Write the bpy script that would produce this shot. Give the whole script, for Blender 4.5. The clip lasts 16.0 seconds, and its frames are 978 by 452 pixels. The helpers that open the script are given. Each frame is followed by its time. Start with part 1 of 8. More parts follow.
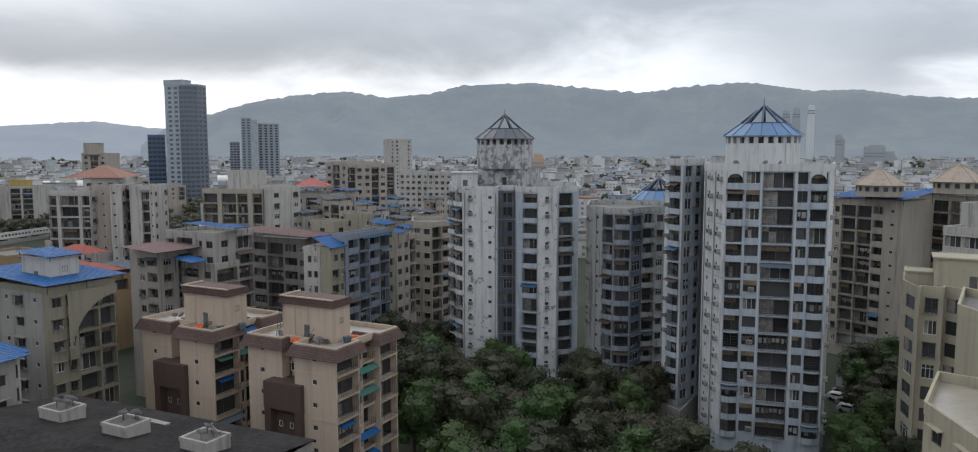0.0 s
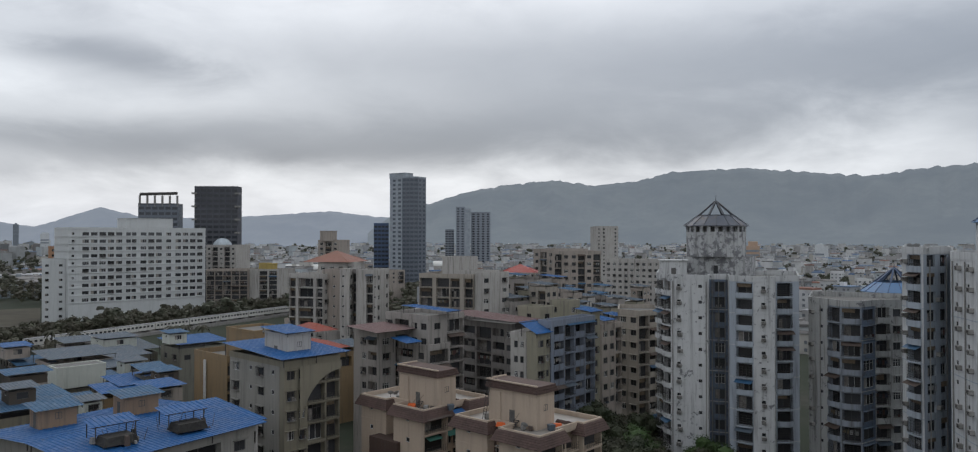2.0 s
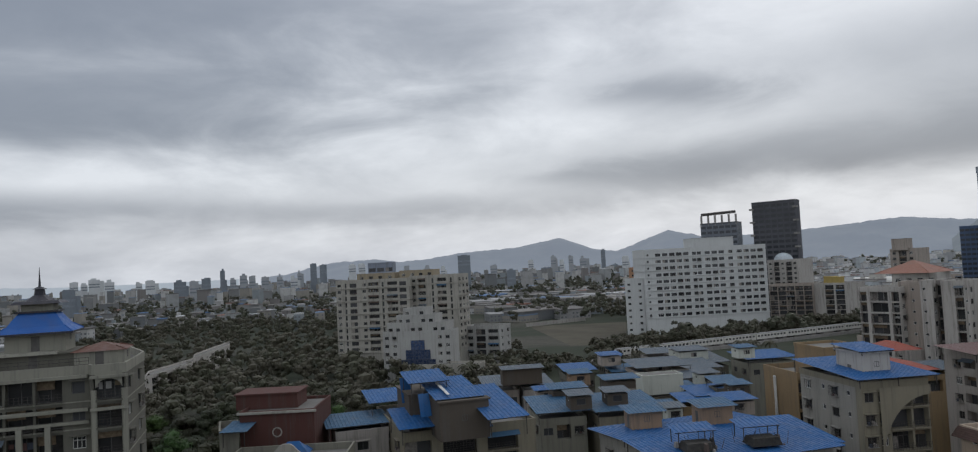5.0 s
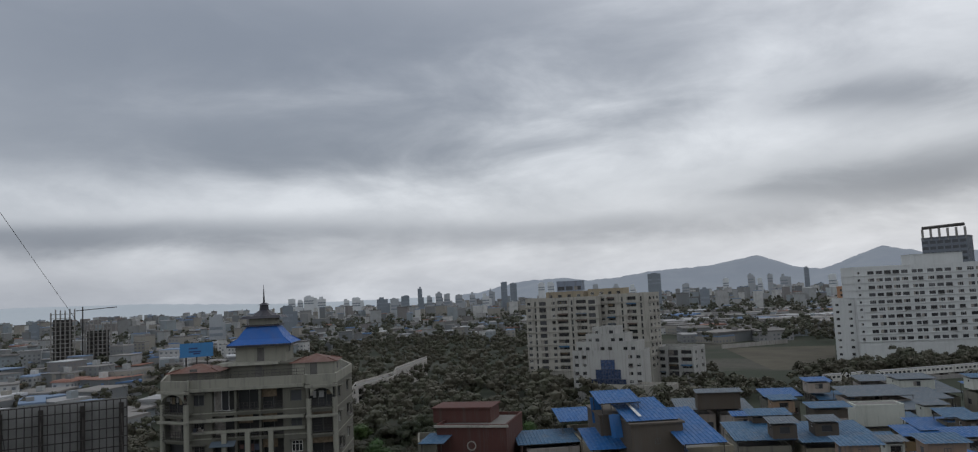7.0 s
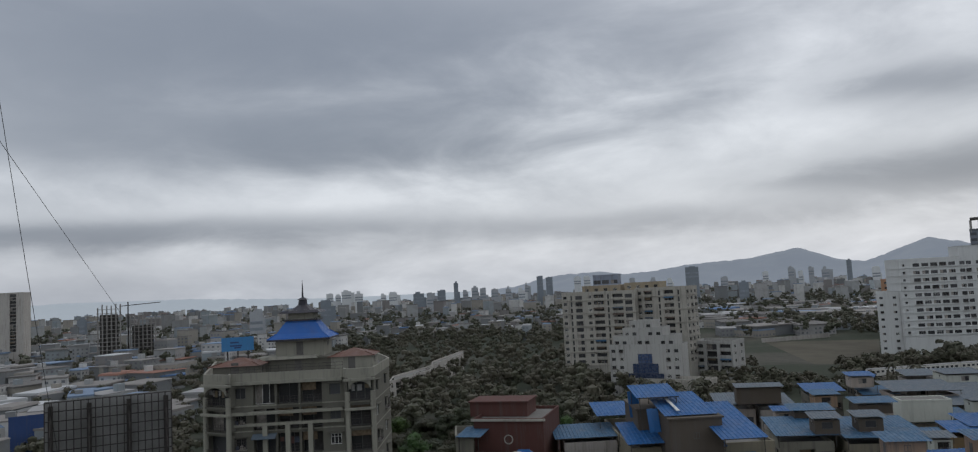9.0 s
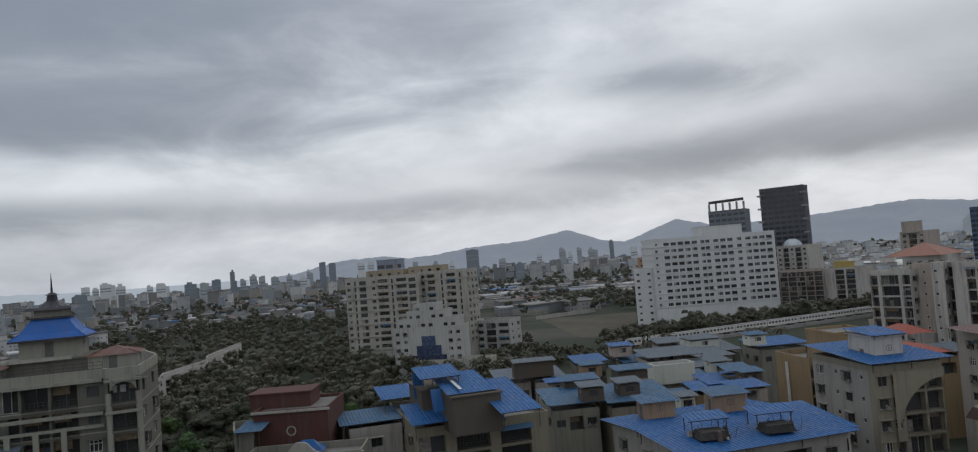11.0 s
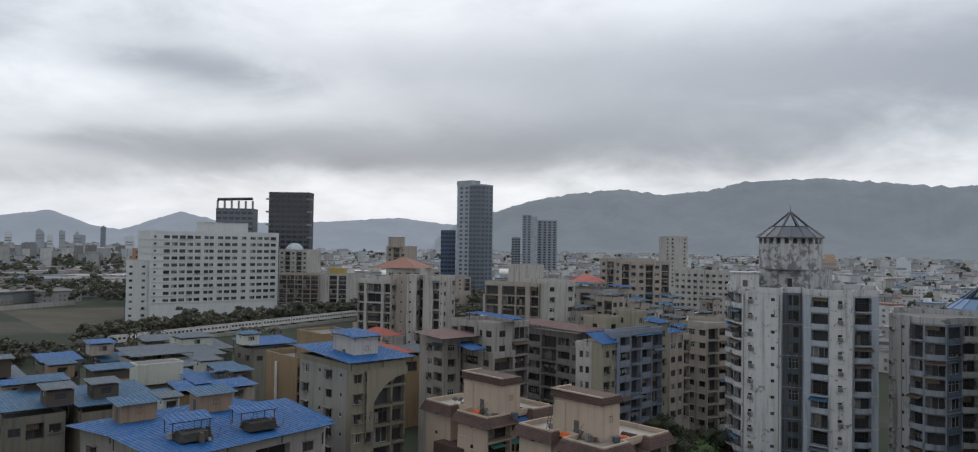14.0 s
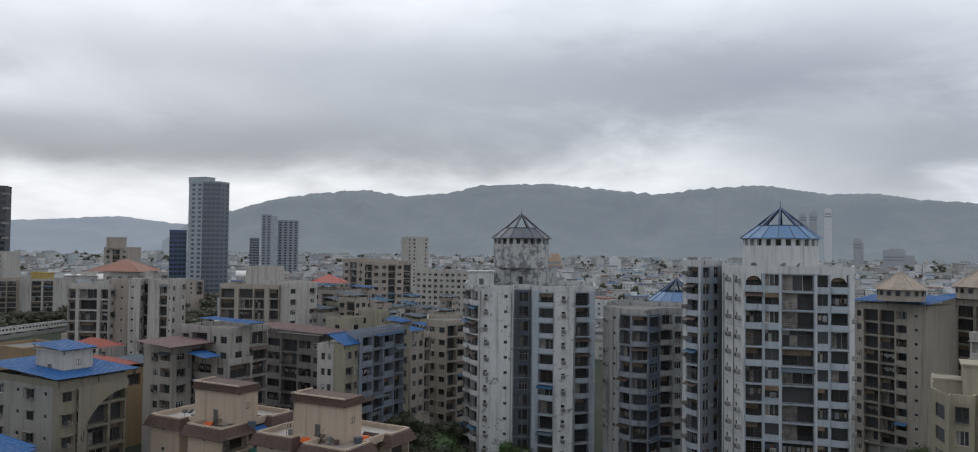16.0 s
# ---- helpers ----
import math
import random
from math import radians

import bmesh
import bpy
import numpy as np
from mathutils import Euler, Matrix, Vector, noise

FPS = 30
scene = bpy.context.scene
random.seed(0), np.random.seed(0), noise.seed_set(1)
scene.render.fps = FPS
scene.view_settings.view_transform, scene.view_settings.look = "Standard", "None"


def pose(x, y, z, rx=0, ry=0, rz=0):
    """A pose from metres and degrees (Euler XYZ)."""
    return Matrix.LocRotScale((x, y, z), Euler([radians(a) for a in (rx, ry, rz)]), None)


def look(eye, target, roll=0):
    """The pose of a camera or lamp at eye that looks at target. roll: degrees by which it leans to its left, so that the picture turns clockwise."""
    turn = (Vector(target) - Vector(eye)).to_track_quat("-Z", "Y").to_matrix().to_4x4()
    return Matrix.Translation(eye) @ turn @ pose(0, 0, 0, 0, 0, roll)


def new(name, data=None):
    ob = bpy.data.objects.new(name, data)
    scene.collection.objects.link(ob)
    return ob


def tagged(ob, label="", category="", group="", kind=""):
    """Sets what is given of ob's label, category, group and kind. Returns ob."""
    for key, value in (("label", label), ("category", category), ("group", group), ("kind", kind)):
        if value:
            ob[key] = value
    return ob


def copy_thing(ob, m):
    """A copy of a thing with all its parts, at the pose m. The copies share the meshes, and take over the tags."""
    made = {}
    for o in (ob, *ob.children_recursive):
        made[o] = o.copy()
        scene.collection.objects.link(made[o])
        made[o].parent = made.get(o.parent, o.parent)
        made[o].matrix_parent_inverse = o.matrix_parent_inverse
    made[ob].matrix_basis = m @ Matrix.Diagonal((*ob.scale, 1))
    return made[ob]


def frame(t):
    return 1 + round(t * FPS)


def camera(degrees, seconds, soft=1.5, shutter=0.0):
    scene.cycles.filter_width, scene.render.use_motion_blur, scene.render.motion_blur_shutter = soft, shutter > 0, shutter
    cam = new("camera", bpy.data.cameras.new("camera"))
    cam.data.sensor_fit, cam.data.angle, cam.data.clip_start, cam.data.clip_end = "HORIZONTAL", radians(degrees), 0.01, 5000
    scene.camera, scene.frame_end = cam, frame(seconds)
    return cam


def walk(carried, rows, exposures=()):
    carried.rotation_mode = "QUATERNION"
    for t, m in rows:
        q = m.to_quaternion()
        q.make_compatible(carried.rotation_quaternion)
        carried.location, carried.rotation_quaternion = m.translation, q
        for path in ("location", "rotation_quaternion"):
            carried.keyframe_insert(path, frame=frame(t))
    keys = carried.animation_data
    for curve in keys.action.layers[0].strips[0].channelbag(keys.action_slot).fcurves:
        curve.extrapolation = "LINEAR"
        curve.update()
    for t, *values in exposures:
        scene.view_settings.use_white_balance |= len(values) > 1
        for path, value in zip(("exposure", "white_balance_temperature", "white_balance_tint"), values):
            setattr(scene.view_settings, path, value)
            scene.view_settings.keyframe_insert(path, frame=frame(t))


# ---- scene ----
EYE = 47.0
cam = camera(65.4, 16.0, soft=1.15)
# seconds, yaw to the left, pitch up, roll: the eye stays at one window, and turns
TURNS = [
    (0.0, 0.04, -5.75, -0.01),
    (0.5, -0.54, -3.62, 0.19),
    (1.0, 3.65, -1.14, 0.19),
    (1.5, 9.06, 0.12, 0.15),
    (2.0, 15.45, 0.79, 0.01),
    (2.5, 22.82, 0.99, -0.81),
    (3.0, 34.61, 1.44, -1.97),
    (3.5, 39.41, 1.75, -2.54),
    (4.0, 43.59, 1.99, -2.50),
    (4.5, 46.72, 2.13, -2.80),
    (5.0, 55.69, 3.01, -2.95),
    (5.2, 59.59, 3.44, -2.75),
    (7.3, 70.21, 5.06, -2.85),
    (7.5, 70.71, 5.02, -2.91),
    (8.0, 72.36, 5.03, -2.89),
    (8.2, 72.94, 5.08, -2.83),
    (10.3, 64.35, 1.83, -4.08),
    (10.5, 60.69, 1.78, -4.27),
    (11.0, 56.28, 2.60, -4.50),
    (11.5, 50.86, 2.60, -2.46),
    (12.0, 43.06, 2.59, -1.97),
    (12.5, 37.66, 2.33, -1.29),
    (13.0, 32.24, 1.89, 0.31),
    (13.5, 25.55, 1.46, 0.58),
    (14.0, 20.45, 1.36, 0.85),
    (14.5, 15.72, 1.58, 0.70),
    (15.0, 11.30, 1.76, 0.69),
    (15.5, 6.38, 1.82, 0.70),
    (16.0, 1.31, 1.66, 0.71),
]
walk(cam, [(t, pose(0, 0, EYE, 90 + pitch, 0, yaw) @ pose(0, 0, 0, 0, 0, roll)) for t, yaw, pitch, roll in TURNS],
     exposures=[(0.0, 0.53, 6610, 10), (0.5, 0.43, 6610, 10), (1.0, 0.23, 6610, 10), (1.5, 0.08, 6610, 10), (2.5, 0.1, 6610, 10), (3.0, 0.1, 6610, 10), (5.2, -0.06, 6610, 10), (8.0, -0.16, 6610, 10), (10.5, -0.04, 6610, 10), (11.4, -0.12, 6610, 10), (12.0, 0.07, 6610, 10), (13.3, 0.2, 6610, 10), (14.8, 0.12, 6610, 10), (16.0, 0.2, 6610, 10)])

# ---- sky and light ----
world = bpy.data.worlds.new("sky")
scene.world = world
world.use_nodes = True
NT = world.node_tree
for n_ in list(NT.nodes):
    NT.nodes.remove(n_)


def node(tree, kind, **props):
    n = tree.nodes.new(kind)
    for k, v in props.items():
        setattr(n, k, v)
    return n


def calc(tree, op, a, b=None, c=None, clamp=False):
    n = node(tree, "ShaderNodeMath", operation=op, use_clamp=clamp)
    for i, v in enumerate((a, b, c)):
        if v is None:
            continue
        if isinstance(v, (int, float)):
            n.inputs[i].default_value = v
        else:
            tree.links.new(v, n.inputs[i])
    return n.outputs[0]


def blend(tree, fac, a, b, how="MIX"):
    n = node(tree, "ShaderNodeMix", data_type="RGBA", blend_type=how)
    for i, v in ((0, fac), (6, a), (7, b)):
        if isinstance(v, (int, float)):
            n.inputs[i].default_value = v
        elif isinstance(v, tuple):
            n.inputs[i].default_value = (*v[:3], 1)
        else:
            tree.links.new(v, n.inputs[i])
    return n.outputs[2]


def ramp(tree, fac, lo, hi, to_lo=0.0, to_hi=1.0, smooth=True):
    n = node(tree, "ShaderNodeMapRange", interpolation_type="SMOOTHSTEP" if smooth else "LINEAR")
    tree.links.new(fac, n.inputs[0])
    for i, v in enumerate((lo, hi, to_lo, to_hi)):
        n.inputs[i + 1].default_value = v
    return n.outputs[0]


def noise_of(tree, vec, scale, detail=4.0, rough=0.55, distort=0.0):
    n = node(tree, "ShaderNodeTexNoise")
    tree.links.new(vec, n.inputs["Vector"])
    n.inputs["Scale"].default_value, n.inputs["Detail"].default_value = scale, detail
    n.inputs["Roughness"].default_value, n.inputs["Distortion"].default_value = rough, distort
    return n.outputs[0]


SUN_EL, SUN_AZ = radians(48), radians(-25)
co = node(NT, "ShaderNodeTexCoord")
sep = node(NT, "ShaderNodeSeparateXYZ")
NT.links.new(co.outputs["Generated"], sep.inputs[0])
dx, dy, dz = sep.outputs
azim = calc(NT, "MULTIPLY", calc(NT, "ARCTAN2", calc(NT, "MULTIPLY", dx, -1.0), dy), 57.2958)   # degrees to the left of +y
elev = calc(NT, "MULTIPLY", calc(NT, "ARCSINE", dz), 57.2958)
# cloud sheet: the directions laid onto a flat layer overhead
down = calc(NT, "ADD", calc(NT, "MAXIMUM", dz, 0.0), 0.3)
lay = node(NT, "ShaderNodeCombineXYZ")
NT.links.new(calc(NT, "DIVIDE", dx, down), lay.inputs[0])
NT.links.new(calc(NT, "DIVIDE", dy, down), lay.inputs[1])
big = noise_of(NT, lay.outputs[0], 0.55, 3.0, 0.5, 0.5)
mid = noise_of(NT, lay.outputs[0], 1.9, 7.0, 0.5, 0.6)
fine = noise_of(NT, lay.outputs[0], 5.0, 5.0, 0.6, 0.4)
# the heavy clouds of the day: bearing, height, half width, half height in degrees, weight
HEAVY = [
    (97, 1.2, 22, 2.4, 0.3),
    (87.4, 18.2, 30, 6.1, 1.4),
    (90.6, 11.3, 17.8, 2.1, 0.8),
    (99.9, 5, 19.7, 1, 1.1),
    (42.4, 6.5, 10.3, 1.4, 0.51),
    (54.3, 4.4, 11.3, 0.9, 0.25),
    (41.2, 12.1, 4.7, 1.2, 0.34),
    (39.4, 6.2, 10.3, 1.1, 0.59),
    (42, 12.2, 3.8, 0.8, 0.26),
    (17, 7.9, 15.5, 2.3, 0.64),
    (13.9, 12.7, 19.7, 2.8, 0.47),
    (20.4, 6.4, 14.1, 1.4, 0.51),
    (4.6, 9, 14.1, 2.6, 0.47),
    (-18.4, 11.3, 15.9, 3.5, 0.64),
    (-10.9, 12.7, 19.7, 3.3, 0.42),
    (-28.4, 5.9, 7.5, 3.3, 0.42),
    (-30.6, 6.6, 10.3, 2.8, 0.42),
    (18, 7.1, 23.5, 1.6, 0.42),
    (40.4, 11.9, 6.1, 1.6, 0.3),
    (65.7, 4.5, 12.2, 0.8, 0.35),
]
lay2 = node(NT, "ShaderNodeCombineXYZ")
NT.links.new(calc(NT, "MULTIPLY", azim, 0.055), lay2.inputs[0])
NT.links.new(calc(NT, "MULTIPLY", elev, 0.15), lay2.inputs[1])
bil = noise_of(NT, lay2.outputs[0], 1.5, 7.0, 0.56, 0.35)
wob = calc(NT, "MULTIPLY", calc(NT, "SUBTRACT", bil, 0.5), 26.0)
wob2 = calc(NT, "MULTIPLY", calc(NT, "SUBTRACT", big, 0.5), 14.0)
dark = None
for az_, el_, wa, we, wt in HEAVY:
    u = calc(NT, "DIVIDE", calc(NT, "ADD", calc(NT, "SUBTRACT", azim, az_), calc(NT, "ADD", wob, wob2)), wa)
    v = calc(NT, "DIVIDE", calc(NT, "ADD", calc(NT, "SUBTRACT", elev, el_), calc(NT, "MULTIPLY", wob, 0.3 if we > 3 else 0.1)), we)
    g = calc(NT, "MULTIPLY", calc(NT, "EXPONENT", calc(NT, "MULTIPLY", calc(NT, "ADD", calc(NT, "MULTIPLY", u, u), calc(NT, "MULTIPLY", v, v)), -1.0)), wt)
    dark = g if dark is None else calc(NT, "ADD", dark, g)
soft_ = calc(NT, "ADD", calc(NT, "ADD", calc(NT, "MULTIPLY", calc(NT, "SUBTRACT", bil, 0.5), 0.75), calc(NT, "MULTIPLY", calc(NT, "SUBTRACT", mid, 0.5), 0.22)), calc(NT, "MULTIPLY", calc(NT, "SUBTRACT", fine, 0.5), 0.22))
cover = calc(NT, "ADD", calc(NT, "ADD", dark, soft_), 0.07)
cover = calc(NT, "SUBTRACT", 1.0, calc(NT, "EXPONENT", calc(NT, "MULTIPLY", calc(NT, "MAXIMUM", cover, 0.0), -1.55)))
cloud = blend(NT, cover, (0.80, 0.85, 0.93), (0.195, 0.230, 0.300))
# overcast skies are brighter overhead
top = ramp(NT, elev, 30.0, 85.0, 1.0, 1.15)
lift = node(NT, "ShaderNodeVectorMath", operation="SCALE")
NT.links.new(cloud, lift.inputs[0])
NT.links.new(top, lift.inputs["Scale"])
blue = node(NT, "ShaderNodeTexSky", sky_type="NISHITA", sun_disc=False, sun_elevation=SUN_EL, sun_rotation=SUN_AZ, air_density=1.5, dust_density=3.0)
thin = blend(NT, 0.12, lift.outputs[0], blend(NT, 1.0, blue.outputs[0], (0.10, 0.10, 0.10), "MULTIPLY"))
bg = node(NT, "ShaderNodeBackground")
NT.links.new(thin, bg.inputs[0])
bg.inputs[1].default_value = 1.0
NT.links.new(bg.outputs[0], node(NT, "ShaderNodeOutputWorld").inputs[0])

sun = new("sun", bpy.data.lights.new("sun", "SUN"))
sun.data.energy, sun.data.angle, sun.data.color = 0.25, radians(35), (1.0, 0.96, 0.90)
sun.matrix_world = look((0, 0, 0), (-math.sin(SUN_AZ) * math.cos(SUN_EL), -math.cos(SUN_AZ) * math.cos(SUN_EL), -math.sin(SUN_EL)))

# ---- materials ----
MATS = {}


def base_mat(name, rough, metal=0.0):
    m = bpy.data.materials.new(name)
    m.use_nodes = True
    t = m.node_tree
    b = t.nodes["Principled BSDF"]
    b.inputs["Roughness"].default_value, b.inputs["Metallic"].default_value = rough, metal
    b.inputs["Specular IOR Level"].default_value = 0.5 if rough < 0.5 else 0.25
    pos = node(t, "ShaderNodeNewGeometry").outputs["Position"]
    return m, t, b, pos


def stretched(t, pos, sx, sy, sz):
    n = node(t, "ShaderNodeVectorMath", operation="MULTIPLY")
    t.links.new(pos, n.inputs[0])
    n.inputs[1].default_value = (sx, sy, sz)
    return n.outputs[0]


def bump(t, b, h, strength, dist):
    n = node(t, "ShaderNodeBump")
    n.inputs["Strength"].default_value, n.inputs["Distance"].default_value = strength, dist
    t.links.new(h, n.inputs["Height"])
    t.links.new(n.outputs[0], b.inputs["Normal"])


def paint(name, color, grime=0.4, stain=(0.09, 0.085, 0.08), flake=0.0, flake_color=(0.12, 0.12, 0.13), rough=0.85):
    """Painted render on masonry: soft fading, rain streaks from top to bottom, dark algae, and flaking where it is old."""
    if name in MATS:
        return MATS[name]
    m, t, b, pos = base_mat(name, rough)
    fade = noise_of(t, pos, 0.16, 5.0, 0.6)
    grain = noise_of(t, pos, 2.6, 4.0, 0.65)
    streak = noise_of(t, stretched(t, pos, 1.1, 1.1, 0.07), 1.0, 5.0, 0.62, 0.3)
    info = node(t, "ShaderNodeObjectInfo").outputs["Random"]
    c = blend(t, ramp(t, fade, 0.3, 0.7, 0.0, 0.32), tuple(color), tuple(v * 0.72 for v in color))
    c = blend(t, ramp(t, grain, 0.35, 0.75, 0.0, 0.22), c, tuple(min(1, v * 1.12) for v in color))
    c = blend(t, calc(t, "MULTIPLY", ramp(t, streak, 0.48, 0.74), grime), c, stain)
    drip = noise_of(t, stretched(t, pos, 3.4, 3.4, 0.22), 1.0, 4.0, 0.6, 0.2)
    c = blend(t, calc(t, "MULTIPLY", ramp(t, drip, 0.54, 0.72), grime * 0.6), c, stain)
    if flake:
        fl = noise_of(t, pos, 0.75, 8.0, 0.72, 0.5)
        c = blend(t, calc(t, "MULTIPLY", ramp(t, fl, 0.60 - 0.16 * flake, 0.64 - 0.1 * flake), 0.82), c, flake_color)
    c = blend(t, calc(t, "MULTIPLY", info, 0.07), c, (0.2, 0.19, 0.18))
    t.links.new(c, b.inputs["Base Color"])
    bump(t, b, grain, 0.25, 0.05)
    MATS[name] = m
    return m


def metal_sheet(name, color, rust=0.25, rough=0.38):
    """Coated roofing sheet, rain-wet and dulled in patches."""
    if name in MATS:
        return MATS[name]
    m, t, b, pos = base_mat(name, rough)
    b.inputs["Specular IOR Level"].default_value = 0.22
    a = noise_of(t, pos, 0.22, 5.0, 0.6, 0.4)
    d = noise_of(t, pos, 1.7, 5.0, 0.65)
    rnd = node(t, "ShaderNodeNewGeometry").outputs["Random Per Island"]
    c = blend(t, ramp(t, a, 0.35, 0.7, 0.0, 0.45), tuple(color), tuple(0.55 * v + 0.05 for v in color))
    c = blend(t, calc(t, "MULTIPLY", rnd, 0.25), c, tuple(min(1, 1.25 * v + 0.01) for v in color))
    w_ = noise_of(t, pos, 0.6, 4.0, 0.6)
    c = blend(t, calc(t, "MULTIPLY", ramp(t, w_, 0.52, 0.72), rust), c, (0.12, 0.10, 0.09))
    t.links.new(c, b.inputs["Base Color"])
    t.links.new(ramp(t, d, 0.3, 0.7, rough - 0.12, rough + 0.2), b.inputs["Roughness"])
    bump(t, b, d, 0.15, 0.03)
    MATS[name] = m
    return m


def plain(name, color, rough=0.6, metal=0.0, vary=0.25, scale=1.5):
    if name in MATS:
        return MATS[name]
    m, t, b, pos = base_mat(name, rough, metal)
    a = noise_of(t, pos, scale, 5.0, 0.62)
    a2 = noise_of(t, pos, scale * 0.13, 3.0, 0.5)
    k = calc(t, "ADD", calc(t, "MULTIPLY", a, 0.6), calc(t, "MULTIPLY", a2, 0.4))
    info = node(t, "ShaderNodeObjectInfo").outputs["Random"]
    c = blend(t, ramp(t, k, 0.3, 0.7, 0.0, 1.0), tuple(v * (1 - vary) for v in color), tuple(min(1, v * (1 + vary)) for v in color))
    c = blend(t, calc(t, "MULTIPLY", info, vary * 0.5), c, tuple(v * 0.5 for v in color))
    t.links.new(c, b.inputs["Base Color"])
    bump(t, b, a, 0.2, 0.04)
    MATS[name] = m
    return m


def glass(name, color, rough=0.12):
    """Window glass before an unlit room."""
    if name in MATS:
        return MATS[name]
    m, t, b, pos = base_mat(name, rough)
    info = node(t, "ShaderNodeObjectInfo").outputs["Random"]
    a = noise_of(t, pos, 0.9, 3.0)
    c = blend(t, info, tuple(v * 0.4 for v in color), tuple(v * 1.7 for v in color))
    t.links.new(c, b.inputs["Base Color"])
    t.links.new(ramp(t, a, 0.3, 0.7, rough * 0.6, rough * 2.2), b.inputs["Roughness"])
    MATS[name] = m
    return m


def leaf(name, color, lo=0.45, hi=1.55):
    if name in MATS:
        return MATS[name]
    m, t, b, pos = base_mat(name, 0.6)
    rnd = node(t, "ShaderNodeNewGeometry").outputs["Random Per Island"]
    info = node(t, "ShaderNodeObjectInfo").outputs["Random"]
    a = noise_of(t, pos, 0.25, 3.0)
    c = blend(t, rnd, tuple(v * lo for v in color), tuple(v * hi for v in color))
    c = blend(t, calc(t, "MULTIPLY", info, 0.55), c, (color[0] * 1.5, color[1] * 1.05, color[2] * 0.9))
    c = blend(t, ramp(t, a, 0.4, 0.7, 0.0, 0.35), c, (0.05, 0.045, 0.03))
    t.links.new(c, b.inputs["Base Color"])
    MATS[name] = m
    return m


# ---- building kit ----
def link_mesh(name, verts, faces, mats, idx=None, parent=None, label="", m=None, smooth=False):
    me = bpy.data.meshes.new(name)
    me.from_pydata(verts, [], faces)
    for k in mats:
        me.materials.append(k)
    if idx is not None:
        me.polygons.foreach_set("material_index", idx)
    if smooth:
        me.polygons.foreach_set("use_smooth", [True] * len(faces))
    me.update()
    ob = new(name, me)
    if parent:
        ob.parent = parent
    if m is not None:
        ob.matrix_local = m
    if label:
        ob["label"] = label
    return ob


def put(name, me, parent, m, label=""):
    """One more object on a mesh that exists already."""
    ob = new(name, me)
    ob.parent = parent
    ob.matrix_local = m
    if label:
        ob["label"] = label
    return ob


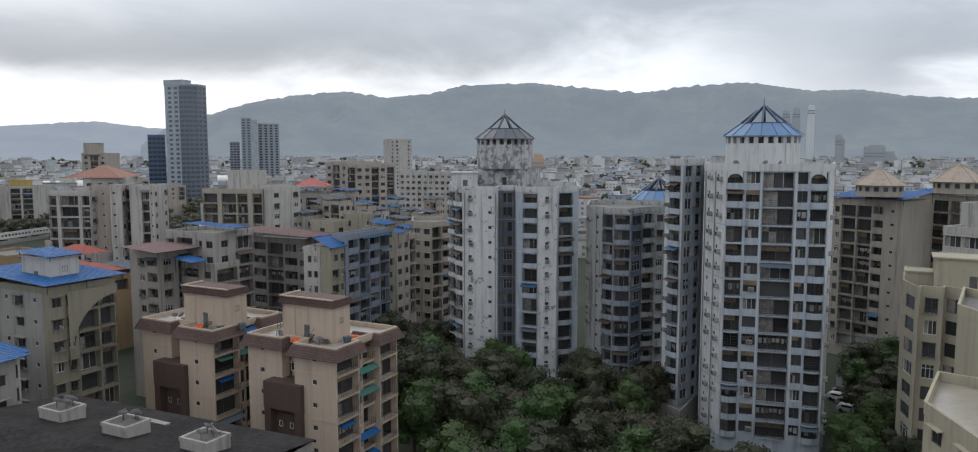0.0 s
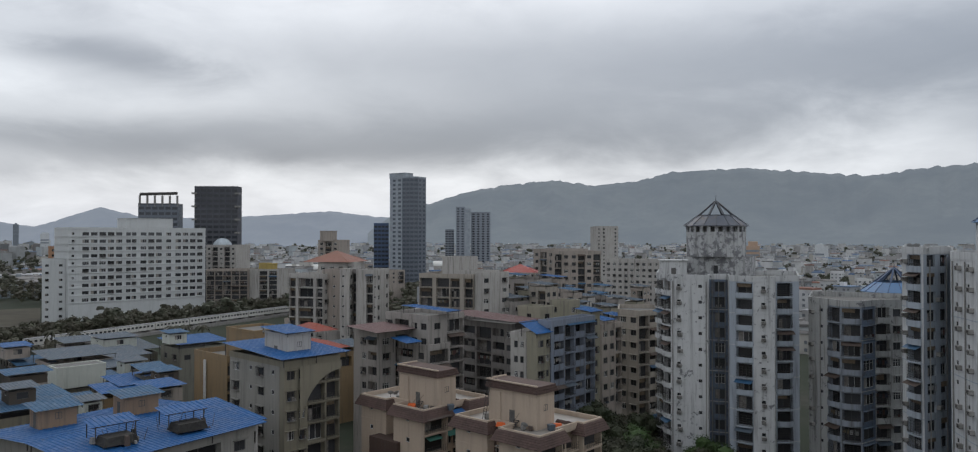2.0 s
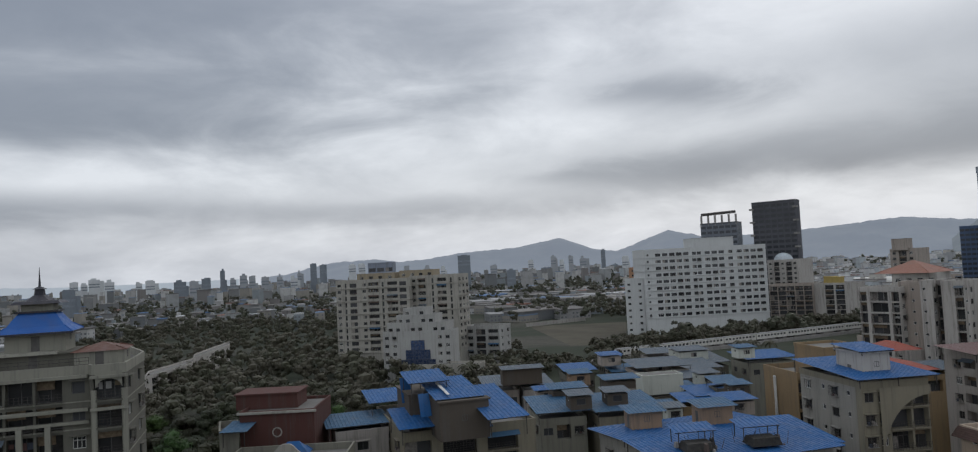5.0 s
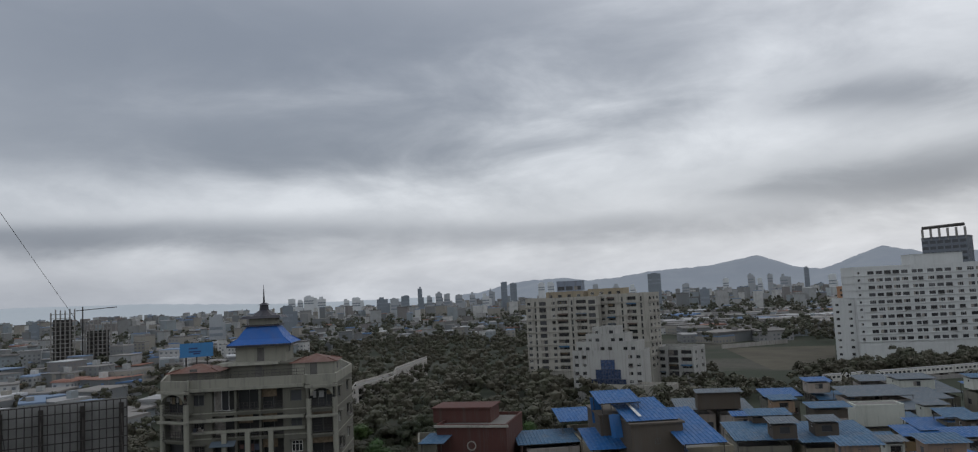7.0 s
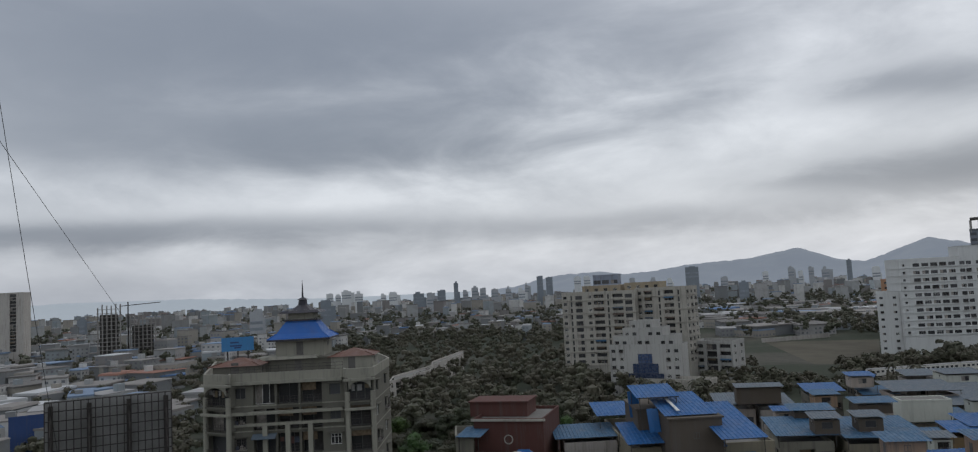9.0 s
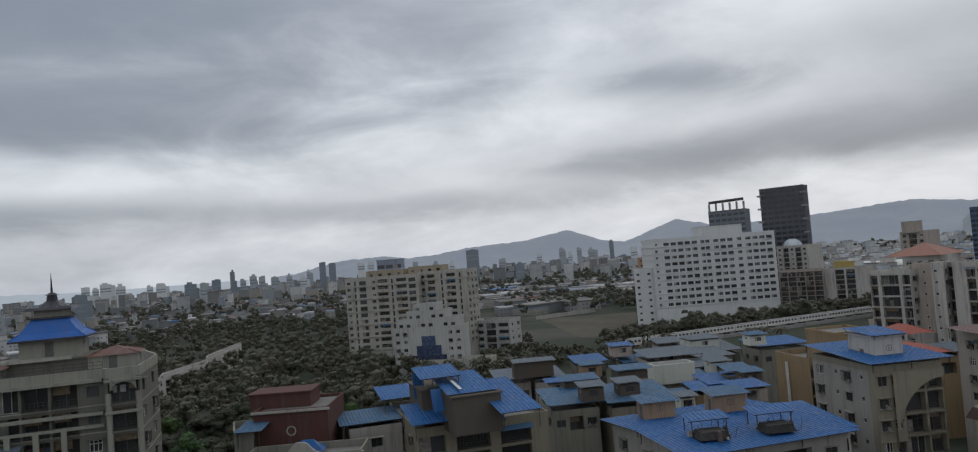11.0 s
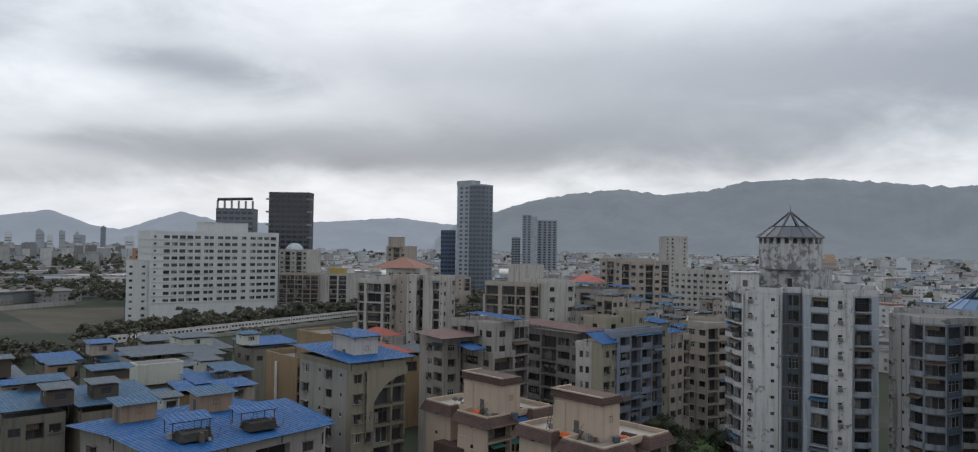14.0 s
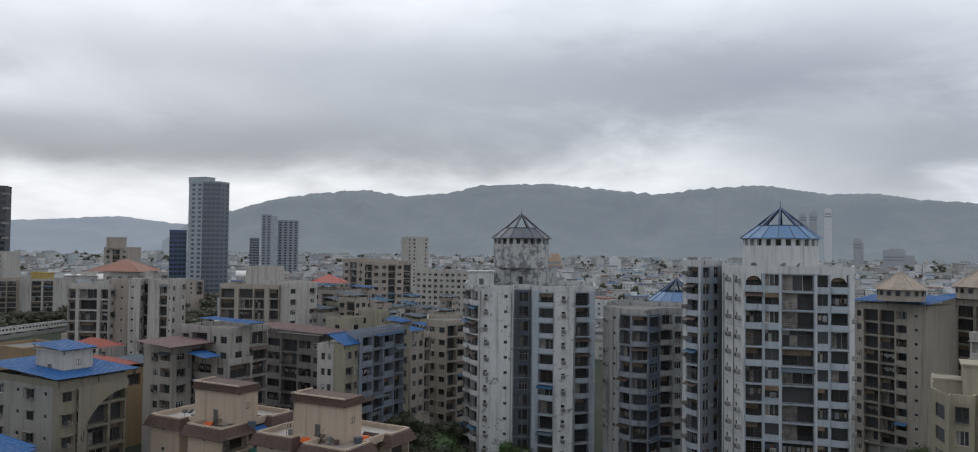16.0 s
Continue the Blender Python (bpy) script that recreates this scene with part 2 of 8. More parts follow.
class Shape:
    """Collects quads and boxes for one mesh."""

    def __init__(self, *mats):
        self.v, self.f, self.i, self.mats = [], [], [], list(mats)

    def slot(self, m):
        if m not in self.mats:
            self.mats.append(m)
        return self.mats.index(m)

    def quad(self, a, b, c, d, m=0):
        k = len(self.v)
        self.v += [a, b, c, d]
        self.f.append((k, k + 1, k + 2, k + 3))
        self.i.append(m)

    def ngon(self, pts, m=0):
        k = len(self.v)
        self.v += pts
        self.f.append(tuple(range(k, k + len(pts))))
        self.i.append(m)

    def box(self, x0, y0, z0, x1, y1, z1, m=0, tf=None, taper=0.0):
        k = len(self.v)
        pts = [(x0, y0, z0), (x1, y0, z0), (x1, y1, z0), (x0, y1, z0), (x0 + taper, y0 + taper, z1), (x1 - taper, y0 + taper, z1), (x1 - taper, y1 - taper, z1), (x0 + taper, y1 - taper, z1)]
        if tf is not None:
            pts = [tuple(tf @ Vector(p)) for p in pts]
        self.v += pts
        for q in ((0, 3, 2, 1), (4, 5, 6, 7), (0, 1, 5, 4), (1, 2, 6, 5), (2, 3, 7, 6), (3, 0, 4, 7)):
            self.f.append(tuple(k + j for j in q))
            self.i.append(m)

    def tube(self, a, b, r, n=6, m=0, r2=None):
        a, b = Vector(a), Vector(b)
        w = (b - a).normalized()
        s = w.orthogonal().normalized()
        t = w.cross(s)
        k = len(self.v)
        r2 = r if r2 is None else r2
        for p, rr in ((a, r), (b, r2)):
            for j in range(n):
                an = 2 * math.pi * j / n
                self.v.append(tuple(p + rr * (math.cos(an) * s + math.sin(an) * t)))
        for j in range(n):
            self.f.append((k + j, k + (j + 1) % n, k + n + (j + 1) % n, k + n + j))
            self.i.append(m)
        self.f.append(tuple(range(k + n - 1, k - 1, -1)))
        self.f.append(tuple(range(k + n, k + 2 * n)))
        self.i += [m, m]

    def ring(self, r0, z0, r1, z1, n=16, m=0, cx=0.0, cy=0.0, turn=0.0):
        k = len(self.v)
        for r, z in ((r0, z0), (r1, z1)):
            for j in range(n):
                an = turn + 2 * math.pi * j / n
                self.v.append((cx + r * math.cos(an), cy + r * math.sin(an), z))
        for j in range(n):
            self.f.append((k + j, k + (j + 1) % n, k + n + (j + 1) % n, k + n + j))
            self.i.append(m)

    def disc(self, r, z, n=16, m=0, cx=0.0, cy=0.0, turn=0.0):
        self.ngon([(cx + r * math.cos(turn + 2 * math.pi * j / n), cy + r * math.sin(turn + 2 * math.pi * j / n), z) for j in range(n)], m)

    def welded(self):
        at, index, v = {}, [], []
        for p in self.v:
            k = (round(p[0], 3), round(p[1], 3), round(p[2], 3))
            if k not in at:
                at[k] = len(v)
                v.append(p)
            index.append(at[k])
        f, i = [], []
        for face, m in zip(self.f, self.i):
            g = list(dict.fromkeys(index[j] for j in face))
            if len(g) > 2:
                f.append(g)
                i.append(m)
        self.v, self.f, self.i = v, f, i

    def make(self, name, parent=None, label="", m=None, smooth=False, weld=True):
        if weld:
            self.welded()
        return link_mesh(name, self.v, self.f, self.mats, self.i, parent, label, m, smooth)

    def mesh(self, name):
        self.welded()
        me = bpy.data.meshes.new(name)
        me.from_pydata(self.v, [], self.f)
        for k in self.mats:
            me.materials.append(k)
        me.polygons.foreach_set("material_index", self.i)
        me.update()
        return me

    def lattice(self, xs, zs, bar, y, deep, m=0, back=None, edge=None):
        """A frame with bars at xs and zs in the plane y, deep thick; with back, a pane of that material closes each field."""
        e = bar if edge is None else edge

        def lines(c):
            out = []
            for j, x in enumerate(c):
                b = e if j in (0, len(c) - 1) else bar
                out += [x, x + b] if j == 0 else [x - b, x] if j == len(c) - 1 else [x - b / 2, x + b / 2]
            return out
        X, Z = lines(xs), lines(zs)
        for i in range(len(X) - 1):
            for j in range(len(Z) - 1):
                a, b, c, d = X[i], X[i + 1], Z[j], Z[j + 1]
                if i % 2 == 0 or j % 2 == 0:
                    self.quad((a, y, c), (b, y, c), (b, y, d), (a, y, d), m)
                else:
                    w = y + deep
                    self.quad((a, y, c), (a, w, c), (b, w, c), (b, y, c), m)
                    self.quad((a, w, d), (a, y, d), (b, y, d), (b, w, d), m)
                    self.quad((a, y, d), (a, w, d), (a, w, c), (a, y, c), m)
                    self.quad((b, w, d), (b, y, d), (b, y, c), (b, w, c), m)
                    if back is not None:
                        self.quad((a, w, c), (b, w, c), (b, w, d), (a, w, d), back)


def thing(name, x, y, z, label, category, group="", kind="", rz=0.0):
    ob = new(name)
    ob.matrix_world = pose(x, y, z, 0, 0, rz)
    ob.empty_display_size = 0.5
    return tagged(ob, label, category, group, kind)


GLASS = glass("window_glass", (0.040, 0.041, 0.044))
GLASS2 = glass("window_glass_blue", (0.045, 0.053, 0.064))
FRAME = plain("window_frame_aluminium", (0.10, 0.10, 0.10), 0.5, 0.2)
FRAME_W = plain("window_frame_white", (0.55, 0.55, 0.53), 0.6)
IRON = plain("dark_iron", (0.075, 0.07, 0.066), 0.6, 0.4)
CLOTH = plain("curtain_cloth", (0.25, 0.23, 0.21), 0.9, 0.0, 0.5)
CONC = paint("bare_concrete", (0.27, 0.26, 0.245), 0.55)
# dark grey that stands for the shade inside doorways, drums, tanks and frames
DARKROOM = plain("recess_shade_grey", (0.11, 0.106, 0.10), 0.9)
ROOFING = paint("weathered_roof_slab", (0.17, 0.165, 0.155), 0.5)
BLUE = metal_sheet("blue_roofing_sheet", (0.007, 0.080, 0.235), 0.16, 0.5)
BLUE_OLD = metal_sheet("faded_blue_roofing_sheet", (0.032, 0.095, 0.175), 0.35, 0.55)
GREY_SHEET = metal_sheet("grey_roofing_sheet", (0.08, 0.105, 0.13), 0.45, 0.55)
RUSTY = metal_sheet("rusty_brown_sheet", (0.085, 0.062, 0.05), 0.4, 0.7)
RED_TILE = metal_sheet("red_roof_tile", (0.26, 0.06, 0.04), 0.35, 0.6)

WIN = {}


CLOTHS = [plain("white_washing", (0.26, 0.26, 0.255), 0.9), plain("red_washing", (0.11, 0.065, 0.06), 0.9), plain("blue_washing", (0.065, 0.075, 0.10), 0.9), plain("ochre_washing", (0.15, 0.125, 0.085), 0.9)]
BLIND = plain("bamboo_blind", (0.17, 0.13, 0.09), 0.9, 0, 0.4, 3.0)
INTERIOR = plain("painted_room_shade", (0.045, 0.043, 0.042), 0.9)


def window_mesh(w, h, kind):
    """A window w wide and h high, seen from -y; origin at the middle of its sill. Kinds: 0 two sliding leaves, 1 three
    leaves with lights above,
    2 two leaves and white frame, 3 with a curtain, 4 one pane, 5 one pane in a white frame, 6 with an iron cage on a
    ledge, 7 one leaf coloured dark as if open and a curtain, 8 behind a line of washing, 9 under a rolled blind, 10
    boarded half with an opening. In 7 to 10 a dark pane stands for the shade indoors."""
    key = (round(w, 1), round(h, 1), kind)
    if key in WIN:
        return WIN[key]
    w, h = max(key[0], 0.3), max(key[1], 0.3)
    s = Shape(GLASS, FRAME_W if kind in (1, 2, 5, 7) else FRAME, CLOTH, IRON, INTERIOR, BLIND, CONC, *CLOTHS)
    r = random.Random(int(w * 100 + h * 1000) + kind)
    a = w / 2
    n = {0: 2, 1: 3, 2: 2, 3: 2, 4: 1, 5: 1, 6: 2, 7: 3, 8: 3, 9: 2, 10: 4}[kind]
    xs = [-a + w * j / n for j in range(n + 1)]
    zs = [0.0, h * 0.7, h] if kind in (1, 8, 10) else [0.0, h]
    s.lattice(xs, zs, 0.06, -0.01, 0.05, 1, 0)
    k = [j for j, m in enumerate(s.i) if m == 0]
    if kind in (3, 7):
        s.i[k[0]] = 2
    # last pane takes a near-black colour in place of the room's shade
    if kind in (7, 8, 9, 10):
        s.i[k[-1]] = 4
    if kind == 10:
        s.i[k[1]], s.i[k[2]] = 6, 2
    if kind == 6:
        d = 0.55
        s.box(-a - 0.1, -d, -0.1, a + 0.1, 0.0, -0.03, 6)
        s.lattice([-a + w * j / 5 for j in range(6)], [0.0, h * 0.25, h * 0.5, h * 0.75, h], 0.03, -d, 0.03, 3)
        s.box(-a - 0.05, -d, h, a + 0.05, -0.02, h + 0.04, 3)
        for x in (-0.3, 0.1, 0.35):
            s.box(a * 2 * x - 0.14, -d + 0.06, 0.0, a * 2 * x + 0.14, -0.2, r.uniform(0.2, 0.5), r.choice((2, 6, 7, 8, 9)))
    if kind == 8:
        x = -a + 0.1
        while x < a - 0.3:
            q = r.uniform(0.25, 0.6)
            s.box(x, -0.5, h * 0.78 - r.uniform(0.5, 1.0), min(x + q, a), -0.47, h * 0.78, r.choice((7, 7, 8, 9, 10, 2)))
            x += q + r.uniform(0.02, 0.35)
        s.tube((-a, -0.48, h * 0.79), (a, -0.48, h * 0.79), 0.012, 3, 3)
    if kind == 9:
        s.box(-a, -0.45, h * r.uniform(0.55, 0.75), a * r.uniform(0.3, 1.0), -0.41, h, 5)
    WIN[key] = s.mesh("window")
    return WIN[key]


BALC = {}


def balcony_mesh(w, kind, mat):
    """The front of a balcony w wide: 0 solid upstand with coping, 1 iron rails, 2 bowed slab with iron cage, 3 bowed solid front."""
    key = (round(w, 1), kind, mat.name)
    if key in BALC:
        return BALC[key]
    w = key[0]
    s = Shape(mat, IRON)
    a = w / 2
    if kind == 0:
        s.box(-a, -0.1, -0.12, a, 0.02, 0.85, 0)
        s.box(-a, -0.14, 0.85, a, 0.05, 0.92, 0)
        s.tube((-a, -0.05, 1.12), (a, -0.05, 1.12), 0.025, 4, 1)
    elif kind == 1:
        s.box(-a, -0.25, -0.15, a, 0.02, 0.03, 0)
        k = max(3, int(w / 0.4))
        s.lattice([-a + w * j / k for j in range(k + 1)], [0.03, 0.33, 0.63, 1.0], 0.035, -0.25, 0.03, 1)
    else:
        n, d = 8, 0.75
        pts = [(-a * math.cos(math.pi * j / n), -d * math.sin(math.pi * j / n) - 0.02) for j in range(n + 1)]
        hi = 0.12 if kind == 2 else 0.8
        for (x0, y0), (x1, y1) in zip(pts, pts[1:]):
            s.quad((x0, y0, -0.15), (x1, y1, -0.15), (x1, y1, hi), (x0, y0, hi), 0)
            s.quad((x1, y1, -0.15), (x0, y0, -0.15), (x0, 0.02, -0.15), (x1, 0.02, -0.15), 0)
            s.quad((x0, y0, hi), (x1, y1, hi), (x1 * 0.93, y1 * 0.9, hi), (x0 * 0.93, y0 * 0.9, hi), 0)
            s.quad((x1 * 0.93, y1 * 0.9, hi), (x0 * 0.93, y0 * 0.9, hi), (x0 * 0.93, y0 * 0.9, -0.1), (x1 * 0.93, y1 * 0.9, -0.1), 0)
        top = 2.1 if kind == 2 else 1.15
        zs = [hi, 0.45, 0.8, 1.15, 1.6, top] if kind == 2 else [hi, top]
        k0 = len(s.v)
        s.lattice([float(j) for j in range(n + 1)], zs, 0.05, 0.0, 0.03, 1)
        for j in range(k0, len(s.v)):
            x, y, z = s.v[j]
            an = math.pi * x / n
            s.v[j] = (-a * 0.96 * math.cos(an), (-d * math.sin(an)) * 0.95 - 0.02 + y, z)
    BALC[key] = s.mesh("balcony")
    return BALC[key]


def inset(poly, d):
    """The polygon moved inwards by d (counter-clockwise)."""
    out = []
    n = len(poly)
    for i in range(n):
        a, b, c = Vector(poly[i - 1]), Vector(poly[i]), Vector(poly[(i + 1) % n])
        u, v = (b - a).normalized(), (c - b).normalized()
        nu, nv = Vector((-u.y, u.x)), Vector((-v.y, v.x))
        k = 1 + nu.dot(nv)
        out.append(tuple(b + (nu + nv) * (d / max(k, 0.3))))
    return out


OPEN = {  # opening: share of the bay, widest, sill, head, depth
    "w": (0.6, 1.7, 0.9, 2.2, 0.18), "W": (0.84, 3.4, 0.5, 2.35, 0.2), "s": (0.5, 0.75, 1.45, 2.15, 0.12), "v": (0.7, 0.9, 0.3, 2.5, 0.35), "D": (0.9, 4.0, 0.75, 2.6, 0.45),
    "b": (0.88, 5.0, 0.06, 2.55, 1.25), "r": (0.9, 5.0, 0.06, 2.6, 1.1), "c": (0.86, 4.0, 0.06, 2.55, 0.9), "o": (0.9, 5.0, 0.06, 2.6, 1.1),
}


def facade(bld, s, p, q, z0, n, h, bays, mat, mats=None, shade=True, lo=0, join=None, seed=0):
    """One side of a building: wall with real openings into s, windows and balconies as parts of bld. bays: letters or (letter, weight, material)."""
    rnd = random.Random(seed)
    p, q = Vector(p), Vector(q)
    L = (q - p).length
    u = (q - p) / L
    inn = Vector((-u.y, u.x))
    ang = math.degrees(math.atan2(u.y, u.x))
    bays = [b if isinstance(b, tuple) else (b, 1.0) for b in bays]
    tot = sum(b[1] for b in bays)
    k0 = s.slot(mat)

    def P(x, z, d=0.0):
        r = p + u * x + inn * d
        return (r.x, r.y, z)

    def pier(xa, xb, k, levels=None):
        levels = levels or (z0, z0 + n * h)
        for za, zb in zip(levels, levels[1:]):
            s.quad(P(xa, za), P(xb, za), P(xb, zb), P(xa, zb), k)

    x = 0.0
    for b in bays:
        w = L * b[1] / tot
        km = s.slot(b[2]) if len(b) > 2 and b[2] else k0
        x0, x1 = x, x + w
        x = x1
        if b[0] == "p":
            pier(x0, x1, km)
            continue
        share, wide, sill, head, deep = OPEN[b[0]]
        ow = min(w * share, wide)
        a, c = (x0 + x1) / 2 - ow / 2, (x0 + x1) / 2 + ow / 2
        head = min(head, h - 0.25)
        cuts = sorted({z0, z0 + n * h} | {z0 + i * h + sill for i in range(lo, n)} | {z0 + i * h + head for i in range(lo, n)})
        pier(x0, a, km, cuts)
        pier(c, x1, km, cuts)
        zl = z0
        for i in range(lo, n):
            zs, zh = z0 + i * h + sill, z0 + i * h + head
            s.quad(P(a, zl), P(c, zl), P(c, zs), P(a, zs), km)
            s.quad(P(a, zs), P(c, zs), P(c, zs, deep), P(a, zs, deep), km)
            s.quad(P(a, zh, deep), P(c, zh, deep), P(c, zh), P(a, zh), km)
            s.quad(P(a, zs), P(a, zs, deep), P(a, zh, deep), P(a, zh), km)
            s.quad(P(c, zs, deep), P(c, zs), P(c, zh), P(c, zh, deep), km)
            zl = zh
            mid_ = p + u * (a + c) / 2
            if join is not None:
                join.quad(P(a, zs, deep), P(c, zs, deep), P(c, zh, deep), P(a, zh, deep))
            elif b[0] in "wWsvD":
                kind = rnd.choice((0, 0, 6, 1, 3, 7, 6, 4)) if b[0] in "wW" else 5 if b[0] == "s" else rnd.choice((0, 7, 9, 10, 4, 8)) if b[0] == "D" else 4
                o = mid_ + inn * (deep - 0.065)
                wo = put("window", window_mesh(ow, head - sill, kind), bld, pose(o.x, o.y, zs, 0, 0, ang))
                if shade and b[0] in "wW":
                    put("sunshade", shade_mesh(ow + 0.5, s.mats[km]), wo, pose(0, 0.065 - deep, head - sill + 0.12))
            else:
                o = mid_ + inn * (deep - 0.065)
                kind = rnd.choice((0, 8, 9, 4, 7, 10, 9, 3, 4))
                put("window", window_mesh(ow, head - sill, kind), bld, pose(o.x, o.y, zs, 0, 0, ang))
                bk = {"b": 0, "r": 1, "c": rnd.choice((2, 3, 3)), "o": 1}[b[0]]
                bo = None
                if b[0] != "o" or rnd.random() < 0.7:
                    bo = put("balcony", balcony_mesh(ow if b[0] != "c" else min(ow * 1.12, w), bk, s.mats[km]), bld, pose(mid_.x, mid_.y, zs, 0, 0, ang))
                if bo and b[0] in "rcob" and rnd.random() < (0.42 if b[0] == "c" else 0.22):
                    # iron cage fitted over the balcony
                    put("grille", cage_mesh(ow, head - sill - 0.9), bo, pose(0, 0, 0.9))
                if bo and rnd.random() < (0.22 if b[0] in "cb" else 0.06):
                    put("awning", awning_mesh(ow, rnd.choice((0, 0, 1, 2))), bo, pose(0, 0, head - sill))
        s.quad(P(a, zl), P(c, zl), P(c, z0 + n * h), P(a, z0 + n * h), km)


CAGE = {}
LEDGE = {}
AWN = {}


def awning_mesh(w, kind):
    """A sloping sheet hung over a balcony: 0 rusty, 1 grey, 2 blue."""
    key = (round(w, 1), kind)
    if key not in AWN:
        k = Shape((RUSTY, GREY_SHEET, BLUE_OLD)[kind])
        a = key[0] / 2 + 0.15
        k.quad((-a, -1.0, -0.45), (a, -1.0, -0.45), (a, 0.0, 0.05), (-a, 0.0, 0.05))
        k.quad((-a, -1.0, -0.5), (-a, 0.0, 0.0), (a, 0.0, 0.0), (a, -1.0, -0.5))
        k.quad((-a, -1.0, -0.5), (a, -1.0, -0.5), (a, -1.0, -0.45), (-a, -1.0, -0.45))
        AWN[key] = k.mesh("awning")
    return AWN[key]



def shade_mesh(w, mat):
    key = (round(w, 1), mat.name)
    if key not in LEDGE:
        k = Shape(mat)
        k.box(-key[0] / 2, -0.5, 0, key[0] / 2, 0.0, 0.09)
        LEDGE[key] = k.mesh("sunshade")
    return LEDGE[key]



def cage_mesh(w, h):
    key = (round(w, 1), round(h, 1))
    if key in CAGE:
        return CAGE[key]
    s = Shape(IRON)
    w, h = key
    k = max(3, int(w / 0.5))
    s.lattice([-w / 2 + w * j / k for j in range(k + 1)], [h * j / 5 for j in range(6)], 0.03, -0.06, 0.03)
    CAGE[key] = s.mesh("grille")
    return CAGE[key]


def local(poly, c):
    return [(x - c[0], y - c[1]) for x, y in poly]


def tower(name, poly, n, h, sides, mat, label, category="building", z0=0.0, parapet=1.0, roof=None, group="", stilt=0.0, band=0, shade=True, cap=None, seed=0, band_mat=None, lo=0, join=False, band_out=0.05):
    """A block on a polygon (counter-clockwise), n storeys of h. sides: one bay list a side, None for a blank wall."""
    cx, cy = sum(p[0] for p in poly) / len(poly), sum(p[1] for p in poly) / len(poly)
    bld = thing(name, cx, cy, z0, label, category, group)
    lp = local(poly, (cx, cy))
    s = Shape(mat)
    panes = Shape(GLASS2) if join else None
    zt = stilt + n * h
    for i, p in enumerate(lp):
        q = lp[(i + 1) % len(lp)]
        if stilt:
            s.quad((*p, 0), (*q, 0), (*q, stilt), (*p, stilt), 0)
        bays = sides[i] if i < len(sides) else None
        if bays:
            facade(bld, s, p, q, stilt, n, h, bays, mat, shade=shade, lo=lo, join=panes, seed=seed * 31 + i)
        else:
            s.quad((*p, stilt), (*q, stilt), (*q, zt), (*p, zt), 0)
    s.make("wall", bld)
    if join:
        tagged(panes.make("panes", bld, weld=False), kind="stuff")
    r = Shape(roof or ROOFING)
    r.ngon([(*p, zt + 0.02) for p in lp])
    r.make("roof", bld)
    if parapet:
        k = Shape(cap or mat)
        outer, inner = inset(lp, -0.06), inset(lp, 0.2)
        for i in range(len(lp)):
            j = (i + 1) % len(lp)
            a, b, c, d = outer[i], outer[j], inner[j], inner[i]
            k.quad((*a, zt - 0.1), (*b, zt - 0.1), (*b, zt + parapet), (*a, zt + parapet))
            k.quad((*a, zt + parapet), (*b, zt + parapet), (*c, zt + parapet), (*d, zt + parapet))
            k.quad((*c, zt + 0.02), (*d, zt + 0.02), (*d, zt + parapet), (*c, zt + parapet))
        k.make("parapet", bld)
    if band:
        o = inset(lp, -band_out)
        for lev in range(band, n, band):
            k = Shape(band_mat or mat)
            z = stilt + lev * h
            for i in range(len(lp)):
                j = (i + 1) % len(lp)
                k.quad((*o[i], z - 0.07), (*o[j], z - 0.07), (*o[j], z + 0.07), (*o[i], z + 0.07))
                k.quad((*o[i], z + 0.07), (*o[j], z + 0.07), (*lp[j], z + 0.07), (*lp[i], z + 0.07))
                k.quad((*lp[i], z - 0.07), (*lp[j], z - 0.07), (*o[j], z - 0.07), (*o[i], z - 0.07))
            k.make("string_course", bld)
    bld["height"] = zt
    return bld


def roof_room(bld, wx, wy, w, d, h, z, mat, rz=0.0, sheet=None, door=True, rim=True, name="stair_room", over=0.35):
    """A stair or lift room on a roof: walls, slab or sheet on top, a door. Its place is given in the world."""
    x, y, z = wx - bld.location.x, wy - bld.location.y, z - bld.location.z
    s = Shape(mat)
    s.box(-w / 2, -d / 2, 0, w / 2, d / 2, h, 0)
    if rim and not sheet:
        s.box(-w / 2 - 0.25, -d / 2 - 0.25, h, w / 2 + 0.25, d / 2 + 0.25, h + 0.22, 0)
    ob = s.make(name, bld, "", pose(x, y, z, 0, 0, rz))
    if door:
        # flat panel, the doorway's shade put into its colour
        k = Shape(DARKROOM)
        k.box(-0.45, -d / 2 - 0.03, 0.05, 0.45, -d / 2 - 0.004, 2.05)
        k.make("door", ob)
        put("window", window_mesh(0.8, 0.8, 0), ob, pose(w / 2 + 0.02, 0, h * 0.5, 0, 0, 90))
    if sheet:
        r = Shape(sheet)
        corrugated(r, -w / 2 - over, -d / 2 - over, w / 2 + over, d / 2 + over, h + 0.25, h + 0.6)
        r.make("roof_sheet", ob)
    return ob


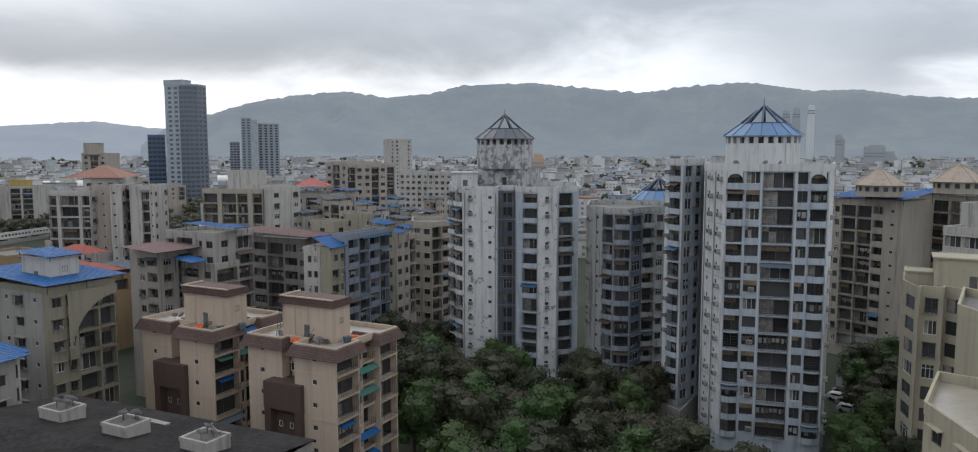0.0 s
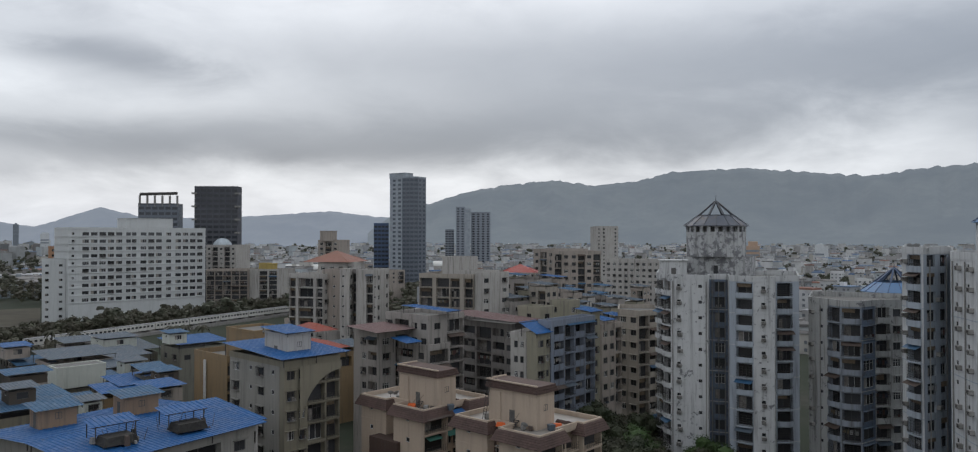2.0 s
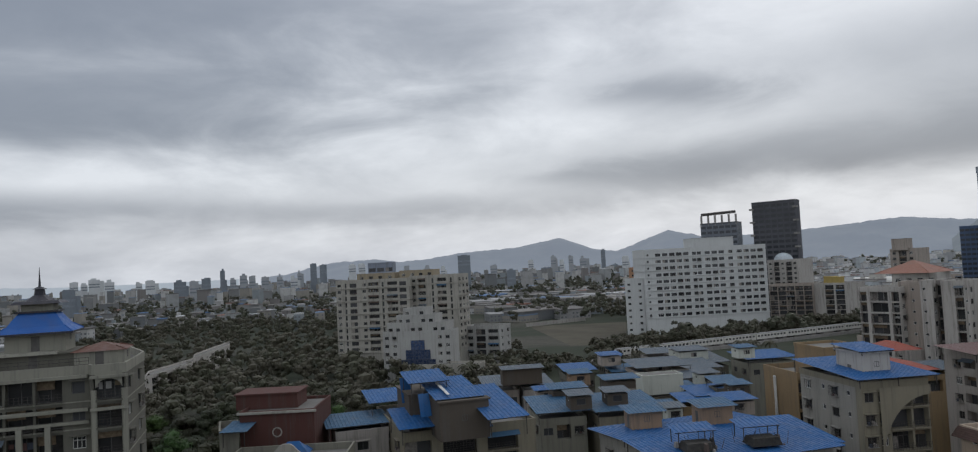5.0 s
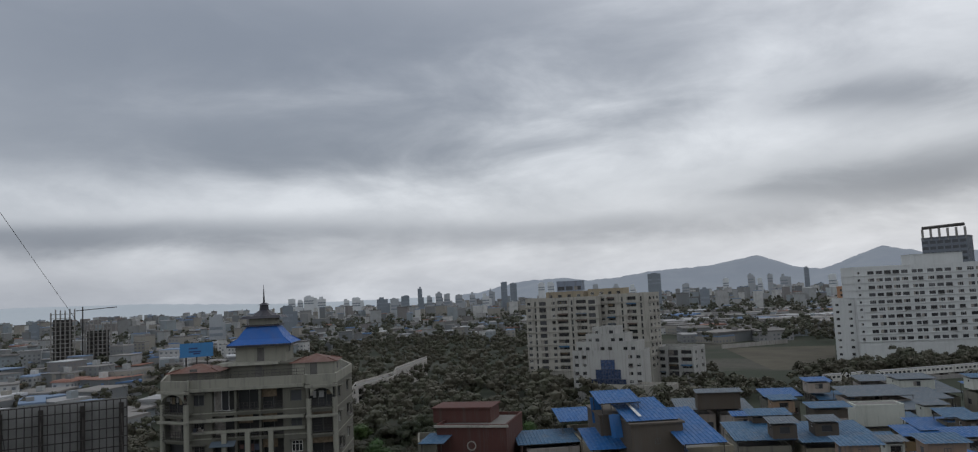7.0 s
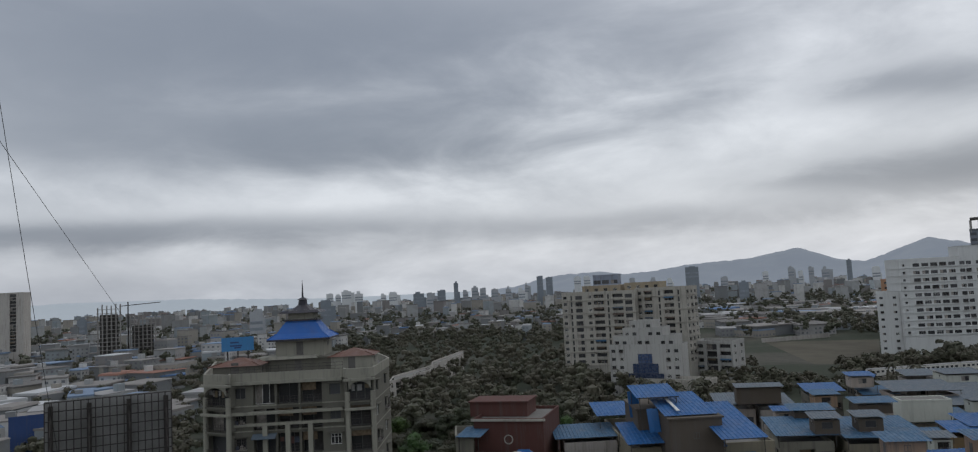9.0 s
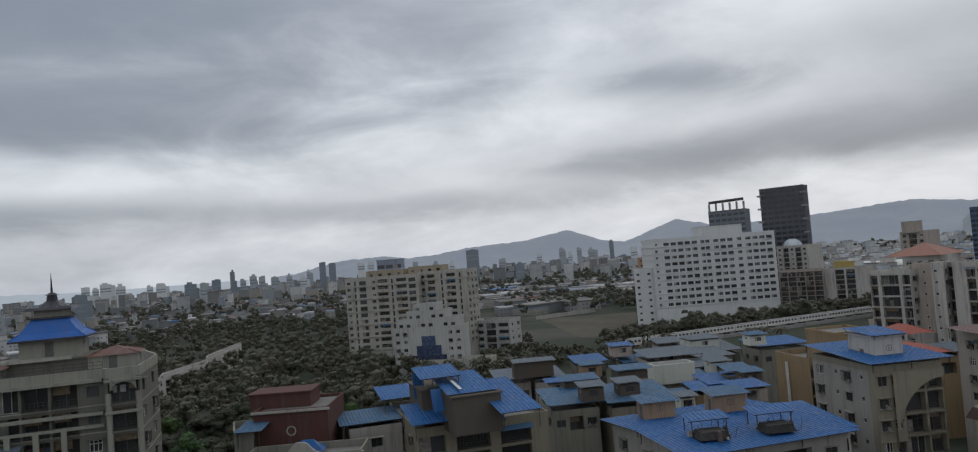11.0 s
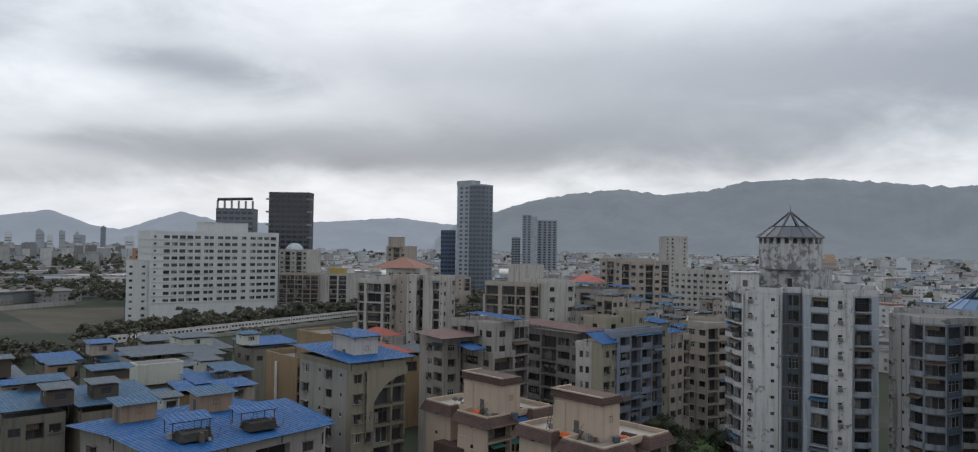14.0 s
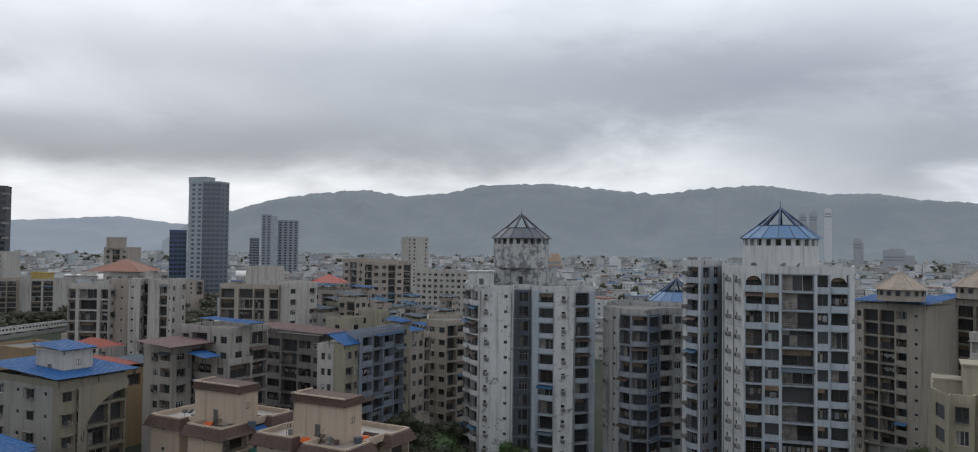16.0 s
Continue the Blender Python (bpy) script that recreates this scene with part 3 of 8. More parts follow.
def corrugated(s, x0, y0, x1, y1, za, zb, rib=0.55, m=0, mid=None, along="x"):
    """Ribbed sheet from y0 (height za) to y1 (height zb); with mid, a ridge of that height halfway. Each sheet's width is an island of its own."""
    strips = [(y0, za, y1, zb)] if mid is None else [(y0, za, (y0 + y1) / 2, mid), ((y0 + y1) / 2, mid, y1, zb)]
    n = max(2, int((x1 - x0) / rib))
    w = (x1 - x0) / n

    def V(x, y, z):
        return (x, y, z) if along == "x" else (-y, x, z)
    for a, ha, b, hb in strips:
        for j in range(n):
            u0 = x0 + j * w
            e = (0.0, 0.08, 0.26 * w, 0.40 * w)
            xs = (u0, u0 + w * 0.6, u0 + w * 0.7, u0 + w * 0.9, u0 + w)
            zs = (0.0, 0.0, 0.06, 0.06, 0.0)
            if j % 4 == 0:
                k = len(s.v)
                s.v += [V(u0, a, ha), V(u0, b, hb)]
            for xx, zz_ in zip(xs[1:], zs[1:]):
                s.v += [V(xx, a, ha + zz_), V(xx, b, hb + zz_)]
                k2 = len(s.v) - 4
                s.f.append((k2, k2 + 2, k2 + 3, k2 + 1))
                s.i.append(m)


def shed_roof(c, w, d, u, z, rise, sheet, label, posts=True, mid=None, drop=2.2, name="sheet_roof", front=0.0):
    """A sheet roof on steel posts: c its nearest corner, d metres back along one street and w along the other; low edge in front."""
    c = Vector(c)
    ob = thing(name, c.x, c.y, z, label, "roof", "sheet roofs", "", u + 90)
    # local x runs along the front, local y goes back
    s = Shape(sheet)
    corrugated(s, 0, 0, w, d, 0.0, rise, mid=mid)
    s.make("roof_sheet", ob, weld=False)
    if posts:
        for x in np.linspace(0.5, w - 0.5, max(2, int(w / 6) + 1)):
            for y, t in ((0.4, 0.0), (d - 0.4, rise)):
                k = Shape(IRON)
                k.box(x - 0.05, y - 0.05, -drop, x + 0.05, y + 0.05, t - 0.03)
                k.make("post", ob)
        for y, t in ((0.4, 0.0), (d - 0.4, rise)):
            k = Shape(IRON)
            k.box(0.1, y - 0.06, t - 0.17, w - 0.1, y + 0.06, t - 0.05)
            k.make("beam", ob)
    return ob

# ---- plan ----
U, V_ = -27.0, 63.0            # the two street directions, degrees from +x


def dirv(a, r=1.0):
    return Vector((math.cos(radians(a)), math.sin(radians(a)))) * r


def corner(c, la, lb, u=U):
    """A block whose nearest corner is c: la metres back along one street, lb along the other."""
    c = Vector(c)
    a, b = dirv(u + 180, la), dirv(u + 90, lb)
    return [tuple(c + a), tuple(c), tuple(c + b), tuple(c + a + b)]


def framed(o, pts, u=U):
    """Points (s along the street u, t across it) from o."""
    return [tuple(Vector(o) + dirv(u, s) + dirv(u + 90, t)) for s, t in pts]


def slab(a, b, depth):
    """A block with its front from a to b."""
    a, b = Vector(a), Vector(b)
    u = (b - a).normalized()
    n = Vector((-u.y, u.x)) * depth
    return [tuple(a), tuple(b), tuple(b + n), tuple(a + n)]


def centre(poly):
    return sum(p[0] for p in poly) / len(poly), sum(p[1] for p in poly) / len(poly)


WHITE_OLD = paint("aged_white_wall", (0.53, 0.54, 0.54), 0.5)
WHITE_ROT = paint("rotten_stained_wall", (0.43, 0.435, 0.43), 0.8, flake=0.8)
WHITE_PEEL = paint("peeling_white_wall", (0.53, 0.535, 0.53), 0.55, flake=0.22)
BLUEWASH = paint("faded_blue_wall", (0.36, 0.40, 0.445), 0.5)
BLUEWASH_D = paint("peeling_blue_wall", (0.15, 0.19, 0.25), 0.7, flake=0.5)
BEIGE = paint("beige_wall", (0.37, 0.33, 0.28), 0.5)
PEACH = paint("brown_peach_wall", (0.33, 0.235, 0.165), 0.35)
PEACH_L = paint("pale_peach_wall", (0.47, 0.375, 0.29), 0.25)
TILE_BROWN = plain("brown_roof_tile", (0.095, 0.062, 0.053), 0.7, 0, 0.3, 3.0)
BROWN_WALL = paint("dark_brown_wall", (0.075, 0.046, 0.036), 0.4)
CREAM = paint("cream_yellow_wall", (0.35, 0.315, 0.235), 0.3)
YELLOW = paint("dull_yellow_wall", (0.225, 0.203, 0.150), 0.55)
PALEGREEN = paint("pale_green_yellow_wall", (0.29, 0.27, 0.205), 0.45)
OCHRE = paint("ochre_wall", (0.261, 0.184, 0.104), 0.45)
GREYW = paint("grey_wall", (0.33, 0.305, 0.28), 0.65)
GREYD = paint("dark_grey_wall", (0.24, 0.222, 0.208), 0.65)
DULLWHITE = paint("dull_off_white_wall", (0.27, 0.26, 0.235), 0.55)
OFFWHITE = paint("off_white_wall", (0.42, 0.40, 0.37), 0.6)
HOSP = paint("clean_white_wall", (0.56, 0.575, 0.57), 0.15)
TANW = paint("tan_wall", (0.35, 0.305, 0.265), 0.6)
SKYBLUE = paint("grey_blue_wall", (0.22, 0.25, 0.305), 0.6)
BRICK = paint("red_brick_wall", (0.088, 0.034, 0.028), 0.5)
STONE = paint("greenish_cream_wall", (0.211, 0.205, 0.167), 0.6)
STONE_L = paint("pale_cream_wall", (0.36, 0.345, 0.305), 0.5)
# netting and curtain wall are lightened to carry some distance haze
NETTING = plain("dark_scaffold_netting", (0.085, 0.088, 0.10), 0.8, 0, 0.3, 0.4)
CURTAIN = glass("dark_curtain_wall", (0.085, 0.098, 0.118), 0.3)
PANEL = plain("pale_cladding_panel", (0.30, 0.33, 0.36), 0.5)

# ---- air conditioners and dishes ----
AC_BODY = plain("grey_appliance_casing", (0.30, 0.29, 0.27), 0.6)


def air_conditioner():
    ob = thing("air_conditioner", 0, 0, 0, "grey window air conditioner fixed to an outer wall", "air conditioner", "air conditioners on the towers")
    s = Shape(AC_BODY)
    s.box(-0.42, -0.62, 0.1, 0.42, 0.0, 0.68)
    s.make("casing", ob)
    g = Shape(IRON)
    g.lattice([-0.36 + 0.12 * j for j in range(7)], [0.16, 0.28, 0.4, 0.52, 0.62], 0.03, -0.64, 0.02)
    g.make("grille", ob)
    b = Shape(IRON)
    b.box(-0.4, -0.6, 0.02, 0.4, 0.0, 0.09)
    b.make("bracket", ob)
    return ob


AC = air_conditioner()
ac_used = [False]


def fix_ac(p, q, f, z):
    """An air conditioner on the wall from p to q, at share f of its length."""
    p, q = Vector(p), Vector(q)
    u = (q - p).normalized()
    o = p + (q - p) * f
    m = pose(o.x, o.y, z, 0, 0, math.degrees(math.atan2(u.y, u.x)))
    if not ac_used[0]:
        ac_used[0] = True
        AC.matrix_basis = m
        return AC
    return copy_thing(AC, m)


def ac_column(p, q, f, z0, h, n, share, seed):
    r = random.Random(seed)
    for i in range(n):
        if r.random() < share:
            fix_ac(p, q, f + r.uniform(-0.02, 0.02), z0 + i * h + 0.9 + r.uniform(-0.1, 0.25))


DISH = plain("grey_dish", (0.26, 0.26, 0.255), 0.5)


def dish():
    ob = thing("satellite_dish", 0, 0, 0, "small grey satellite dish on a roof", "satellite dish", "roof dishes")
    s = Shape(DISH)
    for r0, z0, r1, z1 in ((0.05, 0.0, 0.3, 0.06), (0.3, 0.06, 0.48, 0.16)):
        s.ring(r0, z0, r1, z1, 12)
    s.disc(0.05, 0.0, 12)
    s.make("reflector", ob, m=pose(0, -0.05, 0.7, 50, 0, 0))
    k = Shape(IRON)
    k.tube((0, 0, 0), (0, 0, 0.7), 0.035, 6)
    k.make("mast", ob)
    return ob


DISH_ONE = dish()
dish_used = [False]


def put_dish(x, y, z, rz):
    m = pose(x, y, z, 0, 0, rz)
    if not dish_used[0]:
        dish_used[0] = True
        DISH_ONE.matrix_basis = m
        return
    copy_thing(DISH_ONE, m)


# ---- lanterns of the towers ----
def lantern(cx, cy, z, r, hd, hr, wall, sheet, rib, label, collar=0.0):
    """A round drum with a ring of small openings, a conical roof that is solid below and open ribs above, and a spike."""
    ob = thing("roof_lantern", cx, cy, z, label, "roof lantern", "conical roof lanterns")
    n = 24
    s = Shape(wall)
    if collar:
        s.ring(r * 1.0, 0, r * 1.0, collar, n)
    zo = hd - 1.25
    s.ring(r * 0.97, 0, r * 0.97, zo, n)
    s.ring(r * 0.97, zo, r * 0.85, zo, n)
    s.make("drum", ob)
    # solid drum behind the openings, coloured dark for the shade inside
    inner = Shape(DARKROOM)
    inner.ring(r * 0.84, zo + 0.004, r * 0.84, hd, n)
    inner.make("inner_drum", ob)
    lin = Shape(wall)
    lin.ring(r * 0.99, hd - 0.25, r * 0.99, hd, n)
    lin.ring(r * 0.99, hd - 0.25, r * 0.86, hd - 0.25, n)
    lin.make("ring_beam", ob)
    for j in range(n):
        a0, a1 = 2 * math.pi * (j - 0.22) / n, 2 * math.pi * (j + 0.22) / n
        k = Shape(wall)
        p = [(r * q * math.cos(a), r * q * math.sin(a)) for q, a in ((0.97, a0), (0.97, a1), (0.87, a1), (0.87, a0))]
        for i in range(4):
            b, c = p[i], p[(i + 1) % 4]
            k.quad((*b, zo), (*c, zo), (*c, hd - 0.25), (*b, hd - 0.25))
        k.make("pier", ob)
    m = 16
    rs = r * 0.60
    zs = hd + hr * 0.42
    c = Shape(sheet)
    c.ring(r * 1.06, hd - 0.02, rs, zs, m)
    c.ring(r * 1.06, hd - 0.12, r * 1.06, hd - 0.02, m)
    c.make("roof_sheet", ob)
    for j in range(m // 2):
        a = 2 * math.pi * (j + 0.5) / (m // 2)
        k = Shape(rib)
        k.tube((rs * math.cos(a), rs * math.sin(a), zs), (0.2 * math.cos(a), 0.2 * math.sin(a), hd + hr), 0.24, 4)
        k.make("rib", ob)
    for j in range(m):
        a = 2 * math.pi * j / m
        k = Shape(rib)
        k.tube((r * 1.06 * math.cos(a), r * 1.06 * math.sin(a), hd + 0.02), (rs * math.cos(a), rs * math.sin(a), zs + 0.04), 0.07, 4)
        k.make("rib", ob)
    k = Shape(rib)
    k.ring(rs + 0.1, zs - 0.1, rs + 0.1, zs + 0.1, m)
    k.make("ring_rail", ob)
    k = Shape(rib)
    k.tube((0, 0, hd + hr - 0.3), (0, 0, hd + hr + 1.4), 0.12, 6, 0, 0.02)
    k.make("spike", ob)
    return ob


# ---- towers ----
T2 = [(35.0, 124.2), (35.6, 115.6), (49.9, 111.5), (52.9, 117.0), (59.2, 131.3), (40.1, 138.3)]
t2b = tower("apartment_tower", T2, 15, 2.75, [
    [("p", .5, WHITE_OLD), ("s", 1, WHITE_OLD), ("p", .8, WHITE_OLD), ("s", .8, WHITE_OLD), ("p", .7, WHITE_OLD)],
    [("p", .14, WHITE_OLD), ("c", 1.15), ("p", .06), ("D", .95), ("p", .05, WHITE_OLD), ("r", 2.1), ("p", .08, WHITE_OLD), ("D", .7), ("p", .06), ("c", 1.15), ("p", .08, WHITE_OLD)],
    [("p", .9, WHITE_OLD), ("s", 1, WHITE_OLD), ("p", .8, WHITE_OLD)], None, None, None],
    BLUEWASH, "tall white and pale blue apartment tower with grilled balconies", stilt=2.6, band=3, cap=WHITE_OLD, seed=2)
# arched heads over the bowed balconies
for f_ in (0.106, 0.888):
    p_, q_ = Vector(T2[1]), Vector(T2[2])
    o_ = p_ + (q_ - p_) * f_ - Vector(t2b.location[:2])
    ar_ = Shape(WHITE_OLD)
    for j in range(8):
        x0_, x1_ = -1.1 + 2.2 * j / 8, -1.1 + 2.2 * (j + 1) / 8
        z0_, z1_ = (0.95 * math.sqrt(max(0.0, 1 - (x / 1.12) ** 2)) for x in (x0_, x1_))
        ar_.quad((x0_, -0.12, z0_), (x1_, -0.12, z1_), (x1_, -0.12, 1.5), (x0_, -0.12, 1.5))
        ar_.quad((x0_, 0.25, z0_), (x1_, 0.25, z1_), (x1_, -0.12, z1_), (x0_, -0.12, z0_))
    ar_.make("arched_head", t2b, "", pose(o_.x, o_.y, 2.6 + 14 * 2.75 + 1.3, 0, 0, math.degrees(math.atan2((q_ - p_).y, (q_ - p_).x))))
for f, sd in ((0.42, 1), (0.86, 2)):
    ac_column(T2[0], T2[1], f, 2.6, 2.75, 15, 0.75, sd)
ac_column(T2[2], T2[3], 0.3, 2.6, 2.75, 15, 0.8, 3)
ac_column(T2[1], T2[2], 0.3, 2.6, 2.75, 15, 0.35, 13)
T2W = [(30.6, 132.5), (32.2, 127.0), (37.2, 131.8), (41.0, 146.4), (34.4, 148.0)]
tower("apartment_tower", T2W, 15, 2.75, [[("p", .5, WHITE_OLD), ("c", 1.4), ("p", .2, WHITE_OLD)], [("p", .3), ("D", 1), ("p", .4), ("D", .8), ("p", .4)]], BLUEWASH,
      "white and pale blue wing of an apartment tower", stilt=3.2, band=3, cap=WHITE_OLD, seed=3)
ac_column(T2W[0], T2W[1], 0.2, 3.2, 2.75, 15, 0.8, 4)
ac_column(T2W[1], T2W[2], 0.5, 3.2, 2.75, 15, 0.5, 5)
for (pa_, pb_), n_ in (((T2[2], T2[3]), 6), ((T2[1], T2[2]), 7), ((T2W[0], T2W[1]), 7)):
    for j in range(n_):
        q_ = Vector(pa_) + (Vector(pb_) - Vector(pa_)) * ((j + 0.5) / n_) + (Vector(centre(T2)) - Vector(pa_)).normalized() * 0.9
        if j % 3 != 1:
            put_dish(q_.x, q_.y, 44.2 if pa_ is not T2W[0] else 44.8, 150 + 25 * j)
lantern(*(45.0, 126.2), 43.9, 6.0, 49.2 - 43.9, 54.0 - 49.2, WHITE_OLD, metal_sheet("lantern_blue_sheet", (0.10, 0.19, 0.33), 0.3), metal_sheet("lantern_blue_steel", (0.06, 0.09, 0.15), 0.3),
        "white drum with blue conical roof of open ribs")
T1 = [(-8.4, 157.8), (-5.3, 149.9), (1.5, 148.0), (1.8, 154.0), (5.2, 153.9), (5.3, 148.9), (9.4, 146.7), (13.0, 146.4), (13.5, 149.4), (17.7, 151.0), (19.6, 170.9), (-8.6, 171.8)]
tower("apartment_tower", T1, 12, 2.95, [[("c", 1), ("c", 1)], [("p", .35), ("s", 1), ("p", 1.3), ("s", 1), ("p", .35)], None, [("p", .4, BLUEWASH_D), ("W", 1, BLUEWASH_D), ("p", .2, BLUEWASH_D)], None,
      [("p", .5, BLUEWASH), ("c", 1.6, BLUEWASH)], [("p", .5), ("s", 1), ("p", .6)], None, [("c", 1.5, BLUEWASH), ("p", .5, BLUEWASH)]], WHITE_PEEL,
      "weathered white apartment tower with peeling paint", stilt=3.4, band=2, seed=4)
ac_column(T1[1], T1[2], 0.24, 3.4, 2.95, 12, 0.95, 6)
ac_column(T1[6], T1[7], 0.5, 3.4, 2.95, 12, 0.9, 7)
lift_room = tower("lift_tower", slab((-3.0, 158.0), (9.1, 155.7), 11), 1, 4.2, [[("p", 1), ("v", .5), ("p", 1)]], WHITE_ROT, "peeling lift tower block on a roof", "lift tower", z0=38.8, parapet=0, seed=71)
roof_room(lift_room, *(-5.1, 154.9), 5, 5, 3.4, 38.85, WHITE_PEEL, 5)
lantern(*(3.2, 161.0), 43.0, 6.0, 49.2 - 43.0, 54.1 - 49.2, WHITE_ROT, metal_sheet("stained_grey_blue_sheet", (0.085, 0.095, 0.115), 0.8), metal_sheet("stained_dark_steel", (0.06, 0.065, 0.075), 0.6),
        "peeling stained drum with a grey conical rib roof")
T3 = [(19.5, 152.8), (23.7, 145.1), (27.0, 144.5), (29.8, 148.0), (35.9, 150.8), (39.4, 165.4), (22.2, 168.5)]
T3_WALL, T3_BAY = paint("rain_darkened_white_wall", (0.40, 0.40, 0.385), 0.75, flake=0.1), paint("rain_darkened_blue_wall", (0.25, 0.275, 0.31), 0.75)
tower("apartment_tower", T3, 11, 2.95, [[("p", .9), ("s", .8), ("p", .2), ("c", 1.2, T3_BAY)], [("c", 1, T3_BAY)], [("W", 1, BLUEWASH_D)], [("c", 1), ("w", .8), ("p", .4)]], T3_WALL,
      "grey-white apartment tower with bowed balconies", stilt=2.4, band=3, seed=5)
ac_column(T3[0], T3[1], 0.15, 2.4, 2.95, 11, 0.8, 8)
lantern(*(38.2, 171.8), 35.0, 6.0, 35.9 - 35.0, 4.6, WHITE_OLD, MATS["lantern_blue_sheet"], MATS["lantern_blue_steel"], "white drum with blue conical roof of open ribs")
podium = tower("podium", [(18.1, 148.9), (24.5, 135.8), (31.4, 122.0), (38.9, 134.5), (28.3, 157.5)], 1, 3.2, [None, None], GREYW, "grey concrete car park podium between the towers", "podium", parapet=0.9, seed=72)

# rain pipes down the weathered towers
for p_, q_, fs_, z1_, lb_ in ((T1[1], T1[2], (0.05, 0.95), 38.5, "grey rain pipe down a weathered tower"), (T1[3], T1[4], (0.15, 0.5, 0.85), 38.5, "grey rain pipe in a tower recess"), (T2[0], T2[1], (0.12, 0.62), 43.5, "grey rain pipe down a white tower"), (T2W[1], T2W[2], (0.2, 0.8), 43.5, "grey rain pipe down a blue wing"), (T3[0], T3[1], (0.4,), 34.5, "grey rain pipe down a grey-white tower")):
    p_, q_ = Vector(p_), Vector(q_)
    n_ = Vector(((q_ - p_).y, -(q_ - p_).x)).normalized() * 0.14
    for f_ in fs_:
        o_ = p_ + (q_ - p_) * f_ + n_
        ob = thing("rain_pipe", o_.x, o_.y, 0, lb_, "rain pipe", "rain pipes on the towers")
        k = Shape(CONC)
        k.tube((0, 0, 0), (0, 0, z1_), 0.09, 6)
        k.make("pipe", ob)

# beige blocks with blue roofs and conical caps
BB1 = slab((78.4, 173.1), (87.6, 160.7), 14)
tower("apartment_block", BB1, 11, 2.95, [[("w", .7), ("r", 1.4), ("r", 1.4), ("b", 1), ("p", .3), ("s", .8), ("p", .5)]], BEIGE, "beige apartment block with long balconies", stilt=2.5, seed=6, shade=False)
BB2 = slab((99.3, 175.9), (105.4, 158.1), 20)
tower("apartment_block", BB2, 11, 2.95, [[("s", .6), ("r", 1.4), ("r", 1.4), ("b", 1), ("p", .3)]], BEIGE, "beige apartment block with long balconies", stilt=3.5, seed=7, shade=False)
for pl, z, top_at in ((BB1, 35.0, (83.8, 163.8)), (BB2, 36.0, (96.4, 156.7))):
    p, q = Vector(pl[0]), Vector(pl[1])
    a = math.degrees(math.atan2((q - p).y, (q - p).x))
    o = p - dirv(a + 90, 1.2) - dirv(a, 0.8)
    shed_roof(tuple(o), (q - p).length + 1.6, 14, a - 90, z + 1.4, 1.3, BLUE, "bright blue sheet roof over a beige block", drop=1.3)
    cx, cy = centre(pl)
    cc = Vector(top_at)
    cap = thing("roof_cupola", cc.x, cc.y, z + 2.0, "low beige conical cupola with small windows", "cupola", "beige cupolas")
    k = Shape(BEIGE)
    k.ring(4.6, 0, 4.6, 2.4, 16)
    k.make("drum", cap)
    for j in range(16):
        an = 2 * math.pi * (j + 0.5) / 16
        put("window", window_mesh(0.9, 1.0, 4), cap, pose(4.58 * math.cos(an), 4.58 * math.sin(an), 1.1, 0, 0, math.degrees(an) + 90))
    k = Shape(paint("pale_tan_roof", (0.36, 0.30, 0.24), 0.5))
    k.ring(5.6, 2.4, 2.8, 4.3, 8)
    k.ring(2.8, 4.3, 0.2, 6.0, 8)
    k.make("cone", cap)
    for j in range(8):
        an = 2 * math.pi * j / 8
        k = Shape(BEIGE)
        k.tube((5.6 * math.cos(an), 5.6 * math.sin(an), 2.45), (0.2 * math.cos(an), 0.2 * math.sin(an), 6.1), 0.1, 4)
        k.make("rib", cap)

# cream blocks beside the lane
CR = [(56.8, 103.4), (55.6, 97.2), (56.5, 98.5), (58.7, 97.1), (59.6, 98.3), (63.6, 89.7), (75.2, 103.6), (63.7, 115.6)]
cr = tower("apartment_block", CR, 9, 2.95, [[("W", 1)], None, [("p", .25), ("W", 1), ("p", .25)], None, [("W", 1), ("p", .2), ("W", 1), ("p", .2), ("W", 1)]], CREAM, "cream apartment block with wide windows", stilt=1.7, seed=8, shade=False)
roof_room(cr, *(64.7, 101.0), 9, 5, 4.2, 28.3, CREAM, -28)
roof_room(cr, *(60.3, 104.9), 4, 3, 1.8, 28.3, CREAM, -28, door=False)
YR = [(37.5, 63.8), (36.3, 50.2), (50.5, 67.1), (43.9, 72.8)]
yr = tower("apartment_block", YR, 8, 2.9, [[("w", 1), ("w", 1), ("w", 1)]], CREAM, "cream apartment block with a tiled terrace", stilt=1.2, seed=9, roof=plain("wet_terrace_tile", (0.30, 0.27, 0.22), 0.3, 0, 0.2, 0.8))
tower("apartment_block", [(48.7, 78.0), (48.5, 66.1), (57.9, 76.6), (55.5, 88.0)], 10, 2.9, [[("p", 1), ("w", .6), ("p", .6)]], CREAM, "cream upper block with a dentilled cornice", stilt=1.0, seed=73)
tower("apartment_block", slab((77.1, 128.7), (82.0, 120.8), 14), 11, 2.95, [["W", "W", "W"]], OFFWHITE, "white apartment block with flat eaves", stilt=0.6, seed=10, lo=4)
wr2 = tower("apartment_block", slab((82.2, 132.6), (87.3, 124.4), 9), 12, 2.95, [["p", "w"]], OFFWHITE, "white upper block behind a cream one", stilt=1.4, seed=74)


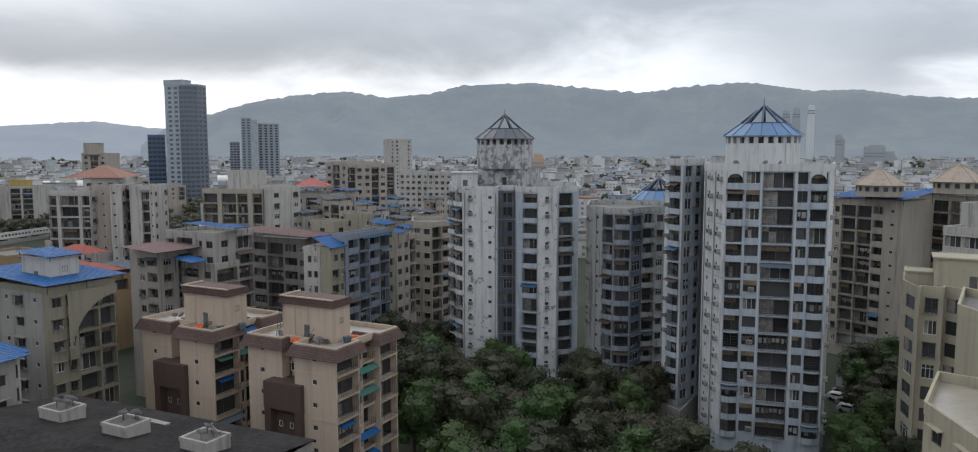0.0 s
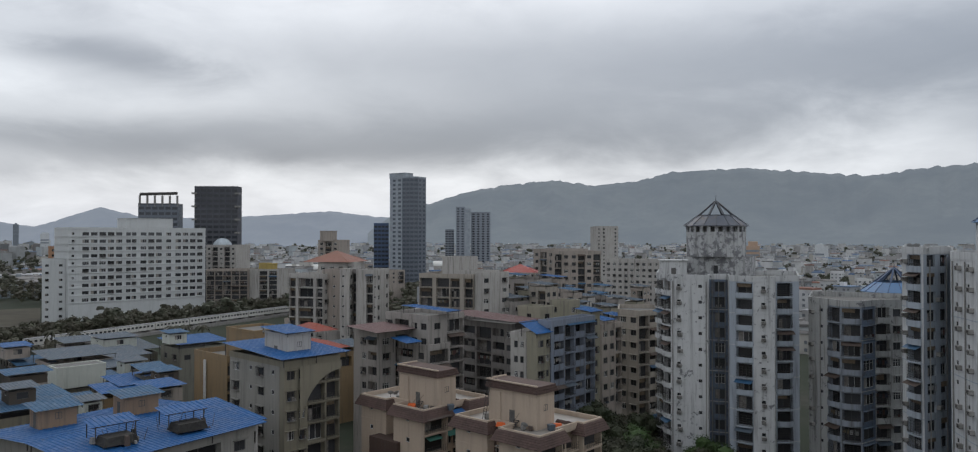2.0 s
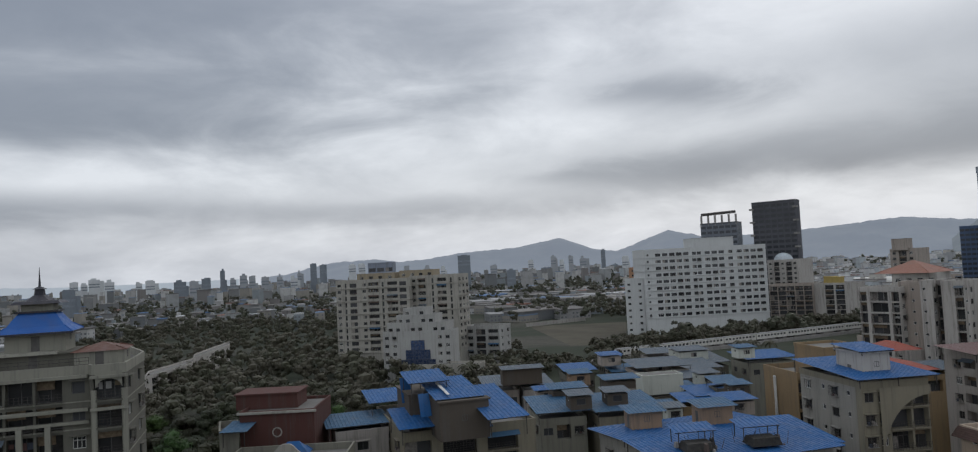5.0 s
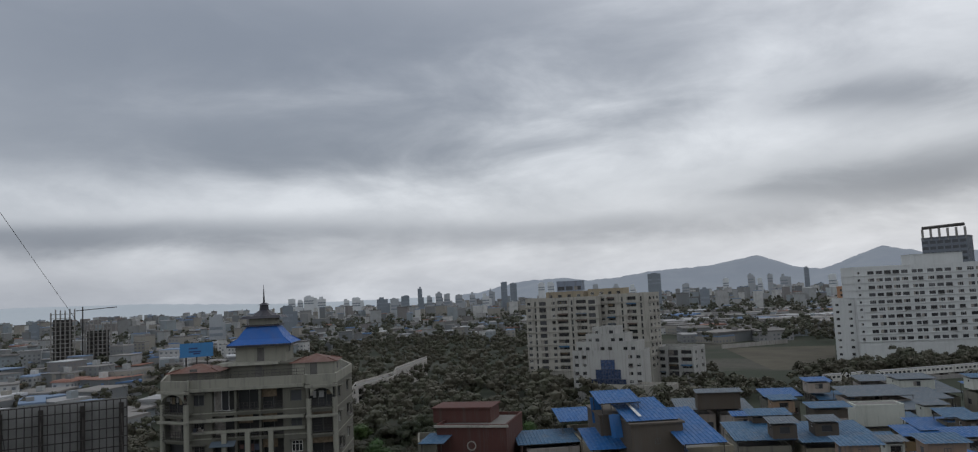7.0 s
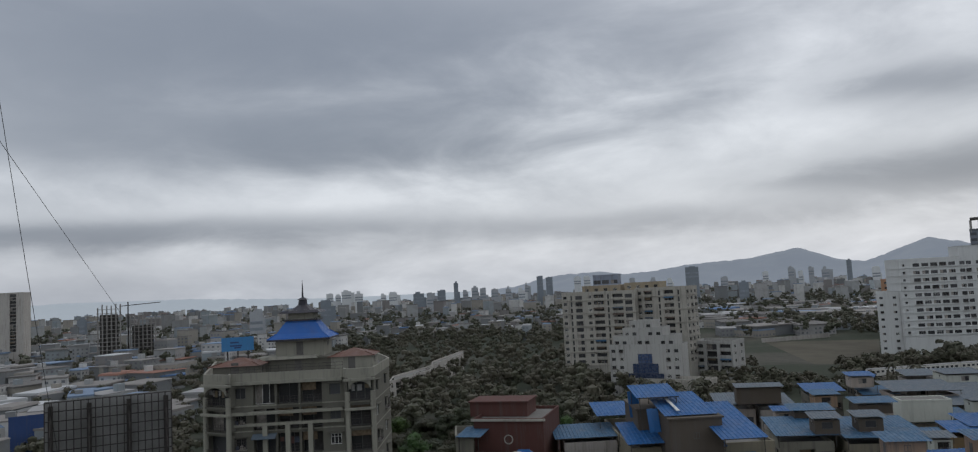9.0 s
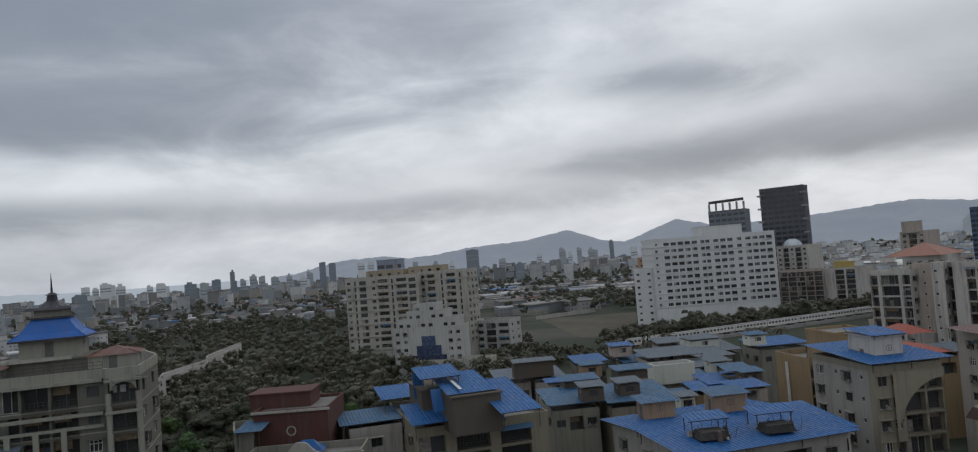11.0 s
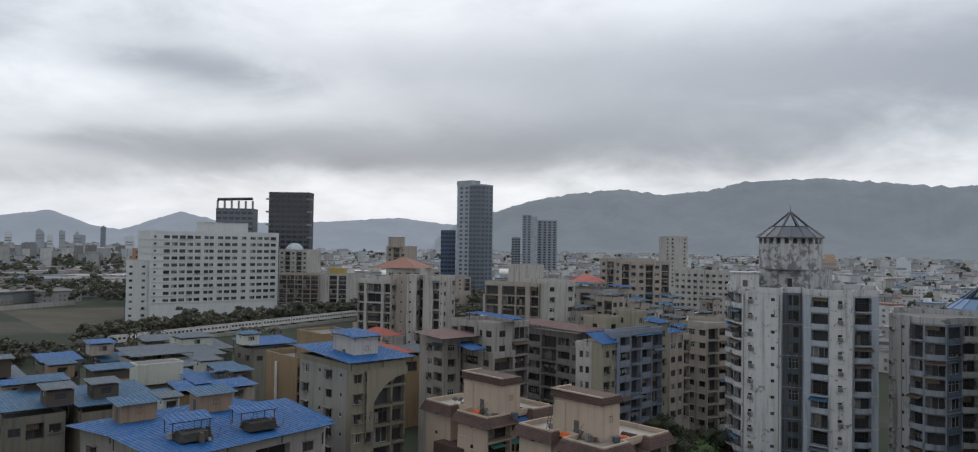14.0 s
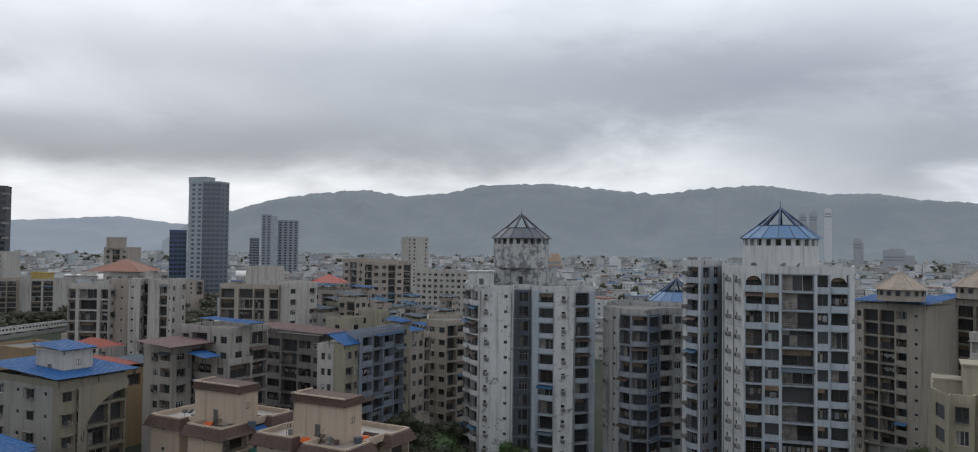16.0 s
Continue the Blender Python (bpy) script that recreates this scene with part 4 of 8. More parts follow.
# ---- the peach twins ----
def eave(bld, poly, zt, zb, out, mat, edges):
    """A sloping tiled eave round a block, in five lapped courses."""
    lp = local(poly, bld.location)
    n = 5
    for i in range(n):
        k = Shape(mat)
        o0, o1 = inset(lp, -0.15 - (out - 0.15) * i / n), inset(lp, -0.21 - (out - 0.15) * (i + 1) / n)
        z0, z1 = zt + (zb - zt) * i / n, zt + (zb - zt) * (i + 1) / n
        for a in edges:
            b = (a + 1) % len(lp)
            k.quad((*o1[a], z1), (*o1[b], z1), (*o0[b], z0), (*o0[a], z0))
            k.quad((*o1[a], z1 - 0.07), (*o1[b], z1 - 0.07), (*o1[b], z1), (*o1[a], z1))
        k.make("tile_course", bld)
    k = Shape(mat)
    o0, o1 = lp, inset(lp, -out)
    for a in edges:
        b = (a + 1) % len(lp)
        k.quad((*o0[a], zb), (*o0[b], zb), (*o1[b], zb - 0.06), (*o1[a], zb - 0.06))
    k.make("soffit", bld)


def peach_block(c, la, lb, room_c, seed):
    o = Vector(c) + dirv(U + 180, la)
    pts = [(0, 1.3), (5.9, 1.3), (5.9, 2.7), (9.1, 2.7), (9.1, 0), (la, 0), (la, 4.8), (la - 0.9, 4.8), (la - 0.9, 9.2), (la, 9.2), (la, lb), (0, lb)]
    bld = tower("apartment_block", framed(o, pts), 7, 2.95, [
        [("p", .6), ("s", .8), ("p", 1)], None, [("p", .5, BROWN_WALL), ("p", 1, PEACH), ("p", .9, PEACH), ("p", 1, PEACH), ("p", .5, BROWN_WALL)], None, [("p", 1.1), ("s", .9), ("p", 1.2)], [("r", 1)], None,
        [("W", 1), ("r", 1.5)], None, [("r", 1)]], PEACH_L, "peach apartment block with brown tiled eaves and a terrace", stilt=1.4, parapet=0.65, seed=seed, shade=False, band=2, roof=plain("wet_pale_terrace", (0.27, 0.25, 0.225), 0.35, 0, 0.3, 0.5))
    z = 21.9
    for blk, eg in (([(0, 1.3), (5.9, 1.3), (5.9, 4.5), (0, 4.5)], (3, 0, 1)), ([(9.1, 0), (la, 0), (la, 4.8), (9.1, 4.8)], (3, 0, 1)), ([(la - 4, 9.2), (la, 9.2), (la, lb), (la - 4, lb)], (0, 1))):
        eave(bld, framed(o, blk), z + 0.62, z - 0.75, 0.75, TILE_BROWN, eg)
    # brown portal up the recess: beam, posts and the wall set back between them
    for nm_, (s0, s1, t0, t1, zz0, zz1) in (("portal_beam", (4.4, 10.6, -0.7, 2.6, 13.8, 17.3)), ("portal_post", (4.45, 5.5, -0.65, 1.28, 0, 13.8)), ("portal_post", (9.5, 10.55, -0.65, -0.01, 0, 13.8)), ("portal_wall", (5.5, 9.5, 0.3, 0.6, 0, 13.8))):
        k = Shape(BROWN_WALL)
        lp = local(framed(o, [(s0, t0), (s1, t0), (s1, t1), (s0, t1)]), bld.location)
        for i in range(4):
            k.quad((*lp[i], zz0), (*lp[(i + 1) % 4], zz0), (*lp[(i + 1) % 4], zz1), (*lp[i], zz1))
        k.ngon([(*p, zz1) for p in lp])
        k.ngon([(*p, zz0) for p in reversed(lp)])
        k.make(nm_, bld)
    for s0, zz in ((6.4, 11.2), (8.2, 11.2), (6.4, 8.2), (8.2, 8.2)):
        q = framed(o, [(s0, 0.27)])[0]
        put("window", window_mesh(0.6, 0.8, 5), bld, pose(q[0] - bld.location.x, q[1] - bld.location.y, zz, 0, 0, U))
    # narrow window columns on the recess
    for s0 in (6.5, 8.5):
        for i in range(2):
            q = framed(o, [(s0, 2.64)])[0]
            put("window", window_mesh(0.6, 1.4, 5), bld, pose(q[0] - bld.location.x, q[1] - bld.location.y, 18.0 + i * 2.0, 0, 0, U))
    # stair room with brown tiled rim
    w, d, h = 8.3, 3.7, 4.6
    m = Vector(room_c) + dirv(U + 180, w / 2) + dirv(V_, d / 2)
    r = roof_room(bld, m.x, m.y, w, d, h, 22.1, PEACH_L, U, rim=False)
    rim = Shape(TILE_BROWN)
    hw, hd = w / 2, d / 2
    for i in range(3):
        e0, e1 = 0.35 - 0.1 * i, 0.28 - 0.1 * i
        z0 = h + 0.02 + i * 0.32
        rim.box(-hw - e0, -hd - e0, z0, hw + e0, hd + e0, z0 + 0.3)
    rim.make("tile_rim", r)
    cop = Shape(PEACH_L)
    cop.box(-hw - 0.25, -hd - 0.25, h + 0.98, hw + 0.25, -hd, h + 1.15)
    cop.make("coping", r)
    cop = Shape(PEACH_L)
    cop.box(-hw - 0.25, -hd + 0.001, h + 0.98, -hw, hd, h + 1.15)
    cop.make("coping", r)
    led = Shape(PEACH_L)
    led.box(-hw + 0.2, -hd - 0.12, 0, -hw + 2.2, -hd - 0.004, h * 0.9)
    led.make("pilaster", r)
    # blue cloth awnings over balconies
    p0, p1 = framed(o, [(la - 0.85, 4.9), (la - 0.85, 9.1)])
    rr = random.Random(seed)
    for i in range(7):
        for f, wd in ((0.5, 4.2), (-0.6, 2.6)):
            if rr.random() < 0.55:
                mid_ = Vector(p0) + (Vector(p1) - Vector(p0)) * f
                aw = thing("awning", mid_.x, mid_.y, 1.4 + i * 2.95 + 2.35, "sloping blue sheet awning over a balcony", "awning", "balcony awnings", "", V_)
                s = Shape(BLUE if rr.random() < 0.75 else metal_sheet("green_awning_sheet", (0.05, 0.16, 0.13), 0.2))
                s.box(-wd / 2, -1.05, -0.42, wd / 2, 0, -0.38)
                s.v = [(x, y, z + (0.42 + y * 0.4)) for x, y, z in s.v]
                s.make("sheet", aw)
    return bld, r, m


n2, n2r, n2m = peach_block((-18.9, 91.4), 15.7, 13.4, (-20.2, 96.0), 11)
n1, n1r, n1m = peach_block((-37.4, 100.8), 15.5, 13.4, (-36.3, 103.6), 12)
# ladder against the stair room
lad = thing("ladder", n2m.x + dirv(U + 180, 3.9).x + dirv(V_ + 180, 2.2).x, n2m.y + dirv(U + 180, 3.9).y + dirv(V_ + 180, 2.2).y, 22.1, "tall steel ladder leaning on a stair room", "ladder", "", "", U)
for x in (-0.25, 0.25):
    s = Shape(IRON)
    s.tube((x, -1.0, 0), (x, 0.3, 6.0), 0.04, 5)
    s.make("rail", lad)
for j in range(16):
    s = Shape(IRON)
    f = (j + 1) / 17
    s.tube((-0.25, -1.0 + 1.3 * f, 6 * f), (0.25, -1.0 + 1.3 * f, 6 * f), 0.025, 4)
    s.make("rung", lad)
ORANGE = plain("orange_tarpaulin", (0.62, 0.12, 0.03), 0.6)
for mm, o in ((n2m, (-1.0, -2.9)), (n1m, (-0.4, -2.7)), (n2m, (4.9, 1.6))):
    q = mm + dirv(U, o[0]) + dirv(V_, o[1])
    tp = thing("tarpaulin", q.x, q.y, 22.1, "crumpled orange tarpaulin over a roof tank", "tarpaulin", "", "", 20)
    s = Shape(ORANGE)
    s.box(-0.7, -0.45, 0.0, 0.7, 0.45, 0.45, 0, None, 0.22)
    s.make("cover", tp)
for mm, sx, sy, rz in ((n1m, -7.2, -1.0, 200), (n1m, -6.4, -0.4, 240), (n2m, 3.0, -3.0, 170)):
    q = mm + dirv(U, sx) + dirv(V_, sy)
    put_dish(q.x, q.y, 22.1, rz)

# steel steps and odds and ends on the terraces
for mm in (n1m, n2m):
    q = mm + dirv(U, 0.9) + dirv(V_, -2.4)
    stp_ = thing("steel_steps", q.x, q.y, 22.1, "short steel steps before a stair room door", "steps", "terrace steps", "", U)
    for j in range(4):
        k = Shape(IRON)
        k.box(-0.4, 0.25 - 0.25 * j, 0.85 - 0.22 * j, 0.4, 0.45 - 0.25 * j, 0.9 - 0.22 * j)
        k.make("tread", stp_)
    for x in (-0.42, 0.42):
        k = Shape(IRON)
        k.tube((x, 0.45, 0.9), (x, -0.75, 0.0), 0.04, 4)
        k.make("stringer", stp_)
        k = Shape(IRON)
        k.tube((x, 0.45, 1.8), (x, -0.75, 0.9), 0.025, 4)
        k.make("handrail", stp_)
    for u_, v_, sz, mt_, nm_, lb_ in ((2.6, -2.6, 0.35, CONC, "flower_pot", "grey concrete flower pot on a terrace"), (3.4, -2.2, 0.3, RUSTY, "crate", "brown crate standing on a terrace"), (5.4, -0.4, 0.45, GREY_SHEET, "storage_bin", "grey storage bin on a terrace"), (-5.2, -1.0, 0.4, CONC, "flower_pot", "grey concrete flower pot on a terrace")):
        q = mm + dirv(U, u_) + dirv(V_, v_)
        ob = thing(nm_, q.x, q.y, 22.1, lb_, nm_.replace("_", " "), "", "", U + 12 * u_)
        k = Shape(mt_)
        k.box(-sz * 0.8, -sz * 0.8, 0, sz * 0.8, sz * 0.8, sz * 1.6, 0, None, -0.05)
        k.box(-sz, -sz, sz * 1.6, sz, sz, sz * 1.75)
        k.make("body", ob)

# the low dark roof in front of them
dr1, dr2 = Vector((-48.6, 85.8)), Vector((-17.4, 72.1))
drn = Vector(((dr2 - dr1).y, -(dr2 - dr1).x)).normalized() * 24
dr = [tuple(dr1 + drn), tuple(dr2 + drn), tuple(dr2), tuple(dr1)]
dra = math.degrees(math.atan2((dr2 - dr1).y, (dr2 - dr1).x))
drb = tower("market_hall", dr, 6, 3.0, [None, None], GREYD, "low block under a black felt roof", stilt=0.5, parapet=0, seed=75, roof=plain("black_roof_felt", (0.017, 0.0155, 0.015), 0.9, 0, 0.9, 1.6))
ft = Shape(MATS["black_roof_felt"])
hl = (dr2 - dr1).length / 2 + 0.3
for y0, y1, z0, z1 in ((-12.3, 0, 0.0, 1.5), (0, 12.3, 1.5, 0.0)):
    ft.quad((-hl, y0, z0), (hl, y0, z0), (hl, y1, z1), (-hl, y1, z1))
    ft.quad((-hl, y0, z0 - 0.3), (hl, y0, z0 - 0.3), (hl, y0, z0), (-hl, y0, z0)) if y0 < 0 else ft.quad((hl, y1, z1 - 0.3), (-hl, y1, z1 - 0.3), (-hl, y1, z1), (hl, y1, z1))
ft.make("felt_roof", drb, m=pose(0, 0, 18.65, 0, 0, dra))
for px_, py_ in ((-43.0, 73.9), (-34.4, 69.6), (-25.3, 65.8)):
    # tank tops are coloured dark for the shade of an open inside
    tank = tower("water_tank", corner((px_, py_), 3.4, 2.8), 1, 1.5, [], GREYW, "square white roof tank with dishes on top", "water tank", z0=19.1, parapet=0.25, seed=76, roof=DARKROOM)
    for j in range(4):
        put_dish(tank.location.x + random.uniform(-1.2, 1.2), tank.location.y + random.uniform(-1, 1), 20.6, random.uniform(120, 260))
for px_, py_, sx in (((-41.7, 70.8)[0], (-41.7, 70.8)[1], 3.0), ((-34.3, 75.8)[0], (-34.3, 75.8)[1], 3.5)):
    sk = thing("skylight", px_, py_, 19.1, "flat pale skylight strip on a felt roof", "skylight", "felt roof skylights", "", U)
    s = Shape(CONC)
    s.box(-sx / 2, -0.35, 0, sx / 2, 0.35, 0.15)
    s.make("panel", sk)

# ---- yellow block with the blue roof, and the ochre block ----
YBC = Vector((-58.3, 99.2))
YB = corner(YBC, 15.6, 9.8)
yb = tower("apartment_block", YB, 9, 2.95, [[("w", .9, DULLWHITE), ("p", .2, DULLWHITE), ("s", .6, DULLWHITE), ("w", .7, DULLWHITE), ("s", .8, DULLWHITE), ("p", .3)], [("w", 1), ("w", .8), ("o", 1.6), ("o", 1.2)]], YELLOW,
           "yellow and white apartment block under a blue sheet roof", stilt=1.45, parapet=0.8, seed=13)
# curved sunken front on the side wall: the quarter arc that frames the balconies
arc = Shape(YELLOW)
ps = []
for j in range(13):
    a = math.pi / 2 * j / 12
    ps.append((9.7 - 7.4 * math.sin(a), 26.6 - 9.0 * (1 - math.cos(a))))
for (t0, z0), (t1, z1) in zip(ps, ps[1:]):
    o0, o1 = YBC + dirv(V_, t0) + dirv(U, 0.5), YBC + dirv(V_, t1) + dirv(U, 0.5)
    i0, i1 = YBC + dirv(V_, t0) - dirv(U, -0.02), YBC + dirv(V_, t1) - dirv(U, -0.02)
    for (A, B), up in (((o0, o1), 0.0), ):
        arc.quad((B.x - yb.location.x, B.y - yb.location.y, z1), (A.x - yb.location.x, A.y - yb.location.y, z0), (A.x - yb.location.x, A.y - yb.location.y, 27.9), (B.x - yb.location.x, B.y - yb.location.y, 27.9))
        arc.quad((A.x - yb.location.x, A.y - yb.location.y, z0), (B.x - yb.location.x, B.y - yb.location.y, z1), (i1.x - yb.location.x, i1.y - yb.location.y, z1), (i0.x - yb.location.x, i0.y - yb.location.y, z0))
arc.make("arched_fin", yb)
q = YBC + dirv(U, 1.0) + dirv(V_, -1.0)
shed_roof(tuple(q), 12.2, 17.5, U, 29.2, 0.9, BLUE, "bright blue sheet roof over a yellow block", mid=None, drop=1.2)
m = Vector((-60.4, 103.6)) + dirv(U, -3.2) + dirv(V_, 2.1)
rr_ = roof_room(yb, m.x, m.y, 6.4, 4.2, 3.9, 28.05, OFFWHITE, U)
shed_roof(tuple(m + dirv(U, 3.8) + dirv(V_, -2.7)), 5.4, 7.6, U, 32.3, 0.5, BLUE, "small blue sheet roof over a water tank", drop=0.6)
lw = tower("low_house", corner((-59.4, 86.6), 12, 4.6), 7, 2.9, [["w", "b"], ["b"]], OFFWHITE, "white block with corniced balconies below a blue roof", "house", stilt=1.0, parapet=0.5, seed=310)
shed_roof((-58.5, 85.4), 6.0, 14, U, 22.6, 0.9, BLUE, "blue sheet roof over a white corniced block", drop=1.2)
OBC = Vector((-84.1, 122.8))
ob_ = tower("apartment_block", corner(OBC, 12.5, 9), 8, 2.9, [[("p", 1)], [("o", 1), ("p", .4), ("w", 1), ("p", .3)]], OCHRE, "ochre apartment block with an open stairwell", stilt=0.8, seed=14, lo=3)
obu = tower("apartment_block", corner(tuple(Vector((-78.9, 123.5))), 10, 8), 10, 2.9, [[("p", 1)], [("p", 1)]], OCHRE, "ochre upper block with a flat roof", stilt=0.2, parapet=0.5, seed=78)
tr = thing("pipe_stack", OBC.x + dirv(U + 180, 8).x + dirv(V_ + 180, .35).x, OBC.y + dirv(U + 180, 8).y + dirv(V_ + 180, .35).y, 0, "white pipe stack on an ochre wall", "pipes", "", "", U)
for j in range(3):
    s = Shape(FRAME_W)
    s.tube((j * 0.35, 0, 0), (j * 0.35, 0, 23.5), 0.1, 6)
    s.make("pipe", tr)

# ---- grey old blocks behind ----
def block(c, la, lb, z, sides, mat, label, seed, u=U, h=2.95, cap=None, parapet=0.9, shade=False, lo=2):
    n = int((z - 0.4) / h)
    return tower("apartment_block", corner(c, la, lb, u), n, h, sides, mat, label, stilt=round(z - n * h, 2), seed=seed, cap=cap, parapet=parapet, shade=shade, lo=lo)


MAROON = metal_sheet("faded_maroon_sheet", (0.16, 0.10, 0.095), 0.4, 0.6)
g1 = block((-61.2, 138.9), 7.5, 9, 27.5, [[("p", .8), ("w", .8), ("b", 1.1)], ["w", "r"]], GREYW, "grey rendered block with grooved walls", 15)
shed_roof(tuple(Vector((-59.2, 134.4))), 11, 10, U, 28.6, 0.6, MAROON, "faded maroon sheet roof over a grey block", drop=1.4)
g2 = block((-51.6, 141.8), 13, 10, 30.5, [[("w", .7), ("b", 1.2), ("w", .7), ("w", .7)], ["w", "r"]], GREYW, "grey stained block with a stair tower", 16)
shed_roof(tuple(Vector((-47.8, 142.4))), 4, 14, U, 32.2, 0.4, BLUE, "flat blue sheet roof over a grey block", drop=1.2)
g2b = block((-50.9, 139.7), 9, 6, 25, [[("b", 1), ("w", .8)], ["r"]], GREYW, "low grey block with roof plants", 79)
shed_roof(tuple(Vector((-53.8, 136.0))), 4, 5, U, 26.6, 0.7, BLUE, "small blue lean-to roof")
g3 = block((-39.4, 161.3), 19, 8, 27, [[("w", 1), ("b", 1.5), ("r", 1.5), ("b", 1.2), ("w", .6)], ["w", "r"]], GREYD, "dark grey block with deep balconies", 17)
shed_roof(tuple(Vector((-37.4, 156.5))), 9, 22, U, 28.9, 0.6, MAROON, "faded maroon sheet roof over a dark block", drop=1.4)
g4 = block((-64.0, 153.9), 11, 7, 17, [["w", "p", "w"], ["w"]], GREYW, "low grey outbuilding beside taller blocks", 80)
# yellow, blue and brown row
y0 = tower("apartment_block", slab((-36.1, 146.6), (-32.6, 145.4), 8), 9, 2.95, [[("p", .3), ("w", .7), ("w", .7), ("p", .2)]], OFFWHITE, "off-white block with paired square windows", stilt=0.7, seed=81, shade=False, lo=2)
y1 = block((-30.3, 143.8), 2.4, 4.2, 27.6, [["p"], [("w", 1), ("w", .5)]], PALEGREEN, "pale yellow stair tower with a slanted blue roof", 18)
shed_roof(tuple(Vector((-30.3, 143.8)) + dirv(U, 0.6) + dirv(V_, -0.6)), 5.4, 4.6, U, 28.3, 2.0, BLUE, "steep blue sheet roof on a stair tower", drop=0.8)
y2 = block((-28.1, 147.4), 3.2, 15, 29.6, [[("p", .2), ("W", 1)], [("p", .2), ("b", 1), ("r", 1), ("b", 1), ("r", 1)]], SKYBLUE, "weathered blue block with white balconies", 19)
shed_roof(tuple(Vector((-28.1, 147.4)) + dirv(U, 0.9) + dirv(V_, 5.0)), 9.5, 3.4, U, 29.2, 0.8, BLUE_OLD, "pale blue lean-to roof along a blue block", drop=1.0)
y3 = block((-22.4, 162.5), 3.2, 3.4, 30.0, [["p"], [("w", 1)]], PALEGREEN, "pale yellow block with a round window", 20)
rw = Shape(GLASS)
rw.disc(1.0, 0.0, 16)
rwo = rw.make("window", y3, "round dark window", Matrix.Translation(Vector((-22.4, 162.5)).to_3d() + dirv(U + 180, 1.5).to_3d() + dirv(V_ + 180, 0.03).to_3d() - Vector((y3.location.x, y3.location.y, -27.0))) @ pose(0, 0, 0, 90, 0, U))
shed_roof(tuple(Vector((-22.4, 162.5)) + dirv(U, 0.7) + dirv(V_, -0.7)), 4.6, 4.6, U, 31.0, 0.5, BLUE, "flat blue sheet roof on a yellow block", drop=0.6)
y4 = block((-21.0, 170.7), 4, 8, 26.5, [["w"], ["w", "w", "o"]], TANW, "brown block with small windows", 21)
shed_roof(tuple(Vector((-21.0, 170.7)) + dirv(U, 0.6)), 5, 5, U, 28.2, 0.6, BLUE, "small blue sheet roof")
y5 = block((-33.8, 164.6), 6.5, 5, 30.6, [["p", "w", "p"], ["w"]], PALEGREEN, "pale yellow rooftop block", 82)
y6 = block((-29.7, 175.5), 5, 5, 31.2, [["w", "p"], ["w"]], PALEGREEN, "pale yellow roof room block with awnings", 83)
# small roofs crowding the middle distance
rs_ = random.Random(61)
for px_, d_, z_, la_, lb_, sh_ in (((-60.0, 255.0), 262, 33.7, 9, 7, BLUE_OLD), ((-45.6, 250.9), 255, 33.5, 12, 6, BLUE), ((-43.7, 220.7), 225, 32.8, 10, 8, GREY_SHEET), ((-34.2, 212.3), 215, 31.9, 7, 6, BLUE_OLD),
        ((-59.1, 227.4), 235, 29.2, 8, 6, GREY_SHEET), ((-33.9, 237.6), 240, 28.4, 8, 6, GREY_SHEET), ((-30.9, 202.6), 205, 29.4, 10, 6, GREY_SHEET), ((-31.5, 253.0), 255, 28.2, 7, 5, BLUE_OLD),
        ((-24.1, 213.6), 215, 27.6, 8, 6, GREY_SHEET), ((-19.5, 189.0), 190, 27.5, 6, 5, BLUE), ((-27.9, 193.0), 195, 28.5, 7, 6, BLUE_OLD), ((-25.6, 248.7), 250, 27.3, 7, 6, GREY_SHEET),
        ((-49.1, 224.7), 230, 31.2, 8, 6, GREY_SHEET), ((-21.9, 279.2), 280, 24.0, 9, 7, GREY_SHEET), ((-35.6, 297.9), 300, 27.8, 10, 7, BLUE_OLD), ((-23.1, 329.2), 330, 25.8, 10, 8, GREY_SHEET)):
    block(px_, la_ * 0.62, lb_ * 0.7, round(z_ - 1.6, 1), [["w", "r"], ["w", "w"]], rs_.choice((GREYW, TANW, OFFWHITE, PALEGREEN, BEIGE)), "weathered low block crowded by sheet roofs", 400 + d_, lo=3)
    shed_roof(tuple(Vector(px_) + dirv(U, 0.6) + dirv(V_, -0.6)), lb_ * 0.7 + 1.2, la_ * 0.62 + 1.2, U, z_, 0.5, sh_, {"blue_roofing_sheet": "blue", "faded_blue_roofing_sheet": "faded blue", "grey_roofing_sheet": "grey"}[sh_.name] + " sheet roof over a weathered terrace", drop=1.4)
cb = tower("apartment_block", [(-19.1, 186.0), (-13.9, 182.5), (-9.4, 187.8), (-10.0, 199.8), (-20.1, 199.0)], 9, 2.95, [["w", "w"], ["r", "b"]], BEIGE, "beige apartment block with red tiled turrets", stilt=2, seed=22)
